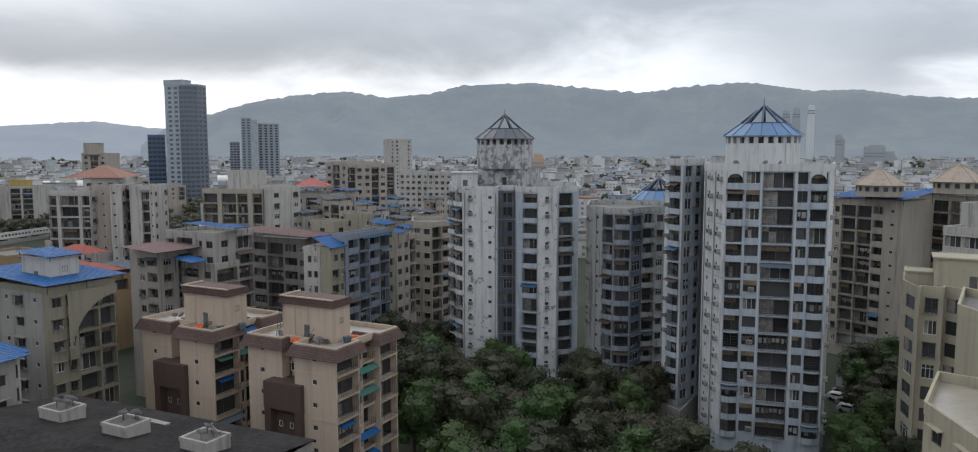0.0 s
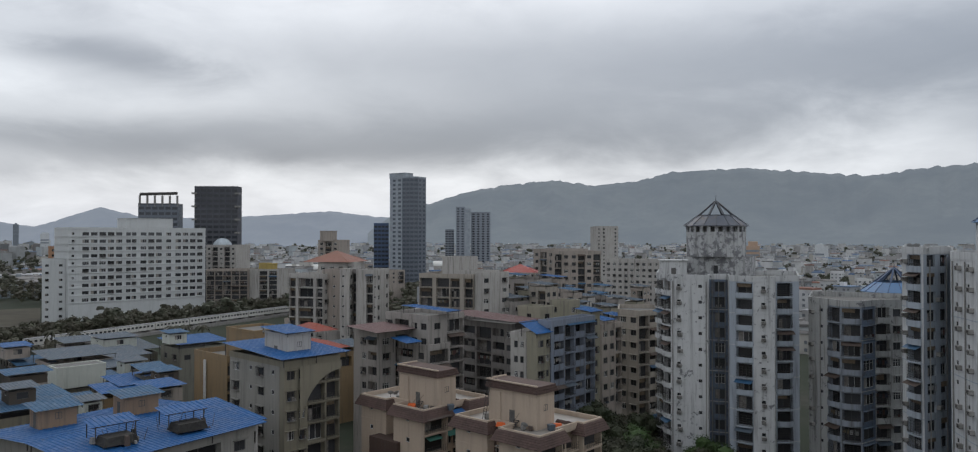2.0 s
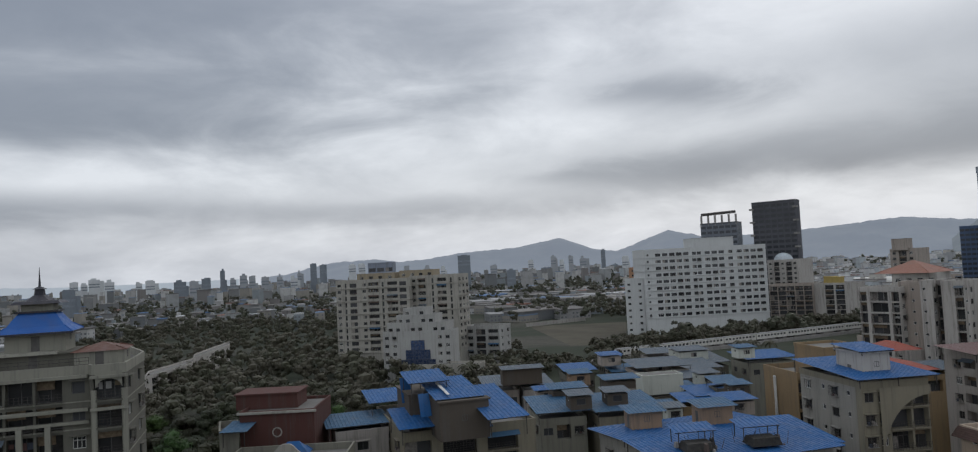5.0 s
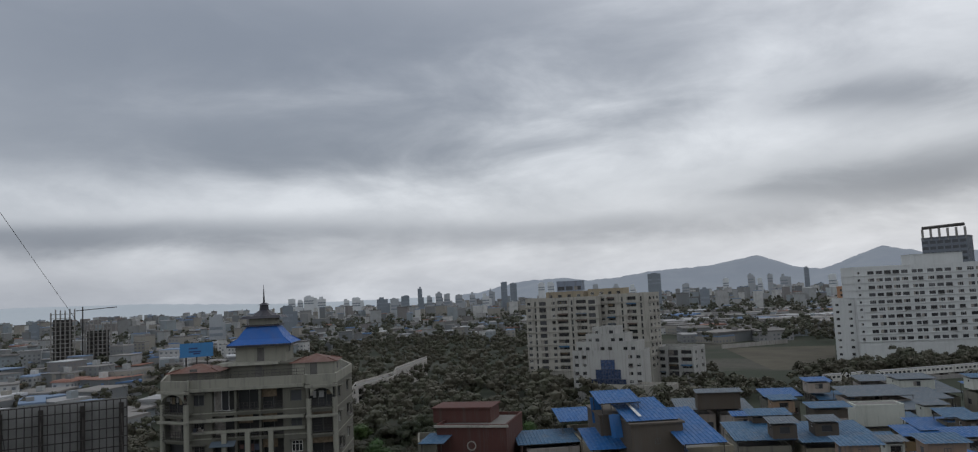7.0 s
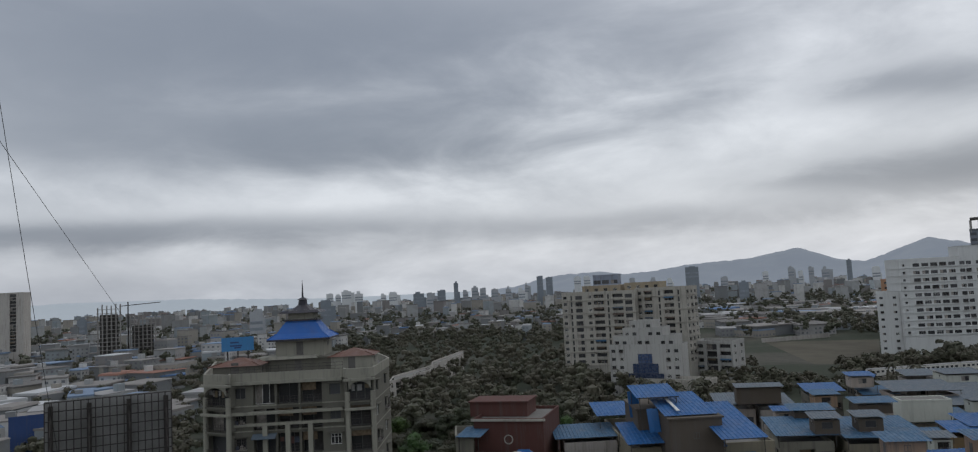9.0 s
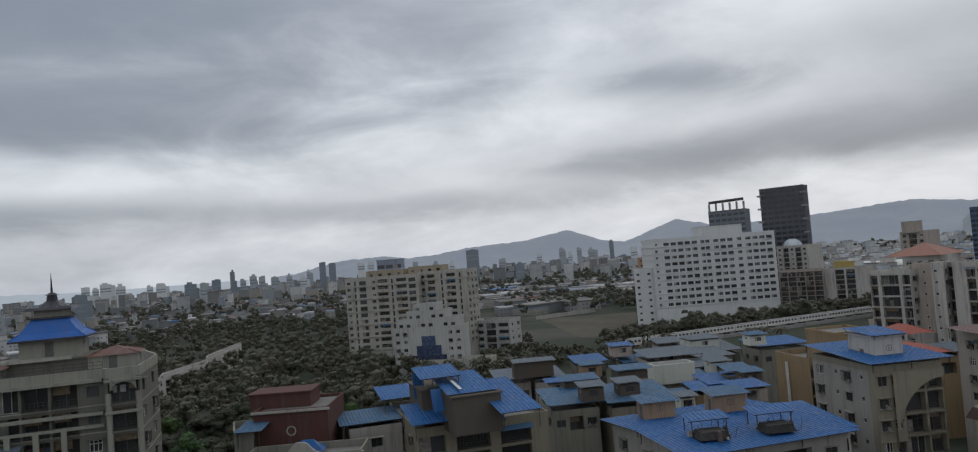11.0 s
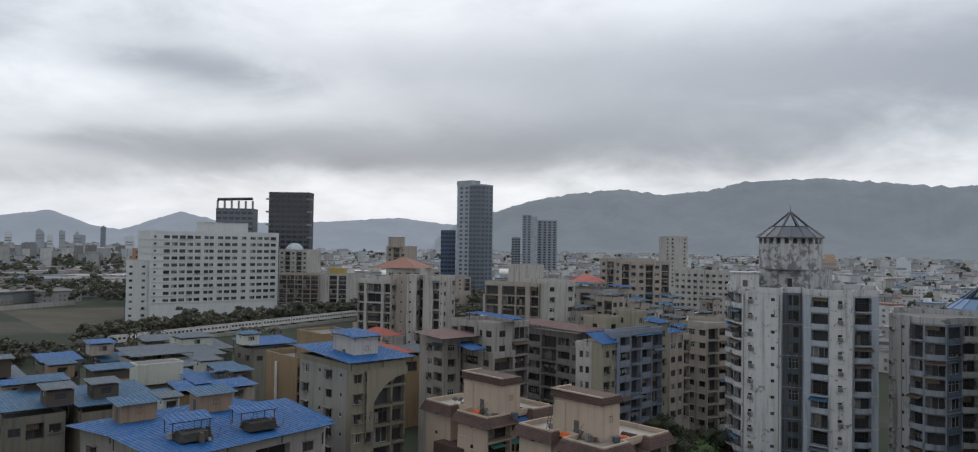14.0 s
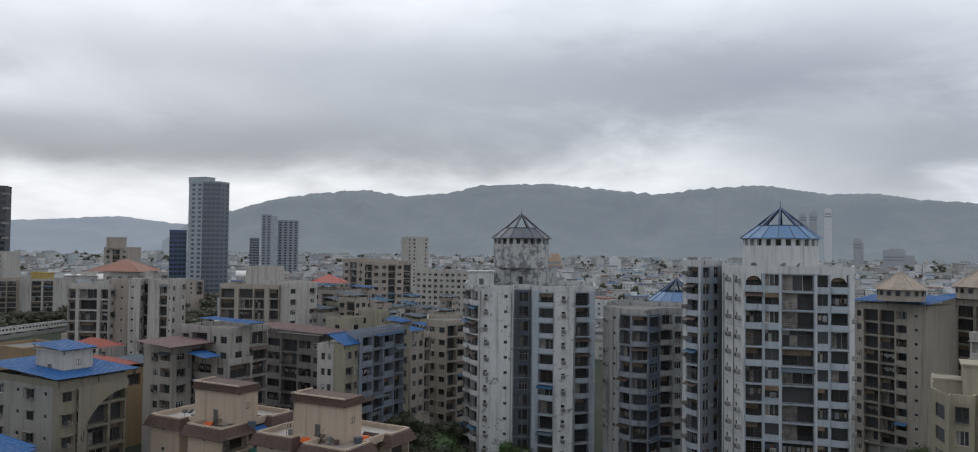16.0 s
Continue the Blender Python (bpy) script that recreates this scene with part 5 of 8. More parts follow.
# middle distance: roofs between the blocks
ROWS_MID = [
    ((-52.8, 216.2), 12, 10, 27, GREYW), ((-45.1, 255.5), 16, 9, 28, TANW), ((-33.8, 210.9), 10, 9, 24, OFFWHITE), ((-31.6, 265.2), 9, 9, 24, GREYW), ((-41.8, 275.2), 10, 8, 22, TANW),
    ((-92.7, 462.3), 18, 14, 24, GREYW), ((-113.9, 210.7), 16, 12, 20, TANW), ((-211.9, 502.7), 22, 14, 22, TANW), ((-246.9, 529.5), 18, 12, 25, TANW),
    ((-28.1, 403.4), 14, 12, 17, TANW)]
for i, (c, la, lb, z, mt) in enumerate(ROWS_MID):
    b = block(c, la, lb, z, [["w", "w", "w"], ["w", "r"]], mt, "weathered mid-rise block with sheet roofs", 90 + i, shade=False, lo=4)
    if i in (0, 1, 2, 3, 4, 5, 9):
        shed_roof(tuple(Vector(c) + dirv(U, .5)), lb * 0.8, la * 0.9, U, z + 2.0, 0.5, BLUE_OLD if i % 2 else GREY_SHEET, "faded sheet roof over a terrace", drop=1.2)
for i, (a, b, dep, n, st, mt, bays, lab) in enumerate((
        ((-118.5, 204.1), (-107.1, 203.6), 12, 11, 2.45, OFFWHITE, [("o", .7), ("p", .12), ("o", 1.8), ("p", .12), ("o", .7)], "off-white apartment block with deep open balconies"),
        ((-108.5, 206.2), (-103.1, 206.7), 12, 12, 0.80, TANW, [("p", 1), ("s", .5), ("p", .4)], "brown stained block with a gabled top"),
        ((-101.8, 204.0), (-98.9, 204.3), 10, 12, 1.10, OFFWHITE, [("s", .6), ("p", .3)], "white block with a ladder of small windows"),
        ((-100.2, 207.0), (-97.9, 207.0), 9, 12, 1.00, GREYD, [("o", 1)], "dark recessed stair block with blue panes"),
        ((-97.1, 205.2), (-90.9, 205.8), 12, 12, 0.90, OFFWHITE, [("p", 1.1), ("r", .8), ("s", .4)], "off-white block with a stack of balconies"),
        ((-80.5, 213.3), (-63.3, 211.8), 14, 11, 2.6, BEIGE, [("r", 1.1), ("p", .2), ("r", 1.1), ("r", .8), ("p", .3), ("r", .7)], "beige apartment block with deep dark balconies"),
        ((-63.4, 212.8), (-60.3, 210.5), 10, 11, 3.2, OFFWHITE, [("p", 1)], "off-white blank end block"),
        ((-60.9, 213.5), (-57.4, 220.7), 10, 11, 3.5, OFFWHITE, [("p", 1)], "pale blank end block"),
        ((-68.4, 318.7), (-58.4, 312.6), 22, 13, 2.4, TANW, list("wrw"), "tan apartment block with many balconies"),
        ((-57.8, 310.7), (-39.6, 317.5), 22, 13, 1.6, TANW, list("rwwrwr"), "tan apartment block with many balconies"),
        ((-46.6, 393.3), (-10.3, 383.9), 16, 11, 2.0, OFFWHITE, list("wwwwwwwwwwww"), "white slab block with rows of square windows"),
        ((-81.6, 604.5), (-74.0, 595.4), 16, 17, 4.0, OFFWHITE, list("pw"), "slim white tower block"),
        ((-73.8, 597.5), (-68.5, 602.1), 16, 17, 3.6, OFFWHITE, list("rr"), "slim white tower block with balconies"),
        ((-62.9, 244.0), (-50.6, 240.7), 14, 10, 2.5, GREYW, list("wrw"), "grey block under a red tiled roof"))):
    tower("apartment_block", slab(a, b, dep), n, 2.95, [bays, ["w", "p", "w"]], mt, lab, stilt=st, seed=120 + i, shade=False, lo=4)


def hip_roof(name, cx, cy, w, d, z, h, rz, mat, label, flare=0.0, top=(0.0, 0.0)):
    """A hipped roof with a short ridge."""
    ob = thing(name, cx, cy, z, label, "roof", "", "", rz)
    s = Shape(mat)
    a, b = w / 2, d / 2
    c, e = (top[0] / 2, top[1] / 2) if top[0] else (max(a - b, 0.0) + 0.01, 0.01)
    lev = [(a, b, 0.0), ((a * 0.55 + c * 0.45), (b * 0.55 + e * 0.45), h * (0.45 - flare)), (c, e, h)]
    for (x0, y0, z0), (x1, y1, z1) in zip(lev, lev[1:]):
        p, q = [(-x0, -y0), (x0, -y0), (x0, y0), (-x0, y0)], [(-x1, -y1), (x1, -y1), (x1, y1), (-x1, y1)]
        for i in range(4):
            j = (i + 1) % 4
            s.quad((*p[i], z0), (*p[j], z0), (*q[j], z1), (*q[i], z1))
    s.ngon([(-c, -e, h), (c, -e, h), (c, e, h), (-c, e, h)])
    s.make("roof_surface", ob)
    k = Shape(mat)
    for sx in (-1, 1):
        for sy in (-1, 1):
            k.tube((sx * lev[0][0], sy * lev[0][1], 0.02), (sx * lev[1][0], sy * lev[1][1], lev[1][2] + 0.05), 0.09, 4)
    k.make("hip_ridge", ob)
    return ob


ORANGE_TILE = metal_sheet("orange_roof_tile", (0.23, 0.105, 0.075), 0.3, 0.6)
RED_BRIGHT = metal_sheet("bright_red_sheet", (0.30, 0.06, 0.05), 0.25, 0.5)
oh = tower("apartment_block", slab((-141.1, 264.7), (-127.4, 267.2), 16), 12, 2.95, [list("wwww")], OFFWHITE, "block with a pale drum storey under orange tiles", stilt=0.8, seed=140, shade=False)
hip_roof("tiled_roof", *(-137.8, 273.2), 19, 18, 37.2, 4.2, 0, ORANGE_TILE, "orange tiled hip roof on a mid-rise")
hip_roof("tiled_roof", *(-57.7, 247.4), 12, 12, 35.3, 2.6, 10, RED_BRIGHT, "bright red sheet roof on a mid-rise")
hip_roof("tiled_roof", *(-102.4, 189.0), 12, 8, 21.6, 1.8, U, RED_TILE, "red sheet roof of a low house")
hip_roof("tiled_roof", *(-94.0, 176.5), 16, 8, 19.2, 1.6, U, RED_TILE, "red sheet roof of a low house")
lowh = block((-104.0, 201.5), 18, 14, 18.5, [["w", "w"], ["w"]], GREYW, "low house under red roofs", 141, shade=False)
tower("apartment_block", slab((-76.3, 222.3), (-67.6, 221.9), 8), 13, 2.95, [["p"]], OFFWHITE, "pale roof tank block", stilt=1.5, seed=142)

# ---- far office towers ----
def glazed(name, poly, n, h, bays, mat, label, z0=0.0, seed=0, cap=None):
    return tower(name, poly, n, h, bays, mat, label, "office tower", stilt=2.5, shade=False, seed=seed, cap=cap, join=True)


gt = glazed("office_tower", [(-252.6, 598.9), (-239.3, 593.6), (-232.0, 592.2), (-226.1, 596.6), (-223.6, 608.2), (-236.4, 637.6), (-262.1, 627.5)], 26, 3.6,
            [[("p", .3, PANEL), ("W", 1, PANEL), ("W", 1, PANEL)], ["W", "W"], ["W", "W"], ["W", "W"]], CURTAIN, "tall dark glass office tower with pale panels", seed=31, cap=PANEL)
roof_room(gt, *(-245.7, 607.2), 18, 10, 4.5, 96.2, PANEL, -20, door=False)
glazed("office_tower", slab((-281.2, 630.1), (-269.0, 635.4), 24), 15, 3.7, [["W"] * 4], paint("deep_blue_cladding", (0.08, 0.13, 0.23), 0.2), "blue glass office block beside the tall tower", seed=32)
# the cladding colour of these far towers has haze put into it
glazed("office_tower", slab((-338.8, 1046.5), (-326.4, 1050.5), 24), 24, 3.6, [["W"] * 2], paint("hazy_dark_cladding", (0.24, 0.265, 0.30), 0.2), "hazy dark office tower", seed=33)
glazed("office_tower", slab((-326.5, 1050.4), (-318.7, 1052.8), 24), 24, 3.5, [["p"]], PANEL, "pale office tower core", seed=34)
glazed("office_tower", slab((-320.9, 1062.6), (-293.7, 1070.4), 24), 22, 3.6, [["W"] * 4], MATS["hazy_dark_cladding"], "dark hazy office tower", seed=35)
glazed("office_tower", slab((-359.8, 1060.6), (-347.4, 1064.8), 20), 15, 3.6, [["W"] * 3], MATS["hazy_dark_cladding"], "lower hazy office tower", seed=36)
# white institutional block
hosp = slab((-334.1, 341.9), (-295.9, 409.3), 26)
hb = tower("hospital", hosp, 11, 4.1, [[("p", .25), ("w", .5), ("p", .7), ("W", 1), ("W", 1), ("W", 1), ("W", 1), ("W", 1), ("p", .3), ("W", .7), ("W", .7), ("p", .35), ("W", 1), ("W", 1), ("W", 1), ("p", .4), ("W", .8), ("p", .4), ("W", 1), ("W", 1), ("W", 1), ("W", 1), ("p", .3)]],
           HOSP, "large clean white institutional block with window rows", "hospital", stilt=6.0, seed=37, shade=False, lo=1, band=1, band_mat=HOSP, band_out=0.45)
roof_room(hb, *(-319.6, 384.5), 27, 14, 6.4, 51.1, HOSP, math.degrees(math.atan2(hosp[1][1] - hosp[0][1], hosp[1][0] - hosp[0][0])), door=False)
tower("hospital", slab((-345.8, 335.8), (-337.8, 343.8), 20), 8, 4.0, [[("w", 1), ("p", .4), ("w", 1)]], HOSP, "lower white wing of the institutional block", "hospital", stilt=1.5, seed=38, shade=False, band=1)
dt = glazed("office_tower", slab((-333.9, 449.6), (-306.8, 459.6), 12), 22, 3.55, [["W"] * 7], NETTING, "dark tower wrapped in scaffold netting", seed=39)
for zf in range(4, 78, 9):
    for e in (0, 1):
        p = dt.location
        s = Shape(CONC)
        q = slab((-333.9, 449.6), (-306.8, 459.6), 12)[e]
        s.box(q[0] - p.x - 1.4, q[1] - p.y - 1.4, zf, q[0] - p.x + 1.4, q[1] - p.y + 1.4, zf + 1.2)
        s.make("protruding_slab", dt)
gc = glazed("office_tower", slab((-361.4, 427.8), (-338.4, 438.2), 14), 18, 3.65, [["W"] * 6], CURTAIN, "glass tower with an unfinished roof frame", seed=40)
for zf, hh in ((70.0, 0.0),):
    p, q = Vector((-360.8, 428.6)), Vector((-339.0, 438.4))
    for j in range(6):
        o = p + (q - p) * j / 5 - Vector(gc.location[:2])
        s = Shape(CONC)
        s.box(o.x - 0.5, o.y - 0.5, 67, o.x + 0.5, o.y + 0.5, 74.5)
        s.make("column", gc)
    s = Shape(IRON)
    a, b = p - Vector(gc.location[:2]), q - Vector(gc.location[:2])
    s.tube((a.x, a.y, 75.3), (b.x, b.y, 76.0), 1.0, 6)
    s.make("roof_beam", gc)
dm = tower("domed_hall", slab((-316.0, 437.9), (-294.9, 440.4), 20), 12, 3.2, [list("wrwrw")], OFFWHITE, "white block with a glazed dome", stilt=2, seed=41, shade=False)
# dome colour paled to stand for haze
s = Shape(plain("hazy_dome_cladding", (0.40, 0.45, 0.48), 0.4))
for i in range(6):
    a0, a1 = math.pi / 2 * i / 6, math.pi / 2 * (i + 1) / 6
    s.ring(6.2 * math.cos(a0), 5.5 * math.sin(a0), max(6.2 * math.cos(a1), 0.05), 5.5 * math.sin(a1), 16)
dc = Vector((-310.5, 447.9)) - Vector(dm.location[:2])
s.make("dome", dm, "", pose(dc.x, dc.y, 40.4))
tower("apartment_block", slab((-295.5, 409.6), (-271.3, 417.6), 16), 8, 2.95, [list("rrrrr")], TANW, "tan housing block with dark balconies", stilt=2.0, seed=42, shade=False)
tower("apartment_block", slab((-272.9, 421.3), (-248.9, 426.7), 16), 8, 2.95, [list("prrp")], OFFWHITE, "pale housing block with a yellow roof tank", stilt=2.0, seed=43, shade=False)
for x in (945, 962):
    q = Vector((-266.4, 432.6)) + dirv(-40, (x - 953) * 0.7)
    tk = thing("water_tank", q.x, q.y, 25.62, "bright yellow roof tank on a housing block", "water tank", "yellow roof tanks")
    s = Shape(paint("bright_yellow_wall", (0.42, 0.32, 0.11), 0.3))
    s.box(-3, -2.4, 0, 3, 2.4, 4.0)
    s.box(-3.3, -2.7, 4.0, 3.3, 2.7, 4.4)
    s.make("body", tk)
tower("apartment_block", slab((-370.8, 364.5), (-360.2, 368.1), 16), 13, 3.0, [list("ww")], paint("orange_wall", (0.40, 0.23, 0.14), 0.3), "orange block behind the white institution", stilt=1.2, seed=44, shade=False)
st = tower("apartment_block", slab((-221.3, 414.7), (-208.3, 415.8), 18), 14, 3.0, [list("wrw")], TANW, "stepped brown block with roof tanks", stilt=2, seed=45, shade=False)
roof_room(st, *(-215.9, 417.5), 8, 8, 6, 44.2, TANW, 10, door=False)
# cream complex with the white stepped block before it
cc = slab((-343.1, 143.9), (-317.6, 169.6), 16)
tower("apartment_block", cc, 13, 3.05, [[("w", .8), ("v", .8), ("W", 1.1), ("p", .4), ("w", .8), ("b", 1.5), ("v", .8), ("b", 1.5), ("W", 1.1), ("p", .2)]], STONE_L, "cream apartment complex with tall window bays", stilt=3, seed=46, shade=False, band=2, band_out=0.4, lo=2)
cc2 = slab((-322.7, 172.7), (-302.8, 187.3), 14)
tower("apartment_block", cc2, 13, 3.05, [[("w", 1), ("b", 1), ("p", .3), ("v", 1), ("b", 1.2), ("v", 1), ("p", .3)], ["w", "w", "w"]], STONE_L, "cream apartment complex with arched bays", stilt=3.6, seed=47, shade=False, band=2, band_out=0.4, lo=2)
OC = paint("ochre_penthouse", (0.32, 0.27, 0.19), 0.4)
tower("penthouse", slab((-339.0, 153.1), (-327.7, 167.4), 14), 1, 3.4, [list("wwww")], OC, "ochre penthouse with a blue roof structure", "penthouse", z0=42.7, parapet=0.3, seed=48, shade=False)
tower("penthouse", slab((-328.4, 170.4), (-317.0, 182.9), 14), 1, 3.4, [list("wwww")], OC, "ochre penthouse on a cream block", "penthouse", z0=43.3, parapet=0.3, seed=49, shade=False)
tower("plant_room", slab((-342.2, 160.6), (-335.1, 170.6), 10), 1, 4.6, [list("WWW")], SKYBLUE, "dark blue glazed plant room", "plant room", z0=46.5, parapet=0.4, seed=50, shade=False)
CREAMWHITE = paint("rain_stained_cream_white_wall", (0.383, 0.383, 0.365), 0.4)
sa, sb_ = Vector((-295.8, 144.4)), Vector((-274.0, 165.2))
su = (sb_ - sa).normalized()
sang = math.degrees(math.atan2(su.y, su.x))
sin_ = Vector((-su.y, su.x))
SL = (sb_ - sa).length


def tier(f0, f1, back, n, z0, h, bays, label, seed, parapet=0.9):
    return tower("stepped_block", slab(tuple(sa + su * SL * f0 + sin_ * back), tuple(sa + su * SL * f1 + sin_ * back), 12), n, h, [bays], CREAMWHITE, label, z0=z0, seed=seed, shade=False, parapet=parapet)


base_ = tier(0, 1, 0, 6, 0, 3.4, [("w", .7), ("w", .7), ("p", 3.4), ("w", .7), ("w", .7)], "white stepped block with a dark glazed centre", 51)
tier(0.06, 0.93, 0.5, 1, 20.4, 3.6, list("wwpwwpww"), "white stepped upper storey with battlements", 52)
tier(0.2, 0.76, 1.0, 1, 24.0, 3.2, list("wwpww"), "white stepped upper storey", 53)
tier(0.3, 0.62, 1.5, 1, 27.2, 2.8, list("wpw"), "white stepped top storey", 54)
for f0, f1, z0, z1 in ((0.26, 0.76, 5.0, 9.4), (0.33, 0.69, 9.4, 13.4), (0.41, 0.61, 13.4, 17.4)):
    g_ = Shape(plain("dark_blue_mullion", (0.05, 0.06, 0.09), 0.5), glass("dark_blue_glazing", (0.035, 0.055, 0.11), 0.2))
    nx_ = max(3, int((f1 - f0) * SL / 1.3))
    g_.lattice([SL * (f0 + (f1 - f0) * j / nx_) for j in range(nx_ + 1)], [z0 + (z1 - z0) * j / 3 for j in range(4)], 0.12, -0.3, 0.12, 0, 1)
    q_ = sa - Vector(base_.location[:2])
    g_.make("glazed_panel", base_, "dark blue stepped glazing", pose(q_.x, q_.y, 0, 0, 0, sang))
tower("villa", slab((-310.8, 193.3), (-294.4, 203.7), 14), 5, 3.2, [list("brb"), ["w", "w"]], CREAMWHITE, "white villa block with balconies", stilt=2, seed=54, shade=False)
tower("garden_wall", slab((-283.0, 145.1), (-256.8, 166.4), 10), 2, 3.2, [list("ppp")], STONE_L, "low cream compound building", stilt=1, seed=55)

# ---- pagoda block ----
PG_D = paint("damp_green_grey_wall", (0.125, 0.122, 0.10), 0.7)
PG_L = paint("dull_cream_trim", (0.25, 0.245, 0.205), 0.5)
PG_TILE = metal_sheet("dark_brown_tile", (0.12, 0.06, 0.045), 0.4, 0.6)
PG = [(-101.8, -5.7), (-98.5, -2.6), (-99.6, -2.5), (-95.8, 10.7), (-94.6, 10.8), (-93.9, 14.1), (-106.5, 18.2), (-120.6, 18.4), (-123.9, -5.2)]
pgb = tower("apartment_block", PG, 12, 3.0, [[("r", 1)], None, [("w", 1), ("p", .15), ("o", 1.3), ("o", 1.3), ("o", 1.3), ("p", .15), ("w", 1)], None, [("r", 1)], [("w", .8), ("p", .3), ("w", .8), ("p", .3)]], PG_D,
            "greenish cream apartment block with grilled balconies", stilt=1.4, seed=56, cap=PG_L, band=1, band_mat=PG_L, lo=5)
for i, f in ((0, 0.05), (0, 0.93), (4, 0.05), (4, 0.95)):
    p, q = Vector(PG[i]), Vector(PG[i + 1])
    o = p + (q - p) * f - Vector(pgb.location[:2])
    s = Shape(PG_L)
    s.tube((o.x, o.y, 0), (o.x, o.y, 35.6), 0.32, 10)
    s.make("pilaster", pgb)
pa = math.degrees(math.atan2(PG[3][1] - PG[2][1], PG[3][0] - PG[2][0]))
pc = Vector((-107.8, 6.9))
roof_room(pgb, pc.x, pc.y, 10.5, 7.6, 1.9, 37.4, PG_D, pa, rim=True)
roof_room(pgb, *(pc + dirv(pa + 90, 0.2)), 6.4, 5.6, 2.5, 39.4, PG_L, pa, rim=False)
led_ = Shape(PG_L)
led_.box(-5.4, -4.4, 0.0, 2.6, -0.5, 0.35, 0, None, 0.12)
led_.make("canopy_slab", pgb, "", pose(pc.x - pgb.location.x, pc.y - pgb.location.y, 39.35, 0, 0, pa))
pgr = hip_roof("pagoda_roof", pc.x, pc.y + 0, 8.2, 7.0, 41.9, 2.3, pa, metal_sheet("pagoda_blue_tile", (0.02, 0.10, 0.34), 0.15, 0.5), "blue flared pagoda roof with a dark lantern and spire", 0.16, (3.9, 3.2))
DARKTILE = metal_sheet("dark_slate_sheet", (0.035, 0.035, 0.045), 0.2)
s = Shape(DARKTILE)
s.box(-4.15, -3.55, -0.24, 4.15, 3.55, -0.02)
s.make("eave_board", pgr)
s = Shape(PG_L)
s.box(-1.7, -1.4, 2.5, 1.7, 1.4, 3.35)
s.make("lantern_room", pgr)
s = Shape(DARKTILE)
s.box(-2.3, -1.9, 2.3, 2.3, 1.9, 2.52)
s.make("lantern_base", pgr)
s = Shape(DARKTILE)
s.box(-2.7, -2.3, 3.35, 2.7, 2.3, 3.7, 0, None, 0.35)
s.make("lantern_eave", pgr)
for r0, z0, r1, z1 in ((1.7, 3.7, 0.7, 4.4), (0.65, 4.4, 0.55, 5.1), (0.85, 5.1, 0.25, 5.4), (0.15, 5.4, 0.02, 7.8)):
    s = Shape(DARKTILE)
    s.ring(r0, z0, r1, z1, 8)
    s.disc(r0, z0, 8)
    s.make("spire_stage", pgr)
q = Vector((-104.0, -1.3))
roof_room(pgb, q.x, q.y, 5.5, 5, 1.6, 37.5, PG_D, pa, rim=False)
hip_roof("tiled_roof", q.x, q.y, 6.4, 5.8, 39.12, 0.9, pa, PG_TILE, "brown tiled hip roof on a terrace room")
q = Vector((-100.2, 12.7))
roof_room(pgb, q.x, q.y, 5.2, 5, 2.1, 37.5, PG_L, pa, rim=False)
hip_roof("tiled_roof", q.x, q.y, 5.8, 5.6, 39.62, 0.9, pa, PG_TILE, "brown tiled hip roof on a terrace room")
rail = thing("roof_railing", (PG[2][0] + PG[3][0]) / 2, (PG[2][1] + PG[3][1]) / 2, 38.4, "iron railing on a roof parapet", "railing", "", "", pa)
k = Shape(IRON)
L_ = (Vector(PG[3]) - Vector(PG[2])).length
k.lattice([-L_ / 2 + L_ * j / 14 for j in range(15)], [0, 0.4, 0.8], 0.05, 0.0, 0.04)
k.make("railing_panel", rail)

# arched heads on the end bays, and the deep cornice line under the terrace
for i_ in (0, 4):
    p_, q_ = Vector(PG[i_]), Vector(PG[i_ + 1])
    u_ = (q_ - p_).normalized()
    o_ = (p_ + q_) / 2 - Vector(pgb.location[:2])
    wd_ = (q_ - p_).length / 2 - 0.35
    for lv_ in (11,):
        k = Shape(PG_L)
        for j in range(10):
            x0, x1 = -wd_ + 2 * wd_ * j / 10, -wd_ + 2 * wd_ * (j + 1) / 10
            z0, z1 = (1.1 * math.sqrt(max(0.0, 1 - (x / (wd_ * 1.01)) ** 2)) for x in (x0, x1))
            k.quad((x0, -0.3, z0), (x1, -0.3, z1), (x1, -0.3, 1.9), (x0, -0.3, 1.9))
            k.quad((x0, 0.2, z0), (x1, 0.2, z1), (x1, -0.3, z1), (x0, -0.3, z0))
        k.make("arched_head", pgb, "", pose(o_.x, o_.y, 1.4 + lv_ * 3.0 + 1.3, 0, 0, math.degrees(math.atan2(u_.y, u_.x))))
    for zc_ in (27.0, 33.4, 36.9):
        k = Shape(PG_L)
        k.box(-wd_ - 0.55, -0.5, 0, wd_ + 0.55, -0.02, 0.3)
        k.make("cornice", pgb, "", pose(o_.x, o_.y, zc_, 0, 0, math.degrees(math.atan2(u_.y, u_.x))))
p_, q_ = Vector(PG[2]), Vector(PG[3])
o_ = (p_ + q_) / 2 - Vector(pgb.location[:2])
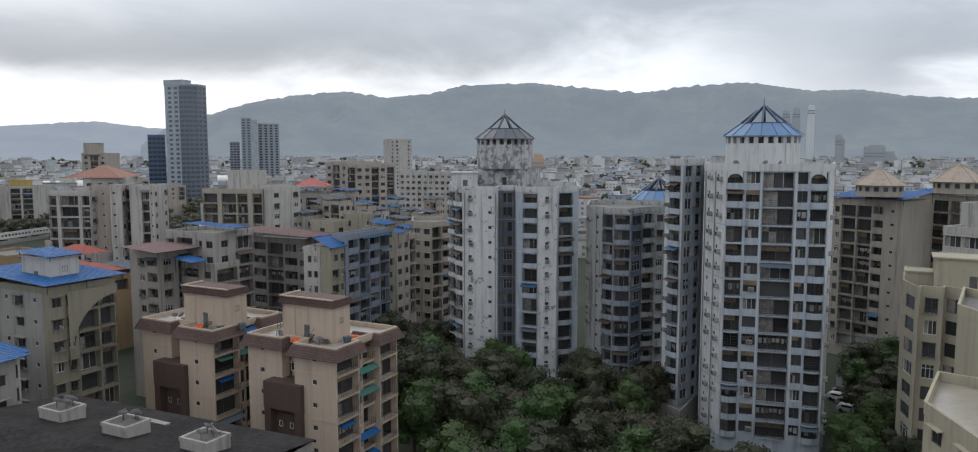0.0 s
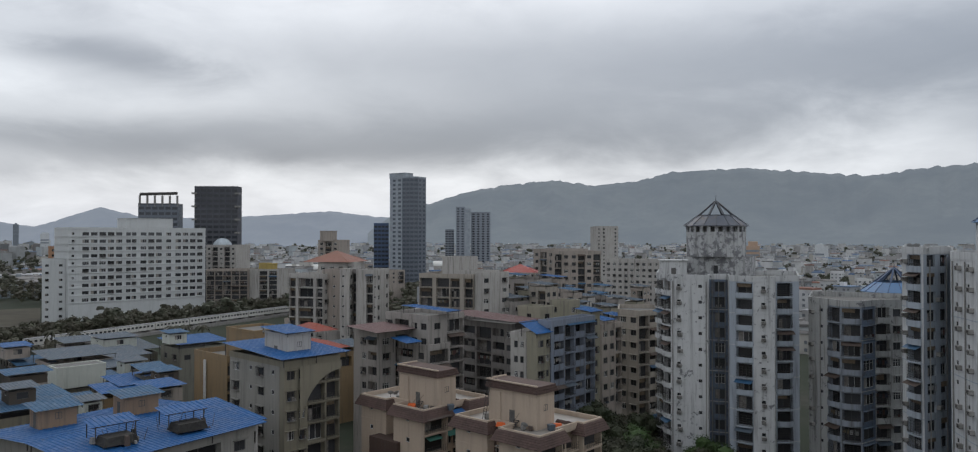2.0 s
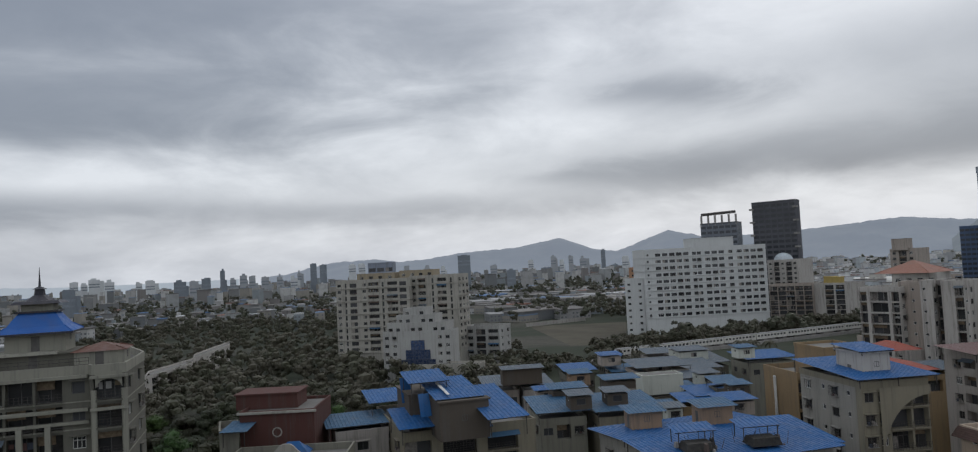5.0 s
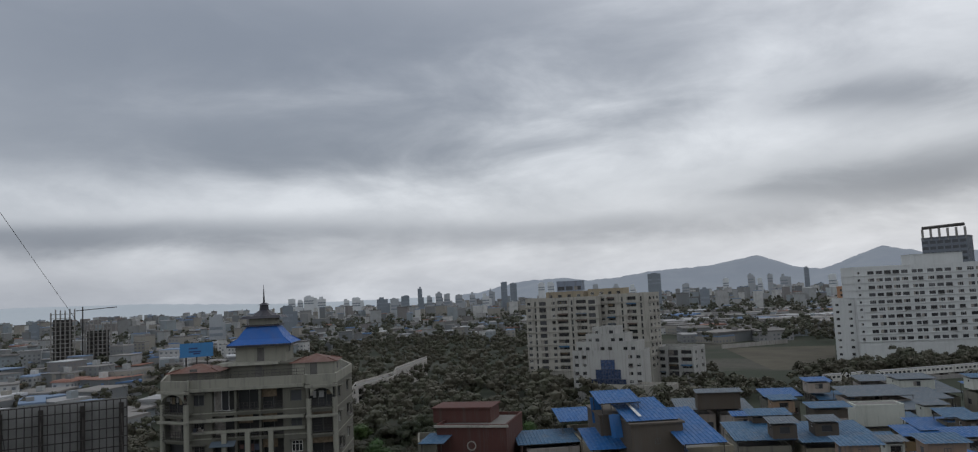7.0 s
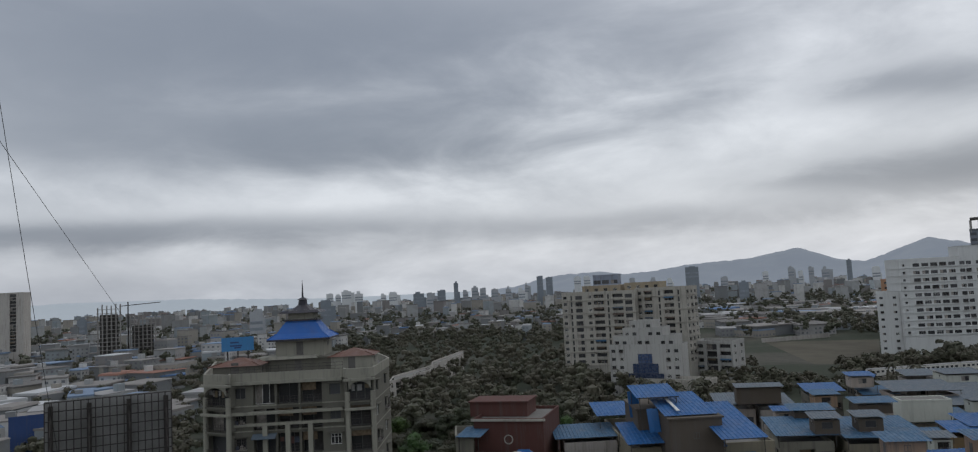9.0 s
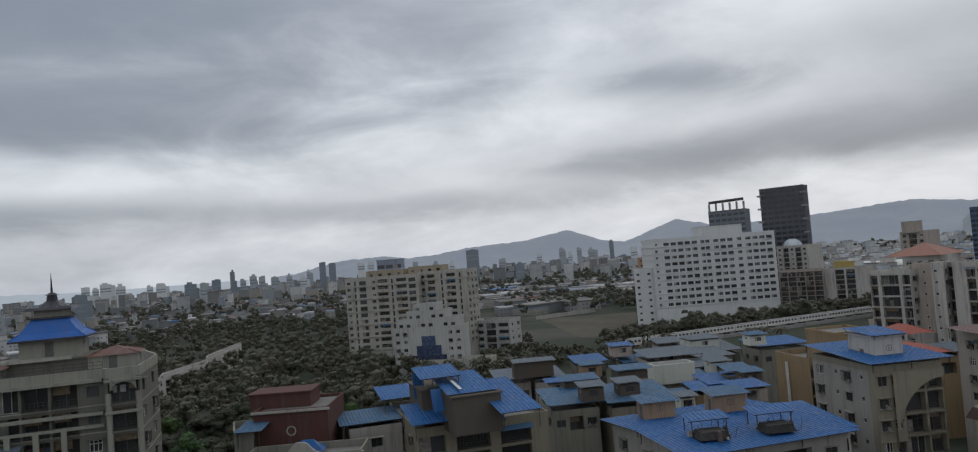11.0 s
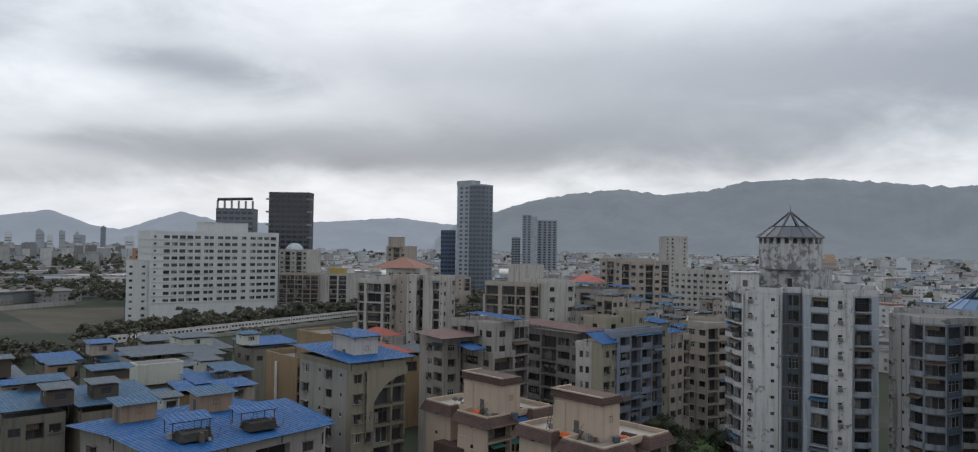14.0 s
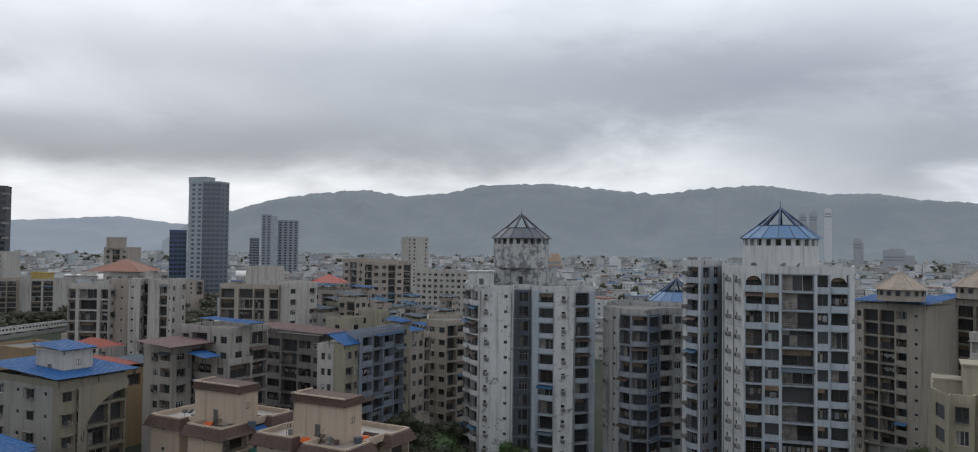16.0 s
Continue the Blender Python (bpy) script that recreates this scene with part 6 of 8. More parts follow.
for zc_, out_ in ((37.0, 0.55), (33.4, 0.7), (32.0, 0.35)):
    k = Shape(PG_L)
    k.box(-(q_ - p_).length / 2 + 0.1, -out_, 0, (q_ - p_).length / 2 - 0.1, -0.02, 0.35)
    k.make("cornice", pgb, "", pose(o_.x, o_.y, zc_, 0, 0, pa))
for f_ in (0.3, 0.5, 0.7):
    c_ = p_ + (q_ - p_) * f_ - Vector(pgb.location[:2])
    k = Shape(PG_L)
    k.box(-0.28, -0.5, 0, 0.28, -0.01, 32.0)
    k.make("pilaster", pgb, "", pose(c_.x, c_.y, 0, 0, 0, pa))

# ---- brick block ----
bk = slab((-116.5, 32.8), (-110.3, 42.0), 12)
bkb = tower("brick_block", bk, 9, 2.9, [None], BRICK, "red brick block with pale concrete trim", stilt=0.6, seed=57, parapet=0.5)
br = Vector((-120.8, 39.2))
roof_room(bkb, br.x, br.y, 9.5, 6, 2.2, 26.75, BRICK, math.degrees(math.atan2(bk[1][1] - bk[0][1], bk[1][0] - bk[0][0])), door=False)
ba = math.degrees(math.atan2(bk[1][1] - bk[0][1], bk[1][0] - bk[0][0]))
s = Shape(STONE_L)
q = (Vector(bk[0]) + Vector(bk[1])) / 2 - Vector(bkb.location[:2]) + dirv(ba - 90, 0.12)
s.ring(0.75, 0, 0.55, 0, 20)
s.make("round_window_trim", bkb, "", pose(q.x, q.y, 24.0, 90, 0, ba))
s = Shape(STONE_L)
s.box(-5.9, -0.2, 26.75, 5.9, 0.15, 27.1)
s.make("coping", bkb, "", pose(q.x, q.y, 0, 0, 0, ba))
blk2 = tower("annexe", slab((-114.3, 29.2), (-113.6, 31.8), 8), 8, 2.85, [["p"]], STONE, "cream annexe beside a brick block", stilt=1.5, seed=58)
shed_roof((-113.4, 28.9), 4, 6, ba - 90, 25.2, 0.5, BLUE_OLD, "small blue lean-to roof")

# cream block with a curved gable before the brick one
ca_, cb2 = Vector((-106.4, 27.9)), Vector((-97.6, 41.5))
cu_ = (cb2 - ca_).normalized()
cang = math.degrees(math.atan2(cu_.y, cu_.x))
cgb = tower("apartment_block", slab(tuple(ca_), tuple(cb2), 7), 7, 2.9, [[("w", .8), ("p", .3), ("o", 1.2), ("p", .3), ("o", 1.2), ("w", .8)]], STONE, "cream block with a curved gable and parapet", stilt=1.60, parapet=1.0, seed=320, shade=False, lo=3)
gq = Vector((-102.2, 34.8)) - Vector(cgb.location[:2])
k = Shape(STONE_L)
for j in range(14):
    x0, x1 = -3.4 + 6.8 * j / 14, -3.4 + 6.8 * (j + 1) / 14
    z0, z1 = (1.7 / (1 + (x / 1.5) ** 4) for x in (x0, x1))
    for y in (-0.2, 0.15):
        k.quad((x0, y, 0), (x1, y, 0), (x1, y, z1), (x0, y, z0))
    k.quad((x0, -0.2, z0), (x1, -0.2, z1), (x1, 0.15, z1), (x0, 0.15, z0))
k.make("curved_gable", cgb, "", pose(gq.x, gq.y, 22.80, 0, 0, cang))
k = Shape(CONC)
k.box(-8.5, -0.35, 0.0, 8.5, 0.25, 0.2)
k.make("cornice", cgb, "", pose(gq.x, gq.y, 22.55, 0, 0, cang))
hip_roof("awning_roof", *(Vector((-102.2, 34.8)) + Vector((-cu_.y, cu_.x)) * 4.2), 4.6, 3.0, 22.30, 1.6, cang, BLUE, "small bright blue hipped awning behind a gable")
# white boxes added to stand in for a small bright reflective spot
for w_ in ((-307.6, 108.1), (-306.4, 111.5)):
    ob = thing("shed", *w_, 0, "small white sheeted shed in a clearing", "shed", "white sheds in the woods", "", 60)
    k = Shape(HOSP)
    k.box(-1.9, -1.6, 0, 1.9, 1.6, 2.4)
    k.make("body", ob)
    k = Shape(HOSP)
    k.box(-2.2, -1.9, 2.4, 2.2, 1.9, 2.9, 0, None, 0.5)
    k.make("roof", ob)

# ---- the blue-roofed house group ----
UE = -17.0
EC = Vector((-98.0, 50.3))
eb = tower("apartment_block", corner(tuple(EC), 24, 20, UE), 7, 3.0, [["w", "w", "w"], [("o", 1), ("p", .25), ("o", 1.3), ("p", .25), ("o", 1.2), ("p", .6)]], YELLOW, "yellow apartment block roofed with blue sheet levels", stilt=2.0, seed=59, lo=4)
shed_roof((-95.8, 48.6), 6.8, 10.0, UE, 25.0, 1.3, BLUE, "bright blue lower sheet roof")
shed_roof((-113.4, 52.4), 8.0, 9.5, UE, 26.0, 0.8, BLUE, "bright blue sheet roof over a rear terrace", drop=3)
shed_roof((-92.0, 52.4), 7.2, 12.6, UE, 29.0, 1.3, BLUE, "bright blue upper sheet roof with a pale joint", drop=3)
shed_roof((-98.3, 51.7), 6.2, 7.2, UE, 30.7, 0.9, BLUE, "bright blue top sheet roof", drop=3)
shed_roof((-84.6, 56.0), 6.0, 16, UE, 26.8, 2.2, BLUE, "long bright blue sheet roof", drop=2.5)
shed_roof((-92.7, 53.1), 8.0, 2.6, UE, 24.4, 0.6, BLUE, "narrow blue awning roof", drop=1)
for cxy, la, lb, z0, z1 in (((-90.7, 52.4), 9, 7, 23.4, 28.6), ((-100.0, 52.7), 10, 5, 23.4, 28.6)):
    q = Vector(cxy) + dirv(UE + 180, la / 2 + 0.5) + dirv(UE + 90, lb / 2)
    roof_room(eb, q.x, q.y, la, lb, z1 - z0, z0, paint("damp_brown_wall", (0.085, 0.07, 0.056), 0.6), UE)
for c_, w_, d_, z_, rise_ in (((-95.6, 52.0), 1.6, 1.5, 26.3, 3.0), ((-104.2, 53.6), 1.6, 1.6, 27.0, 3.6), ((-92.6, 58.8), 1.4, 1.6, 26.2, 2.9)):
    shed_roof(c_, w_, d_, UE, z_, rise_, BLUE, "steep blue sheet between two roof levels", posts=False)
stp = thing("roof_flashing", *(-95.5, 55.6), 29.6, "pale flashing strip on a blue roof", "flashing", "", "", UE)
s = Shape(FRAME_W)
s.box(-3.6, -0.22, 0.0, 3.6, 0.22, 0.06)
s.make("strip", stp, m=pose(0, 0, 0.25, 0, 5.5, 0))
# low annexe in front of the brick block
an = tower("annexe", corner((-110.7, 45.5), 8, 8, UE), 7, 3.0, [["p"], ["w"]], GREYW, "grey annexe under a pale blue sheet", stilt=1, seed=60)
shed_roof((-111.3, 44.2), 10, 9, UE, 23.6, 0.6, BLUE_OLD, "pale blue corrugated roof beside the brick block")

# ---- the large ribbed blue roof ----
UF = -18.0
FC = Vector((-60.8, 64.6))
fb = tower("apartment_block", corner(tuple(FC + dirv(UF + 180, 1.2) + dirv(UF + 90, 1.2)), 21.0, 21.2, UF), 7, 3.0, [["w", "w", "w"], [("w", 1), ("o", 1.4), ("o", 1.4), ("w", 1)]], DULLWHITE, "off-white apartment block under a great blue roof", stilt=1.2, seed=61, lo=4)
shed_roof(tuple(FC), 23.6, 12.5, UF, 23.2, 0.7, BLUE, "great ribbed blue sheet roof, wet with rain", drop=1)
shed_roof(tuple(FC + dirv(UF + 180, 12.55)), 23.6, 11.5, UF, 23.9, -0.6, BLUE, "great ribbed blue sheet roof, faded behind its ridge", drop=1)
MOUND = plain("black_roof_tank_cover", (0.035, 0.033, 0.03), 0.8, 0, 0.5, 2.0)


def roof_mound(x, y, z, label):
    ob = thing("roof_tank", x, y, z, label, "roof tank", "dark roof tanks", "", U)
    s = Shape(MOUND)
    s.box(-1.5, -1.9, 0, 1.5, 1.9, 0.9, 0, None, 0.35)
    s.make("tank", ob)
    r = random.Random(int(x * 10))
    for j in range(9):
        k = Shape(r.choice((MOUND, RUSTY, CONC, IRON)))
        a_, b_, c_ = r.uniform(-2.2, 2.0), r.uniform(-2.6, 2.4), r.uniform(0.15, 0.5)
        k.box(a_, b_, 0, a_ + c_ * 1.4, b_ + c_, c_ * r.uniform(0.8, 2.4), 0, None, c_ * 0.15)
        k.make("scrap_piece", ob)
    for j in range(7):
        k = Shape(IRON)
        a_, b_ = r.uniform(-2.4, 2.4), r.uniform(-2.8, 2.8)
        k.tube((a_, b_, 0), (a_ + r.uniform(-.5, .5), b_ + r.uniform(-.5, .5), r.uniform(1.2, 2.3)), 0.03, 4)
        k.make("rod", ob)


for a, b in (((-63.7, 72.2), (-60.5, 66.6)), ((-59.9, 79.6), (-56.5, 74.3))):
    roof_mound(a[0], a[1], 23.7, "low dark roof tank heaped with scrap")
    q = Vector(a) + dirv(U, 1.5) + dirv(V_, -2.5)
    shed_roof(tuple(q + dirv(U + 180, 1.8)), 5.4, 3.4, U, 25.7, 0.4, BLUE, "small blue canopy over a roof tank", drop=1.7)
PINK = paint("salmon_wall", (0.29, 0.20, 0.135), 0.5)
for c, la, lb, h in (((-77.0, 74.6), 3.6, 4.2, 2.4), ((-71.5, 82.4), 3.6, 4.4, 2.7)):
    q = Vector(c) + dirv(U + 180, la / 2) + dirv(V_, lb / 2)
    roof_room(fb, q.x, q.y, la, lb, h, 23.4, PINK, U, rim=False)
    shed_roof(tuple(Vector(c) + dirv(U, .7) + dirv(V_, -.7)), lb + 1.4, la + 1.4, U, 23.55 + h, 0.35, BLUE_OLD, "small pale blue roof on a salmon room", posts=False)

# ---- rows of low houses under sheet roofs ----
WALLS = [YELLOW, STONE, TANW, GREYW, PG_D, OCHRE]
LOW = [  # nearest corner, depth, width, roof height, sheet
    ((-101.7, 90.0), 15, 13, 20.5, BLUE_OLD), ((-108.7, 82.2), 14, 10, 20.5, BLUE_OLD), ((-146.3, 96.1), 13, 9, 19.5, GREY_SHEET), ((-141.1, 102.7), 12, 8, 19.5, GREY_SHEET),
    ((-153.0, 125.3), 10, 9, 19, BLUE), ((-141.9, 131.5), 9, 8, 19, BLUE_OLD), ((-118.7, 120.4), 8, 12, 18, BLUE_OLD), ((-104.4, 118.9), 9, 9, 19, BLUE),
    ((-131.7, 129.9), 12, 14, 21, GREY_SHEET), ((-121.8, 133.9), 9, 9, 19, GREY_SHEET), ((-103.1, 123.4), 6, 6, 21, BLUE_OLD), ((-104.1, 114.3), 7, 9, 18.5, BLUE),
    ((-133.0, 148.7), 14, 10, 18.5, GREY_SHEET), ((-124.9, 162.1), 12, 14, 20, BLUE), ((-150.6, 168.4), 10, 10, 18, GREY_SHEET), ((-165.9, 168.4), 9, 9, 18, GREY_SHEET),
    ((-151.4, 136.6), 6, 6, 21.5, BLUE), ((-89.5, 168.8), 9, 16, 19, GREY_SHEET), ((-98.2, 99.5), 5, 6, 20, BLUE_OLD), ((-141.2, 159.2), 12, 12, 18, GREY_SHEET)]
for i, (c, la, lb, z, sh) in enumerate(LOW):
    wm = WALLS[i % 6]
    zb = z - 2.0
    b = tower("low_house", corner(tuple(Vector(c) + dirv(U + 180, .8) + dirv(V_, .8)), la - 1.6, lb - 1.6), 5, 3.0, [["w", "w"], ["w", "o", "w"]], wm, ("yellow", "greenish cream", "tan", "grey", "damp grey", "ochre")[i % 6] + " low house with a sheet-roofed terrace", "house", stilt=round(zb - 15, 2), parapet=0.9, seed=200 + i, shade=False, group="low houses under sheet roofs", lo=4)
    shed_roof(c, lb, la, U, z, 0.8, sh, {"blue_roofing_sheet": "blue", "faded_blue_roofing_sheet": "faded blue", "grey_roofing_sheet": "grey"}[sh.name] + " sheet roof over a low house terrace", drop=2.0)
for c, la, lb, z, sh in (((-116.8, 106.8), 4, 6, 22.6, BLUE_OLD), ((-116.8, 92.7), 4, 6, 22.6, BLUE_OLD)):
    q = Vector(c)
    hs = tower("roof_hut", corner(tuple(q), la, lb), 1, z - 21.0, [], paint("damp_brown_wall", (0.085, 0.07, 0.056), 0.6), "damp brown roof hut between sheet roofs", "roof hut", z0=20.6, parapet=0, seed=230)
    shed_roof(tuple(q + dirv(U, 0.9) + dirv(V_, -0.9)), lb + 1.8, la + 1.8, U, z + 0.1, 0.4, sh, "pale blue sheet roof on a roof hut", posts=False)
bh = tower("roof_hut", corner((-142.4, 98.8), 4, 9), 1, 3.4, [["p"]], paint("damp_brown_wall", (0.085, 0.07, 0.056), 0.6), "long brown roof hut with a pale roof", "roof hut", z0=19.9, parapet=0, seed=231)
shed_roof(tuple(Vector((-141.9, 98.2))), 10, 5, U, 23.5, 0.3, GREY_SHEET, "pale sheet roof on a long brown hut", posts=False)
wh = tower("roof_hut", corner((-119.0, 119.2), 5, 9), 1, 4.0, [["p"]], paint("pale_mint_wall", (0.50, 0.52, 0.47), 0.3), "pale mint roof hut with a grey roof", "roof hut", z0=17.5, parapet=0.2, seed=232)

HUT_WALLS = (paint("damp_brown_wall", (0.085, 0.07, 0.056), 0.6), PINK, MATS["pale_mint_wall"], TANW)
for c, la, lb, z, sh, wl in (((-106.2, 88.1), 3.9, 3.9, 23.2, GREY_SHEET, 0), ((-103.6, 94.6), 3.8, 3.8, 23.2, GREY_SHEET, 0), ((-82.7, 80.5), 3.6, 3.6, 24.4, GREY_SHEET, 1),
        ((-87.9, 93.2), 2.5, 2.5, 22.6, GREY_SHEET, 2), ((-87.1, 106.0), 5.6, 5.6, 22.0, BLUE, 3), ((-92.4, 115.0), 3.4, 3.4, 23.0, BLUE_OLD, 0),
        ((-144.9, 131.4), 4.8, 4.8, 23.0, BLUE, 3), ((-145.9, 160.6), 8.3, 8.3, 21.0, GREY_SHEET, 2), ((-123.5, 157.3), 4.2, 4.2, 23.6, BLUE_OLD, 2),
        ((-132.8, 110.7), 4.4, 4.4, 22.0, BLUE_OLD, 1), ((-135.6, 137.6), 5.9, 5.9, 21.0, BLUE_OLD, 3), ((-126.3, 95.9), 3.2, 3.2, 21.0, BLUE, 3),
        ((-113.1, 130.4), 4.1, 4.1, 21.4, GREY_SHEET, 2)):
    tower("roof_hut", corner(c, la, lb), 1, 2.3, [["s"], ["w"]], HUT_WALLS[wl], ("damp brown", "salmon", "pale mint", "tan")[wl] + " roof hut under a sheet canopy", "roof hut", z0=round(z - 2.7, 2), parapet=0, seed=500 + int(z * 10), group="roof huts", shade=False)
    shed_roof(tuple(Vector(c) + dirv(U, 0.6) + dirv(V_, -0.6)), lb + 1.2, la + 1.2, U, z, 0.35, sh, {"blue_roofing_sheet": "blue", "faded_blue_roofing_sheet": "faded blue", "grey_roofing_sheet": "grey"}[sh.name] + " canopy sheet on a roof hut", posts=False)


# ---- ground, hills, far city ----
def polar(az, d):
    a = radians(az)
    return -math.sin(a) * d, math.cos(a) * d


gm, gt_, gb_, gpos = base_mat("wet_scrubby_ground", 0.95)
g1_ = noise_of(gt_, gpos, 0.012, 6.0, 0.62, 0.5)
g2_ = noise_of(gt_, gpos, 0.15, 5.0, 0.65)
gc_ = blend(gt_, ramp(gt_, g1_, 0.45, 0.66), (0.028, 0.036, 0.022), (0.07, 0.066, 0.054))
gc_ = blend(gt_, ramp(gt_, g2_, 0.45, 0.7, 0.0, 0.6), gc_, (0.03, 0.034, 0.025))
gt_.links.new(gc_, gb_.inputs["Base Color"])
bump(gt_, gb_, g2_, 0.4, 0.4)
ground = Shape(gm)
N_ = 24
for i in range(N_):
    for j in range(N_):
        x0, x1, y0, y1 = (-4900 + 9800 * k / N_ for k in (i, i + 1, j, j + 1))
        ground.quad((x0, y0, 0), (x1, y0, 0), (x1, y1, 0), (x0, y1, 0))
tagged(ground.make("ground"), "dark wet ground with scrub and tracks", "ground", kind="structure")


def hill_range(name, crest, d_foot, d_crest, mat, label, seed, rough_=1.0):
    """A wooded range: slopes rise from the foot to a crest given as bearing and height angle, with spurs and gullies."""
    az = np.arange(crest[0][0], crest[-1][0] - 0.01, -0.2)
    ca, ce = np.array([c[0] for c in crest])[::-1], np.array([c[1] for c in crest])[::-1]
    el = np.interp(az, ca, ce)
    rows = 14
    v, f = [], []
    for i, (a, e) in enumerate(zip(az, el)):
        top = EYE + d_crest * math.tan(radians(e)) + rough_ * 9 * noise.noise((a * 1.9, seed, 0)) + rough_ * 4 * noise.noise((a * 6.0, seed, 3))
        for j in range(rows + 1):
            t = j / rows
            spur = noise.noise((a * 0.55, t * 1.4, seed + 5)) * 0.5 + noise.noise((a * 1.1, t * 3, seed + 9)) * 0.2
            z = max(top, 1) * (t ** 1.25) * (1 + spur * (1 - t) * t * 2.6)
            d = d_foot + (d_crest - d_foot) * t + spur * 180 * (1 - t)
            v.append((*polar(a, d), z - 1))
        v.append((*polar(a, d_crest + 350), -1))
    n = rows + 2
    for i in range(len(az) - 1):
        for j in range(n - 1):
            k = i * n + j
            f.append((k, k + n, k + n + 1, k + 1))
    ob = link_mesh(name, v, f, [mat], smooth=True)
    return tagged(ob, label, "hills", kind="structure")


def hazed_hill_mat(name, lo, hi, air):
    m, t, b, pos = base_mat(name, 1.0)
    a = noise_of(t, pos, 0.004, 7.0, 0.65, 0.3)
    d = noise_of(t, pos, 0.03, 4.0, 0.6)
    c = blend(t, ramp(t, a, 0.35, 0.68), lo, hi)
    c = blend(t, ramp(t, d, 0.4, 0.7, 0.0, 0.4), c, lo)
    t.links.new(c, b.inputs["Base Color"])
    # haze painted in: the slopes glow faintly in the colour of the air
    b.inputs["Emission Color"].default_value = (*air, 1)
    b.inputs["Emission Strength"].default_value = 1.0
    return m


# each farther range gets paler woods and a stronger painted haze glow
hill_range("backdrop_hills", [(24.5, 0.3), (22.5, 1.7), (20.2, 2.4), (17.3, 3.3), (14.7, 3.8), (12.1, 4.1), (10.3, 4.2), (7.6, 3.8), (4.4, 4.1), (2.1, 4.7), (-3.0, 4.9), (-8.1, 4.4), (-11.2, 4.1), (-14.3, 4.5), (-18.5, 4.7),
           (-22.6, 4.0), (-25.7, 4.0), (-28.3, 3.5), (-32.3, 3.2), (-40, 2.6), (-60, 1.5)], 2750, 3700, hazed_hill_mat("hazed_near_woods", (0.045, 0.06, 0.062), (0.075, 0.09, 0.085), (0.102, 0.117, 0.143)), "long wooded hill range with haze put into its colour", 11)
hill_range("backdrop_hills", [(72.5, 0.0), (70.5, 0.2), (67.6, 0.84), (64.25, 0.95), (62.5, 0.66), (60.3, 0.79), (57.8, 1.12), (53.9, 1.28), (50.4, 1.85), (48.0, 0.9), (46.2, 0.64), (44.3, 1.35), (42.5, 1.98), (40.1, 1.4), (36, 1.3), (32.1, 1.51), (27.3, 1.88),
           (24.0, 1.5), (18, 1.0)], 3500, 4350, hazed_hill_mat("hazed_far_woods", (0.06, 0.075, 0.085), (0.085, 0.10, 0.105), (0.145, 0.165, 0.205)), "distant hills paled by painted haze", 23, 0.6)
hill_range("backdrop_hills", [(120, 0.6), (108, 0.35), (101.7, 0.58), (94.1, 0.46), (89, 0.2), (84, 0.0), (74, 0.0)], 4300, 4650, hazed_hill_mat("hazed_faint_woods", (0.10, 0.12, 0.14), (0.12, 0.14, 0.155), (0.27, 0.305, 0.345)), "faint hills on the horizon, blue with painted haze", 31, 0.4)

# far housing: uncountable blocks to the horizon
def housing_wall(name, tones):
    m, t, b, pos = base_mat(name, 0.9)
    ri = node(t, "ShaderNodeNewGeometry").outputs["Random Per Island"]
    r = node(t, "ShaderNodeValToRGB")
    t.links.new(ri, r.inputs[0])
    r.color_ramp.interpolation = "CONSTANT"
    e = r.color_ramp.elements
    e[0].position, e[0].color = 0.0, (*tones[0], 1)
    e[1].position, e[1].color = 1 / len(tones), (*tones[1], 1)
    for k, c in enumerate(tones[2:]):
        e.new((k + 2) / len(tones)).color = (*c, 1)
    st_ = noise_of(t, pos, 0.12, 4.0, 0.6)
    t.links.new(blend(t, ramp(t, st_, 0.4, 0.75, 0.0, 0.4), r.outputs[0], (0.16, 0.155, 0.15)), b.inputs["Base Color"])
    return m


# wall tones raised so that the far estates look veiled: haze in the colour
HAZED_EST = housing_wall("hazed_estate_wall", [(0.42, 0.43, 0.43), (0.52, 0.52, 0.52), (0.34, 0.35, 0.36), (0.47, 0.45, 0.41), (0.60, 0.60, 0.59), (0.36, 0.35, 0.34), (0.42, 0.46, 0.48), (0.62, 0.62, 0.62)])
DULL_EST = housing_wall("dull_estate_wall", [(0.22, 0.225, 0.225), (0.31, 0.32, 0.32), (0.17, 0.18, 0.185), (0.28, 0.265, 0.235), (0.36, 0.36, 0.355), (0.20, 0.19, 0.185), (0.24, 0.27, 0.285), (0.47, 0.47, 0.46)])
rw_, rt_, rb_, rpos_ = base_mat("distant_housing_roof", 0.8)
ri2 = node(rt_, "ShaderNodeNewGeometry").outputs["Random Per Island"]
rr2 = node(rt_, "ShaderNodeValToRGB")
rt_.links.new(ri2, rr2.inputs[0])
rr2.color_ramp.interpolation = "CONSTANT"
els = rr2.color_ramp.elements
PAL2 = [(0.0, (0.20, 0.19, 0.18)), (0.3, (0.13, 0.125, 0.12)), (0.5, (0.28, 0.28, 0.28)), (0.64, (0.16, 0.22, 0.31)), (0.76, (0.10, 0.17, 0.30)), (0.84, (0.24, 0.13, 0.10)), (0.9, (0.42, 0.43, 0.44))]
els[0].position, els[0].color = 0.0, (*PAL2[0][1], 1)
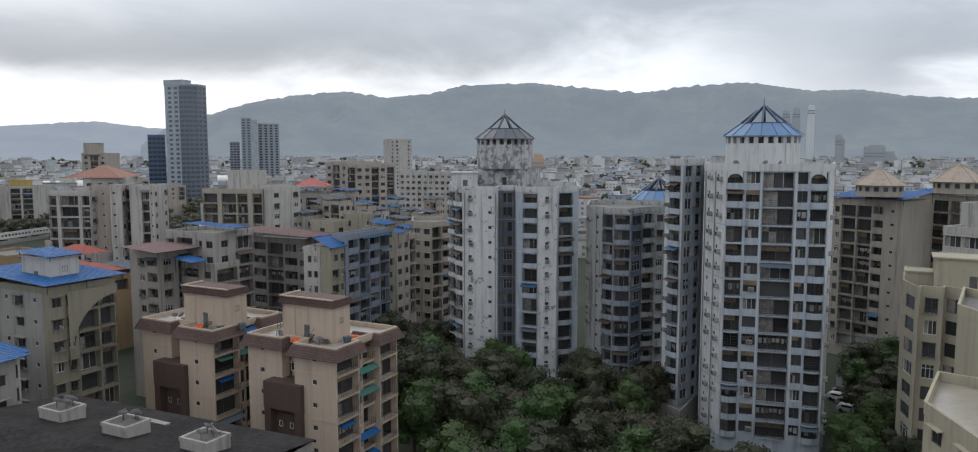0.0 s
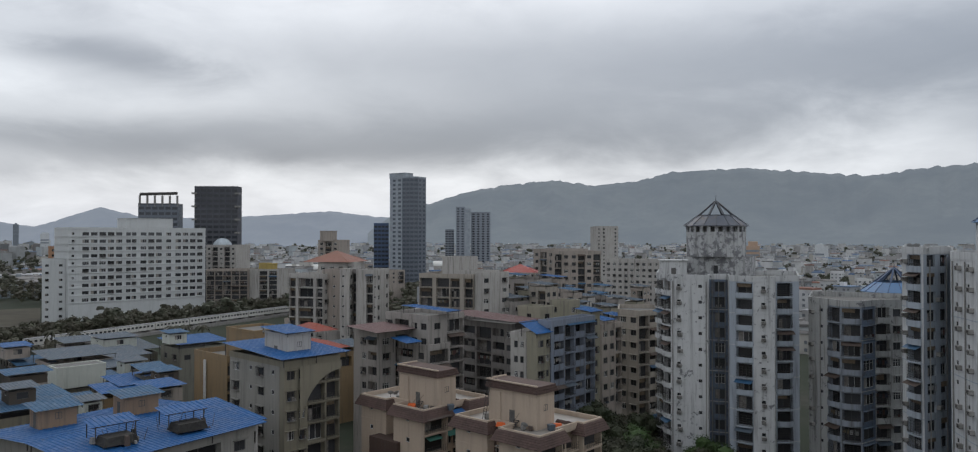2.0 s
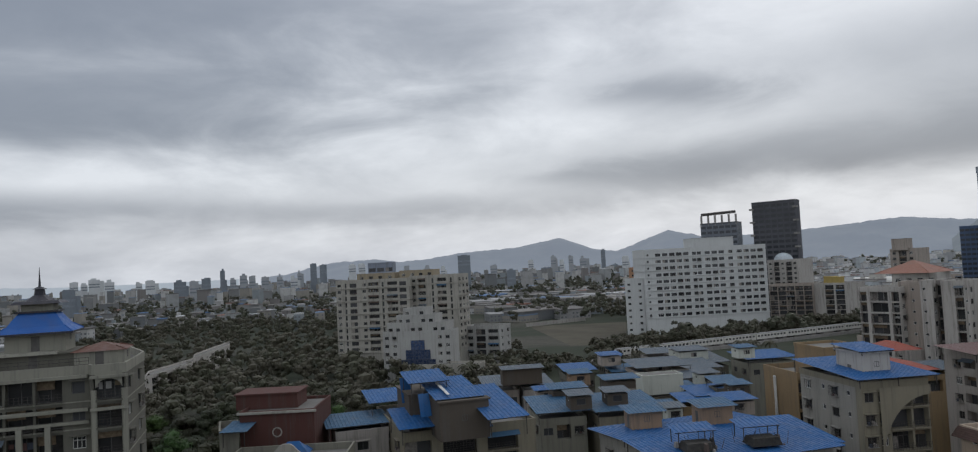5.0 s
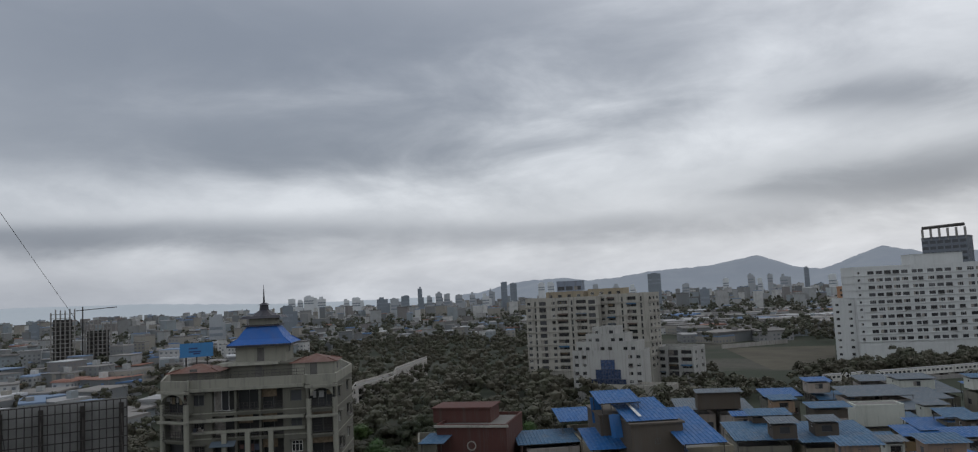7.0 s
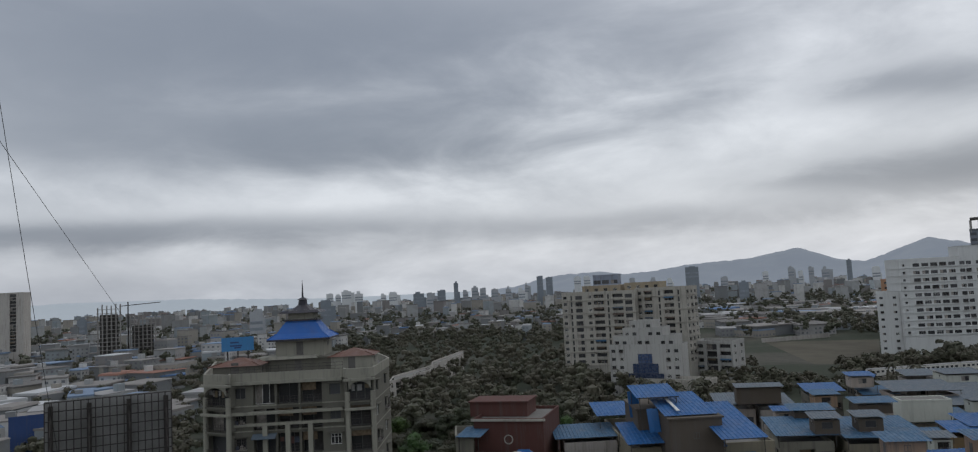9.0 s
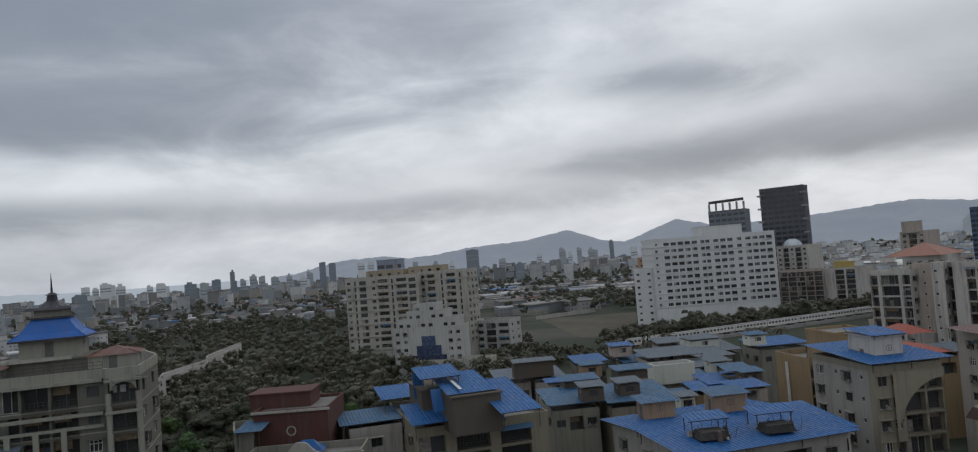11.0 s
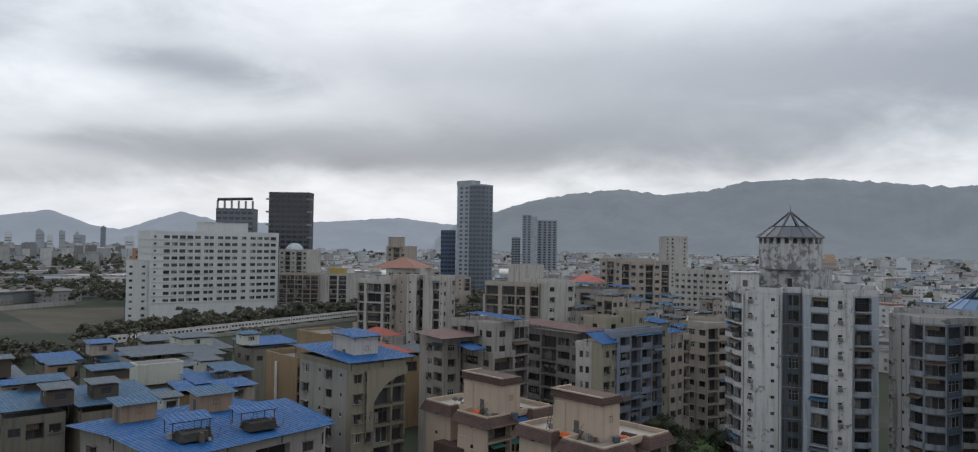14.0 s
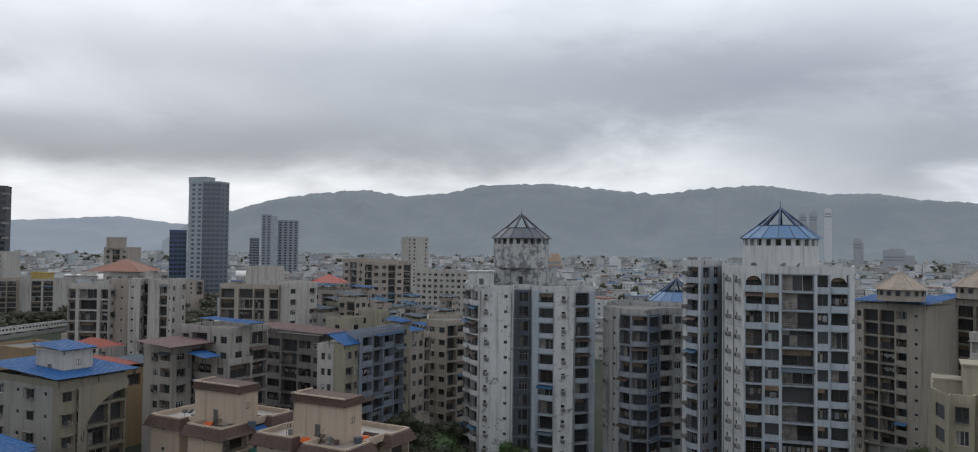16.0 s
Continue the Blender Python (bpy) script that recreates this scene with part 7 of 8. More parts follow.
els[1].position, els[1].color = PAL2[1][0], (*PAL2[1][1], 1)
for p_, c_ in PAL2[2:]:
    els.new(p_).color = (*c_, 1)
rt_.links.new(rr2.outputs[0], rb_.inputs["Base Color"])
DARKWIN = plain("distant_window", (0.13, 0.14, 0.155), 0.4)

taken = [(o.location.x, o.location.y) for o in scene.objects if o.parent is None and o.type == "EMPTY"]
rg = random.Random(5)


def free(x, y, gap):
    return all((x - a) ** 2 + (y - b) ** 2 > gap * gap for a, b in taken)


def city(name, zones, label, windows, walls):
    wall_, roof_, win_ = Shape(walls), Shape(rw_), Shape(DARKWIN)
    for a0, a1, d0, d1, n, h0, h1, w0, w1 in zones:
        for _ in range(n):
            az, d = rg.uniform(a0, a1), math.sqrt(rg.uniform(d0 * d0, d1 * d1))
            x, y = polar(az, d)
            if d < 720 and not free(x, y, 24) or d < 530 and 27 < az < 47 or d < 620 and 20.3 < az < 24.4:
                continue
            w, dp = rg.uniform(w0, w1), rg.uniform(w0, w1) * 0.8
            h = h0 + (h1 - h0) * rg.random() ** 1.8
            tf = pose(x, y, 0, 0, 0, rg.choice((-27, -17, 5, -40)) + rg.uniform(-6, 6))
            p = [tf @ Vector(q) for q in ((-w / 2, -dp / 2, 0), (w / 2, -dp / 2, 0), (w / 2, dp / 2, 0), (-w / 2, dp / 2, 0))]
            k = len(wall_.v)
            wall_.v += [(q.x, q.y, 0.0) for q in p] + [(q.x, q.y, h) for q in p]
            for i in range(4):
                j = (i + 1) % 4
                wall_.f.append((k + i, k + j, k + 4 + j, k + 4 + i))
                wall_.i.append(0)
            o = rg.uniform(-0.3, 0.9)
            roof_.box(-w / 2 - o, -dp / 2 - o, h + 0.02, w / 2 + o, dp / 2 + o, h + rg.uniform(0.3, 1.3), 0, tf, rg.choice((0, 0, 0.8)))
            if rg.random() < 0.4:
                sx, sy = rg.uniform(-w / 4, w / 4), rg.uniform(-dp / 4, dp / 4)
                wall_.box(sx - 1.8, sy - 1.6, h + 0.3, sx + 1.8, sy + 1.6, h + rg.uniform(2.4, 4), 0, tf)
            if d < windows:
                fl = max(1, int(h / 3.1))
                for side in range(4):
                    u = p[(side + 1) % 4] - p[side]
                    L = u.length
                    u = u.normalized()
                    out = Vector((u.y, -u.x, 0))
                    if out.x * x + out.y * y > 0:
                        continue
                    nb = max(2, int(L / 3.0))
                    for b in range(nb):
                        if rg.random() < 0.12:
                            continue
                        c = p[side] + u * (L * (b + 0.5) / nb) + out * 0.06
                        ww = 0.6 if b % 2 else 0.85
                        for lv in range(fl):
                            z0 = lv * 3.1 + 0.9
                            a_, b_ = c - u * ww, c + u * ww
                            win_.quad((a_.x, a_.y, z0), (b_.x, b_.y, z0), (b_.x, b_.y, z0 + 1.4), (a_.x, a_.y, z0 + 1.4))
    tagged(wall_.make(name, weld=False), label, "buildings", kind="stuff")
    tagged(roof_.make(name + "_roofs", weld=False), "sheet and slab roofs of distant housing", "roofs", kind="stuff")
    if win_.f:
        tagged(win_.make(name + "_windows", weld=False), "dark windows of distant housing", "windows", kind="stuff")


# bearing from, to, distance from, to, how many, lowest, highest, narrowest, widest
city("distant_housing", [
    (-38, 26, 330, 620, 260, 7, 17, 7, 15), (-38, 30, 600, 1100, 900, 5, 16, 6, 14), (-45, 46, 1000, 1800, 1500, 5, 17, 7, 18), (-45, 46, 1800, 2800, 1500, 6, 26, 9, 24), (24, 36, 330, 620, 90, 8, 20, 9, 16), (28, 42, 560, 1100, 200, 7, 20, 8, 18),
    (-45, -33, 130, 330, 20, 15, 26, 12, 20)], "pale low and mid-rise housing stretching to the hills", 900, HAZED_EST)
city("distant_estate", [
    (88, 108, 260, 620, 70, 6, 14, 12, 30), (84, 112, 560, 1300, 300, 7, 20, 8, 22), (60, 84, 700, 1300, 170, 6, 15, 8, 18), (46, 112, 1300, 3200, 1400, 8, 34, 9, 26), (42, 60, 640, 1300, 150, 5, 9, 18, 50)],
    "dull low and mid-rise housing beyond the woods", 900, DULL_EST)


# ---- skyline towers, one by one ----
def skyline(az, wdeg, el, d, mat, label, n=1):
    w = math.tan(radians(wdeg)) * d
    x, y = polar(az, d)
    z = EYE + d * math.tan(radians(el))
    ob = thing("skyline_tower", x, y, 0, label, "tower", "towers on the skyline", "", az)
    s = Shape(mat)
    r = random.Random(int(az * 100))
    c0, c1, cz = r.uniform(-0.48, -0.1), r.uniform(0.05, 0.48), r.choice((1.5, 2.5, 4.0, 7.0))
    s.box(-w / 2, -w * 0.4, 0, w / 2, w * 0.4, z - cz)
    if r.random() < 0.5:
        s.box(w / 2, -w * 0.3, 0, w * r.uniform(0.65, 1.0), w * 0.35, z * r.uniform(0.6, 0.9))
    s.make("shaft", ob)
    s = Shape(mat)
    s.box(w * c0, -w * 0.25, z - cz + 0.02, w * c1, w * 0.25, z)
    s.make("roof_block", ob)
    fl = int((z - 8) / 7)
    for i in range(1, fl):
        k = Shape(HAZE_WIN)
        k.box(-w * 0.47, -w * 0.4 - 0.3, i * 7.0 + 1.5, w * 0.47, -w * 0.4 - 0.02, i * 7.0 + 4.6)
        if i > fl - 3:
            k.make("window_band", ob)


# distance haze is mixed into these wall and window colours
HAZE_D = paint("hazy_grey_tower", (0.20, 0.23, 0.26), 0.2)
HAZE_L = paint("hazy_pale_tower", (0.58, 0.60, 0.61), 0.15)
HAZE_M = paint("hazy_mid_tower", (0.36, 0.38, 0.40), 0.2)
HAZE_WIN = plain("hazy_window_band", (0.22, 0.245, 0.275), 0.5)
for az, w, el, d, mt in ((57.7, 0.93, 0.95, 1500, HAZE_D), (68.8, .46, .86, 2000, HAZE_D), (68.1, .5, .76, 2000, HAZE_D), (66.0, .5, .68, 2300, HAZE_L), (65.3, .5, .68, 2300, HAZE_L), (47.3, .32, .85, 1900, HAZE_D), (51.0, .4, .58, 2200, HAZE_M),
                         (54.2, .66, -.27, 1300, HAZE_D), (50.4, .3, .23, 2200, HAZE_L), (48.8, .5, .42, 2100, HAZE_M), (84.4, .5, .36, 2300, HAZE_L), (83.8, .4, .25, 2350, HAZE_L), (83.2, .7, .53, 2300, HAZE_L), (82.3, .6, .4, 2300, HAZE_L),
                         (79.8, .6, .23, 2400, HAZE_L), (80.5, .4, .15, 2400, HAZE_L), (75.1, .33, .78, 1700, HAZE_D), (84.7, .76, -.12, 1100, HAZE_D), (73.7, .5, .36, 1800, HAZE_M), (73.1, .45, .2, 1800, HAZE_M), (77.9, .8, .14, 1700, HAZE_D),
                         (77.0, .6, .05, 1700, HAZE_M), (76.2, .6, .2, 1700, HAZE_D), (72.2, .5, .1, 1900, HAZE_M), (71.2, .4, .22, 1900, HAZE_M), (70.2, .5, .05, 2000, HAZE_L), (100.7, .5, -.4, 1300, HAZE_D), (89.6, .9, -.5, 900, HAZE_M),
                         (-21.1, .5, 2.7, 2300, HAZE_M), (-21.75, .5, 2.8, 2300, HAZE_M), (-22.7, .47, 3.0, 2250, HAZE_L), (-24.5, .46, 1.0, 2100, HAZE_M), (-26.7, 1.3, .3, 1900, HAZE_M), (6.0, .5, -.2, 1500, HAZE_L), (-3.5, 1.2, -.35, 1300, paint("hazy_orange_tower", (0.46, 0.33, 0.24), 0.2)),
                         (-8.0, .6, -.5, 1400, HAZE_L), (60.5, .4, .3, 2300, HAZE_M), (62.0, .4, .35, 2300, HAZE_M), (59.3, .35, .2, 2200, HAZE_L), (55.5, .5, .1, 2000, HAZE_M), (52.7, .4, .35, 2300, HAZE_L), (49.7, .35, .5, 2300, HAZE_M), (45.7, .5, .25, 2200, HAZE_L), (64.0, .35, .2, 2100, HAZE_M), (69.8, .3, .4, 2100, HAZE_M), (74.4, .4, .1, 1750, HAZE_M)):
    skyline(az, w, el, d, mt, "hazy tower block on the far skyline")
tl = tower("apartment_tower", slab(polar(106.2, 800), polar(103.95, 790), 20), 21, 3.0, [[("p", 1), ("r", 1)]], OFFWHITE, "pale tower block with stacked balconies", stilt=2.5, seed=300, shade=False, lo=4)
# long pale shed with a vaulted roof, and stadium roofs, far out
for az, d, w, h in ((27.5, 900, 90, 9), (25.8, 760, 40, 8), (18.6, 1000, 36, 9)):
    x, y = polar(az, d)
    sh_ = thing("vaulted_shed", x, y, 0, "long pale shed with a vaulted roof", "shed", "vaulted sheds", "", az)
    s = Shape(metal_sheet("pale_vault_sheet", (0.55, 0.55, 0.52), 0.2))
    for i in range(8):
        a0, a1 = math.pi * i / 8, math.pi * (i + 1) / 8
        s.quad((w / 2, 14 * -math.cos(a0), h + 6 * math.sin(a0)), (w / 2, 14 * -math.cos(a1), h + 6 * math.sin(a1)), (-w / 2, 14 * -math.cos(a1), h + 6 * math.sin(a1)), (-w / 2, 14 * -math.cos(a0), h + 6 * math.sin(a0)))
    s.make("vault", sh_)
    s = Shape(OFFWHITE)
    s.box(-w / 2, -14, 0, w / 2, 14, h)
    s.make("walls", sh_)
# open meadow with its white wall
mead = Shape(plain("short_meadow_grass", (0.075, 0.068, 0.050), 0.95, 0, 0.35, 0.05))
mead.ngon([(-463, 347, 0.05), (-332, 278, 0.05), (-310, 300, 0.05), (-418, 405, 0.05)])
tagged(mead.make("meadow"), "open patch of short wet grass", "meadow", kind="structure")
tower("boundary_wall", slab((-460.0, 343.1), (-459.3, 401.1), 0.5), 1, 3.0, [None], OFFWHITE, "long pale boundary wall along a meadow", "wall", parapet=0, seed=301)

# ---- train on its embankment ----
TA, TB = Vector((-258.5, 279.3)), Vector((-238.7, 399.4))
ta = math.degrees(math.atan2((TB - TA).y, (TB - TA).x))
L_ = (TB - TA).length
emb = thing("embankment", TA.x, TA.y, 0, "low concrete embankment under the rails", "embankment", "", "", ta)
s = Shape(CONC)
s.box(-60, -3, 0, L_ + 30, 3, 1.6)
s.make("wall", emb)
TR_W, TR_D = paint("pale_train_side", (0.58, 0.57, 0.53), 0.35), plain("train_roof_grey", (0.22, 0.22, 0.22), 0.6)


def coach(i):
    o = TA + (TB - TA).normalized() * (i * 21.2 - 32)
    ob = thing("train_coach", o.x, o.y, 1.62, "pale commuter train coach standing on the line", "train coach", "coaches of the train", "", ta)
    s = Shape(TR_W)
    s.box(0.3, -1.5, 0.9, 20.9, 1.5, 3.6)
    s.make("body", ob)
    s = Shape(TR_D)
    s.box(0.3, -1.45, 3.605, 20.9, 1.45, 3.95, 0, None, 0.25)
    s.make("roof", ob)
    for j in range(9):
        put("window", window_mesh(1.3, 0.9, 4), ob, pose(1.7 + j * 2.2, -1.56, 2.2, 0, 0, 0))
    for j in (0, 1):
        s = Shape(IRON)
        s.box(2.5 + j * 13, -1.2, 0.0, 5.2 + j * 13, 1.2, 0.895)
        s.make("bogie", ob)


for i in range(10):
    coach(i)


# ---- trees ----
LEAVES = [leaf("dark_leaves", (0.026, 0.036, 0.018), 0.6, 1.4), leaf("olive_leaves", (0.032, 0.036, 0.021), 0.6, 1.4), leaf("fresh_leaves", (0.031, 0.066, 0.018), 0.6, 1.4)]
BARK = plain("wet_bark", (0.05, 0.04, 0.032), 0.9, 0, 0.3, 3.0)


def crown_arrays(rng, r, h, n, size, lobes=9):
    """Leaf clumps on the outer shells of several lobes, with gaps between them."""
    v, f = [], []
    cs = []
    for i in range(lobes):
        a, q = rng.uniform(0, 2 * math.pi), r * 0.62 * math.sqrt(rng.random())
        cs.append((q * math.cos(a), q * math.sin(a), h * (0.30 + 0.55 * rng.random() * (1 - 0.5 * q / r)), r * rng.uniform(0.24, 0.44)))
    for i in range(n):
        cx, cy, cz, cr = cs[rng.randrange(lobes)]
        d = Vector((rng.gauss(0, 1), rng.gauss(0, 1), rng.gauss(0.25, 0.9))).normalized()
        p = Vector((cx, cy, cz)) + Vector((d.x, d.y, d.z * 0.75)) * cr * rng.uniform(0.62, 1.08)
        nrm = (d + Vector((rng.gauss(0, .5), rng.gauss(0, .5), rng.gauss(0.3, .5)))).normalized()
        a = nrm.orthogonal().normalized()
        b = nrm.cross(a)
        t = rng.uniform(0, math.pi)
        a, b = a * math.cos(t) + b * math.sin(t), b * math.cos(t) - a * math.sin(t)
        s = size * rng.uniform(0.55, 1.3)
        k = len(v)
        v += [tuple(p - a * s), tuple(p - b * s * 0.6 + nrm * s * 0.15), tuple(p + a * s), tuple(p + b * s * 0.6 - nrm * s * 0.1)]
        f.append((k, k + 1, k + 2, k + 3))
    # leafy cores, so that no lobe can be seen through
    for cx, cy, cz, cr in cs:
        k = len(v)
        q = cr * 0.74
        v.append((cx, cy, cz - q * 0.75))
        for ph in (-0.5, 0.25):
            for j in range(6):
                an = 2 * math.pi * (j + (0.5 if ph > 0 else 0)) / 6
                w = q * rng.uniform(0.85, 1.1)
                v.append((cx + w * math.cos(ph) * math.cos(an), cy + w * math.cos(ph) * math.sin(an), cz + w * 0.75 * math.sin(ph * 1.8)))
        v.append((cx, cy, cz + q * 0.75))
        for j in range(6):
            i = (j + 1) % 6
            f.append((k, k + 1 + i, k + 1 + j))
            f.append((k + 1 + j, k + 1 + i, k + 7 + j))
            f.append((k + 1 + i, k + 7 + i, k + 7 + j))
            f.append((k + 7 + j, k + 7 + i, k + 13))
    return v, f, cs


TREES = []
for i in range(6):
    rng = random.Random(40 + i)
    r, h = rng.uniform(4.4, 5.8), rng.uniform(11.5, 14.5)
    ob = thing("tree", 0, 0, 0, "broad dark green rain tree with an uneven crown", "tree", "trees among the blocks")
    v, f, cs = crown_arrays(rng, r, h, 5600, 0.2, 24)
    link_mesh("crown", v, f, [LEAVES[i % 3]], parent=ob)
    s = Shape(BARK)
    s.tube((0, 0, 0), (0.2, 0.1, h * 0.34), 0.34, 8, 0, 0.24)
    for c in cs[:6]:
        s.tube((0.2, 0.1, h * 0.33), (c[0] * 0.8, c[1] * 0.8, c[2]), 0.2, 5, 0, 0.06)
    s.make("trunk", ob)
    TREES.append(ob)
used = set()
rt = random.Random(77)


def plant(x, y, k=None, sc=1.0):
    i = rt.randrange(6) if k is None else k
    m = pose(x, y, 0, 0, 0, rt.uniform(0, 360)) @ Matrix.Diagonal((sc * rt.uniform(0.85, 1.2), sc * rt.uniform(0.85, 1.2), sc * rt.uniform(0.85, 1.1), 1))
    if i not in used:
        used.add(i)
        TREES[i].matrix_basis = m
    else:
        o = TREES[i]
        c = copy_thing(o, pose(0, 0, 0))
        c.matrix_basis = m


def grove(a0, a1, d0, d1, n, gap=6.0, sc=1.0):
    spots = []
    tries = 0
    while len(spots) < n and tries < n * 30:
        tries += 1
        x, y = polar(rt.uniform(a0, a1), math.sqrt(rt.uniform(d0 * d0, d1 * d1)))
        if all((x - a) ** 2 + (y - b) ** 2 > gap * gap for a, b in spots):
            spots.append((x, y))
            plant(x, y, None, sc)


grove(-13, 3.5, 62, 108, 34)
grove(-12, 3.0, 108, 134, 16)
grove(-2.5, 3.0, 108, 142, 9)
grove(3.6, 6, 112, 165, 12, 5, 1.0)
grove(4.2, 8.8, 126, 158, 22, 4.5, 1.12)
grove(-20, -13, 60, 100, 14)
grove(-29.5, -26.2, 108, 150, 12, 5.0, 0.85)
grove(-30, -26.5, 152, 172, 9, 5.0, 0.9)
grove(62, 72, 165, 235, 26)
grove(72, 84, 150, 240, 34)
grove(84, 92, 135, 200, 8)
grove(20.8, 23.6, 196, 226, 9, 5, 1.55)
grove(29, 34, 225, 300, 14, 6, 1.1)


def woods(name, zones, n_leaf, size, label, row=()):
    v, f = [], []
    rng = random.Random(9)
    for (ax, ay), (bx, by), off, n in row:
        for i in range(n):
            t = rng.random()
            o = rng.uniform(*off)
            cv, cf, _cs = crown_arrays(rng, rng.uniform(3.4, 5.2), rng.uniform(9, 13), n_leaf, size, 5)
            k = len(v)
            v += [(a + ax + (bx - ax) * t - o, b + ay + (by - ay) * t + o * 0.3, c) for a, b, c in cv]
            f += [tuple(k + q for q in face) for face in cf]
    for a0, a1, d0, d1, n, r0, r1 in zones:
        for _ in range(n):
            x, y = polar(rng.uniform(a0, a1), math.sqrt(rng.uniform(d0 * d0, d1 * d1)))
            r = rng.uniform(r0, r1)
            if not free(x, y, 16):
                continue
            cv, cf, _cs = crown_arrays(rng, r, r * 2.1, n_leaf, size, 5)
            k = len(v)
            v += [(a + x, b + y, c) for a, b, c in cv]
            f += [tuple(k + q for q in face) for face in cf]
    # leaf colours lighter and greyer than the near trees, haze painted into them
    tagged(link_mesh(name, v, f, [leaf("hazed_woodland_leaves", (0.056, 0.070, 0.050), 0.8, 1.2), leaf("hazed_woodland_olive_leaves", (0.062, 0.071, 0.054), 0.8, 1.2)], [(i // (n_leaf + 120)) % 2 for i in range(len(f))]), label, "trees", kind="stuff")


woods("woodland", [(62, 88, 235, 420, 400, 4, 7), (60, 90, 400, 800, 620, 4, 7), (54, 63, 250, 318, 50, 4, 6), (53.5, 57.5, 300, 420, 60, 3.5, 5.5), (44.5, 54, 318, 362, 80, 2.6, 4.2), (40, 53, 610, 780, 150, 4, 7), (88, 104, 190, 420, 170, 4, 6), (86, 104, 420, 700, 160, 4, 7),
                   (24, 30, 240, 420, 50, 4, 6.5), (20.5, 24.2, 300, 640, 120, 4.5, 7.5), (-34, -25, 200, 330, 60, 4, 7), (-6, 10, 200, 420, 80, 4, 6)], 150, 0.62, "dense dark woodland between the housing estates", [((-265, 245), (-232, 430), (7, 28), 240)])
woods("far_woodland", [(-40, 46, 420, 1500, 520, 5, 9), (46, 110, 600, 1700, 1300, 5, 10), (-45, 110, 1500, 2900, 500, 8, 16)], 36, 1.5, "distant tree belts between the housing")

PALM = thing("palm_tree", *polar(38, 344), 0, "tall palm with drooping fronds before a white block", "palm tree", "palms")
s = Shape(BARK)
s.tube((0, 0, 0), (0.4, 0.2, 9.5), 0.28, 7, 0, 0.18)
s.make("trunk", PALM)
rng = random.Random(3)
for j in range(14):
    an, s = 2 * math.pi * j / 14 + rng.uniform(-.2, .2), Shape(LEAVES[1])
    up = rng.uniform(0.1, 1.3)
    pts = [(0.4 + 4.2 * t * math.cos(an), 0.2 + 4.2 * t * math.sin(an), 9.5 + up * 2.2 * t - 3.6 * t * t) for t in (0, .25, .5, .75, 1)]
    side = Vector((-math.sin(an), math.cos(an), 0))
    for (a, b), w0, w1 in zip(zip(pts, pts[1:]), (0.15, .55, .6, .4), (.55, .6, .4, .05)):
        a, b = Vector(a), Vector(b)
        for sg in (-1, 1):
            s.quad(tuple(a), tuple(b), tuple(b + side * sg * w1 - Vector((0, 0, w1 * .5))), tuple(a + side * sg * w0 - Vector((0, 0, w0 * .5))))
    s.make("frond", PALM)
for az, d in ((37.2, 346), (45.2, 350), (36.0, 342), (61.4, 298), (58.0, 296), (60.0, 300), (43.8, 340)):
    copy_thing(PALM, pose(*polar(az, d), 0, 0, 0, az * 37))

# ---- beyond the pagoda block ----
STEEL = plain("rusty_scaffold_steel", (0.05, 0.045, 0.042), 0.7, 0.3)
bp, bq = Vector((-78.0, -17.8)), Vector((-79.7, -7.3))
bang = math.degrees(math.atan2((bq - bp).y, (bq - bp).x))
bill = thing("billboard", bp.x, bp.y, 0, "back of a tall steel-framed billboard", "billboard", "", "", bang)
s = Shape(STEEL)
s.lattice([10.6 * j / 18 for j in range(19)], [26 + 13 * j / 15 for j in range(16)], 0.09, 0.0, 0.12)
s.make("frame", bill)
s = Shape(plain("dull_billboard_sheet", (0.20, 0.20, 0.195), 0.8, 0, 0.2, 0.6))
s.box(0, 0.9, 26, 10.6, 0.98, 39)
s.make("sheet", bill)
for x in (0.5, 3.6, 6.9, 10.1):
    k = Shape(STEEL)
    k.box(x - 0.2, 0.25, 0, x + 0.2, 0.65, 38.6)
    k.make("post", bill)
    for z in np.arange(26, 38, 2.0):
        k = Shape(STEEL)
        k.tube((x, -0.9, z), (x, 0.2, z + 1.6), 0.06, 4)
        k.make("brace", bill)
tower("warehouse", slab(polar(103, 300), polar(97.4, 300), 60), 2, 5.0, [["p", "p"]], GREYW, "grey warehouse with a pale roof", "warehouse", parapet=0, seed=302, roof=metal_sheet("pale_vault_sheet", (0.55, 0.55, 0.52), 0.2))
bs = thing("blue_screen", *polar(103.6, 296), 0, "tall dark blue site screen", "screen", "", "", 103)
s = Shape(paint("dark_blue_screen", (0.03, 0.06, 0.16), 0.3))
s.box(-6, -0.2, 0.5, 6, 0.2, 14)
s.make("sheet", bs)
hx, hy = polar(90.9, 500)
hd_ = thing("hoarding", hx, hy, 0, "bright blue roadside hoarding on posts", "hoarding", "", "", 91)
s = Shape(paint("bright_blue_hoarding", (0.05, 0.20, 0.42), 0.2))
s.box(-9.5, -0.3, 17.6, 9.5, 0.3, 26)
s.make("panel", hd_)
for x in (-6, 0, 6):
    s = Shape(STEEL)
    s.box(x - 0.4, 0.31, 0, x + 0.4, 0.9, 25)
    s.make("post", hd_)
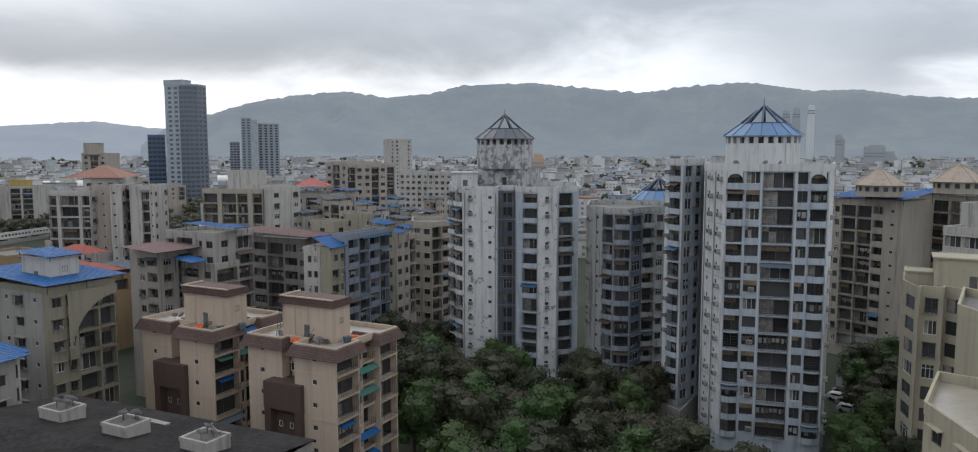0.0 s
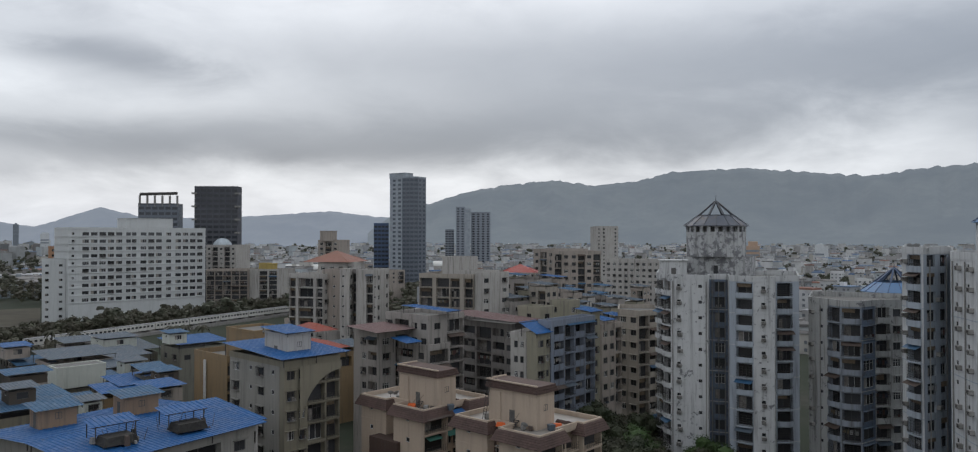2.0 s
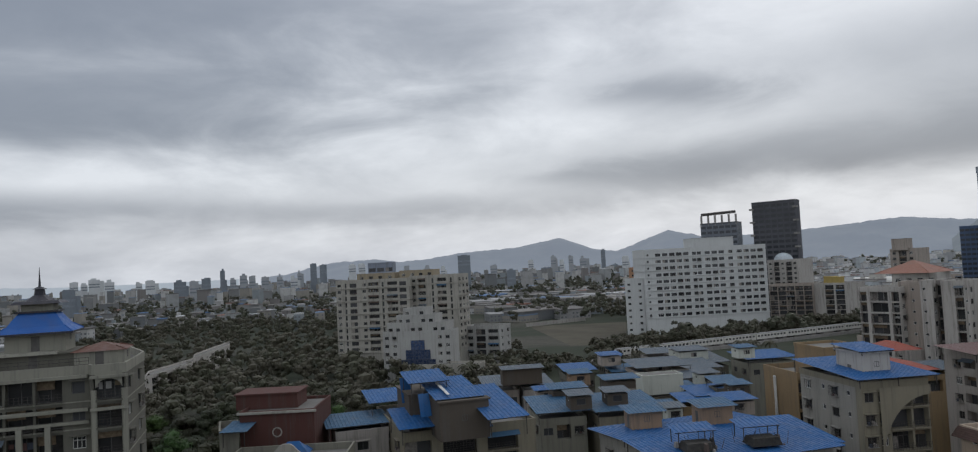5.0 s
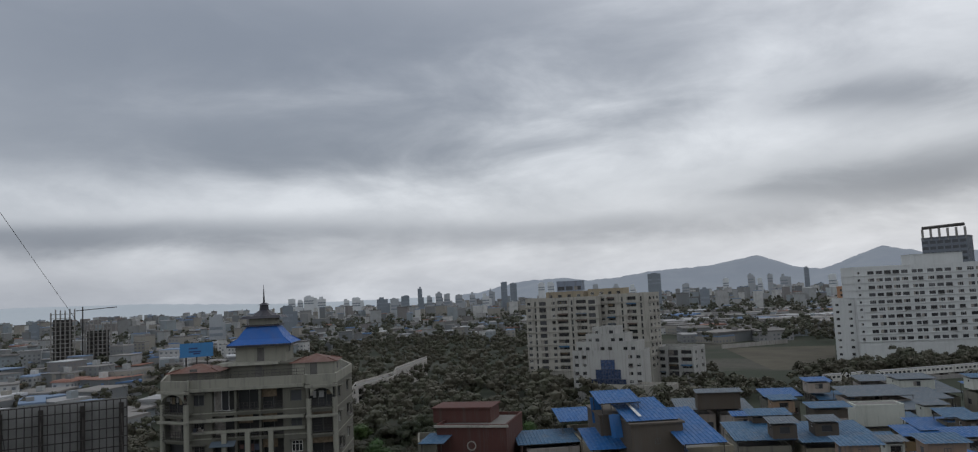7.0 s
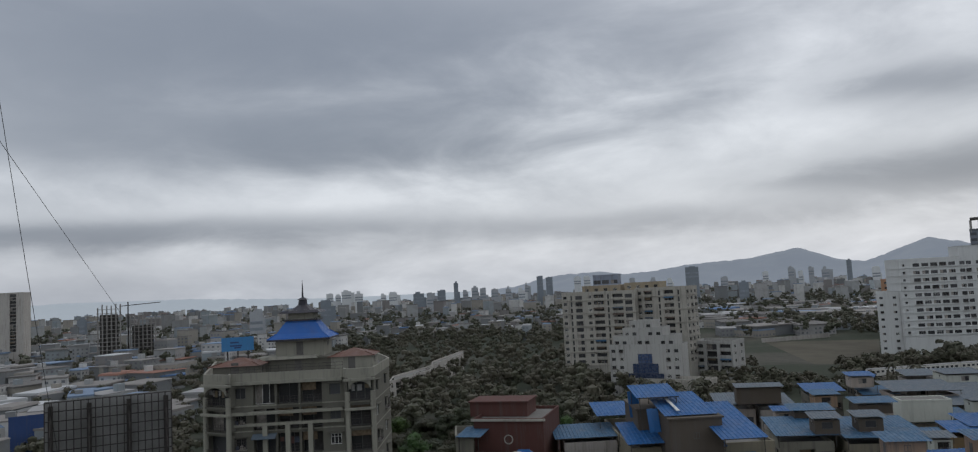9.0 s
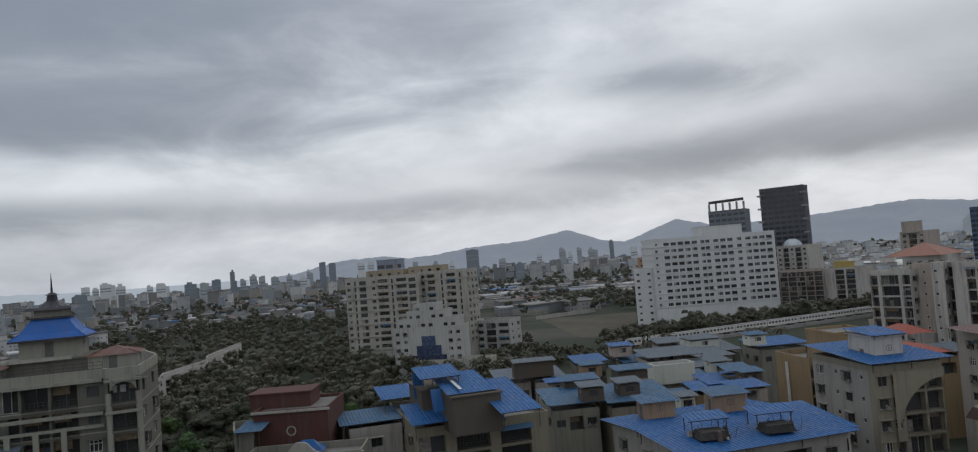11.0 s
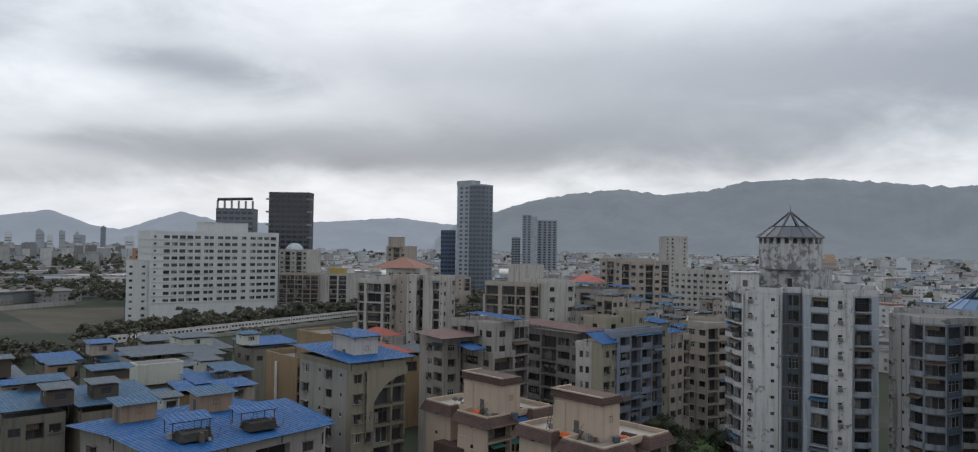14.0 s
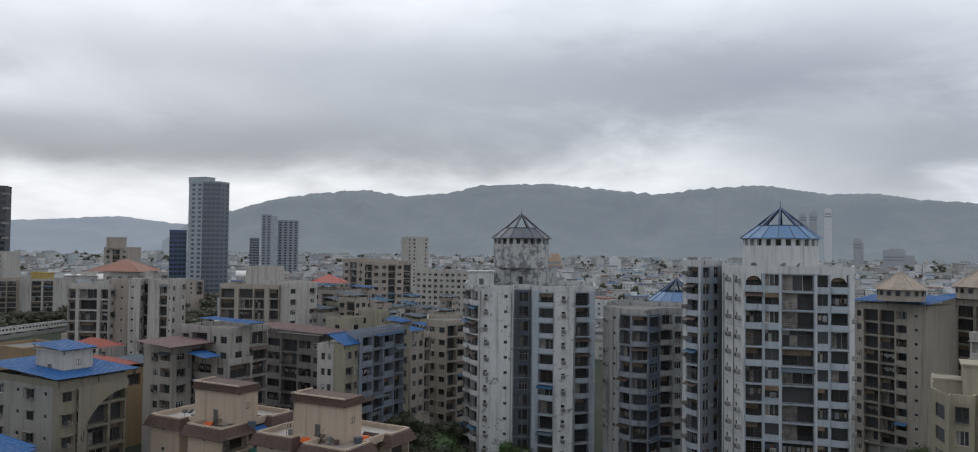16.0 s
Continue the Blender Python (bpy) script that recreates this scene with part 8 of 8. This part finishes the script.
for j, (w_, z_) in enumerate(((5, 22.4), (7, 20.4), (4, 19.2))):
    s = Shape(paint("dark_blue_screen", (0.03, 0.06, 0.16), 0.3))
    s.box(-w_ / 2 - 2 + j, -0.34, z_, w_ / 2 - 2 + j, -0.305, z_ + 0.9)
    s.make("lettering_bar", hd_)
# concrete frames under construction and a crane
for az, w, z, d, nx in ((99.05, 17, 49, 720, 6), (97.0, 20, 38, 740, 7)):
    x, y = polar(az, d)
    fr = thing("concrete_frame", x, y, 0, "bare concrete frame of an unfinished tower", "building frame", "", "", az)
    for i in range(nx):
        for j in range(2):
            s = Shape(CONC)
            s.box(-w / 2 + w * i / (nx - 1) - 0.5, -6 + 12 * j - .5, 0, -w / 2 + w * i / (nx - 1) + 0.5, -6 + 12 * j + .5, z + rg.uniform(-1, 3))
            s.make("column", fr)
    for lv in range(1, int(z / 3.4) + 1):
        s = Shape(CONC)
        s.box(-w / 2 - 0.8, -7, lv * 3.4 - 0.4, w / 2 + 0.8, 7, lv * 3.4)
        s.make("floor_slab", fr)
    # solid filler in the shade colour, so the frame looks dark inside
    s = Shape(DARKROOM)
    s.box(-w / 2 + 1.5, -3, 0, w / 2 - 1.5, 4, z - 6)
    s.make("core", fr)
x, y = polar(97.9, 735)
cr3 = thing("tower_crane", x, y, 0, "thin tower crane over a building site", "crane", "", "", 97)
s = Shape(STEEL)
s.tube((0, 0, 0), (0, 0, 53), 0.7, 4)
s.make("mast", cr3)
s = Shape(STEEL)
s.tube((-6, 0, 49.6), (26, 0, 51.5), 0.45, 4)
s.make("jib", cr3)
# terraced offices along the tree-lined road
for a, b, z in (((-327.2, 55.4), (-364.3, 82.4), 9.6), ((-384.7, 87.2), (-445.0, 121.0), 11.6)):
    p, q = Vector(b), Vector(a)
    n = (q - p).normalized()
    tower("office_row", [tuple(q), tuple(p), tuple(p + Vector((-22, 6))), tuple(q + Vector((-22, 6)))], 3, 3.2, [list("wrwrwrw")], OFFWHITE, "pale row of offices along a lane", "offices", parapet=0.8, seed=303, shade=False)
# cables strung past the window
CABLE = plain("black_cable_sheath", (0.02, 0.02, 0.02), 0.6)
for (a0, e0, d0), (a1, e1, d1), sag in (((105.9, 18, 14), (101.6, -12, 20), 0.15), ((106.5, 13, 15), (91.5, -11, 98.5), 0.25)):
    A, B = Vector((*polar(a0, d0), EYE + d0 * math.tan(radians(e0)))), Vector((*polar(a1, d1), EYE + d1 * math.tan(radians(e1))))
    cb_ = thing("overhead_cable", A.x, A.y, A.z, "thin black cable hanging between roofs", "cable", "overhead cables")
    pts = [A + (B - A) * t - Vector((0, 0, sag * 4 * t * (1 - t))) for t in np.linspace(0, 1, 13)]
    s = Shape(CABLE)
    for p, q in zip(pts, pts[1:]):
        s.tube(tuple(p - A), tuple(q - A), 0.0055, 5)
    s.make("strand", cb_)

# ---- lane, ramp and parked cars by the towers ----
ASPHALT = plain("wet_asphalt", (0.05, 0.05, 0.052), 0.45, 0, 0.25, 0.6)
lane = Shape(ASPHALT)
lane.ngon([(*(57.4, 121.1), 0.06), (*(64.3, 115.8), 0.06), (*(83.1, 155.9), 0.06), (*(72.6, 155.9), 0.06)])
tagged(lane.make("road"), "wet asphalt lane beside the towers", "road", kind="structure")
ra_, rb2 = Vector((79.7, 173.7)), Vector((88.0, 155.6))
rang = math.degrees(math.atan2((rb2 - ra_).y, (rb2 - ra_).x))
ramp_ = thing("road_ramp", ra_.x, ra_.y, 0, "concrete road ramp with a pale balustrade", "ramp", "", "", rang)
L_ = (rb2 - ra_).length
s = Shape(CONC)
s.box(0, 0, 0, L_ + 20, 7, 5.4)
s.make("wall", ramp_)
s = Shape(OFFWHITE)
s.lattice([(L_ + 20) * j / 40 for j in range(41)], [5.42, 6.5], 0.3, 6.4, 0.2, 0, None, 0.18)
s.make("balustrade", ramp_)
s = Shape(CONC)
s.box(0, -0.15, 5.42, L_ + 20, 0.1, 6.1)
s.make("kerb", ramp_)
TYRE, CGLASS = plain("tyre_rubber", (0.02, 0.02, 0.02), 0.8), glass("car_glass", (0.02, 0.022, 0.025), 0.08)


def car(x, y, rz, mat, label):
    ob = thing("car", x, y, 0.08, label, "car", "parked cars", "", rz)
    s = Shape(mat)
    prof = [(-2.0, 0.35), (2.0, 0.35), (2.05, 0.75), (1.2, 0.92), (0.55, 1.42), (-1.25, 1.45), (-1.95, 0.98)]
    for i in range(len(prof)):
        a, b = prof[i], prof[(i + 1) % len(prof)]
        s.quad((a[0], 0.82, a[1]), (b[0], 0.82, b[1]), (b[0], -0.82, b[1]), (a[0], -0.82, a[1]))
    s.ngon([(a, -0.82, z) for a, z in prof])
    s.ngon([(a, 0.82, z) for a, z in reversed(prof)])
    s.make("body", ob)
    for y0 in (-0.825, 0.825):
        g = Shape(CGLASS)
        g.quad((-1.2, y0, 0.98), (0.95, y0, 0.98), (0.5, y0, 1.34), (-1.1, y0, 1.36))
        g.make("side_window", ob)
    g = Shape(CGLASS)
    g.quad((1.17, -0.7, 0.96), (1.17, 0.7, 0.96), (0.6, 0.65, 1.40), (0.6, -0.65, 1.40))
    g.make("windscreen", ob)
    for wx in (-1.25, 1.3):
        for wy in (-0.8, 0.8):
            w = Shape(TYRE)
            w.tube((wx, wy - 0.1, 0.31), (wx, wy + 0.1, 0.31), 0.31, 12)
            w.make("wheel", ob)


CARW, CARG, CARD = plain("white_car_paint", (0.62, 0.63, 0.63), 0.25), plain("silver_car_paint", (0.30, 0.31, 0.32), 0.25, 0.4), plain("dark_car_paint", (0.05, 0.05, 0.06), 0.25)
for c, mt, lb in (((65.6, 139.2), CARW, "white hatchback parked in the lane"), ((65.7, 136.0), CARG, "silver hatchback parked in the lane"), ((64.5, 132.7), CARW, "white hatchback parked in the lane"), ((56.4, 124.3), CARG, "silver car parked under trees"), ((67.4, 126.1), CARW, "white car parked under trees"), ((67.6, 141.8), CARD, "dark car parked in the lane")):
    car(*c, -38 if mt is not CARD else -30, mt, lb)
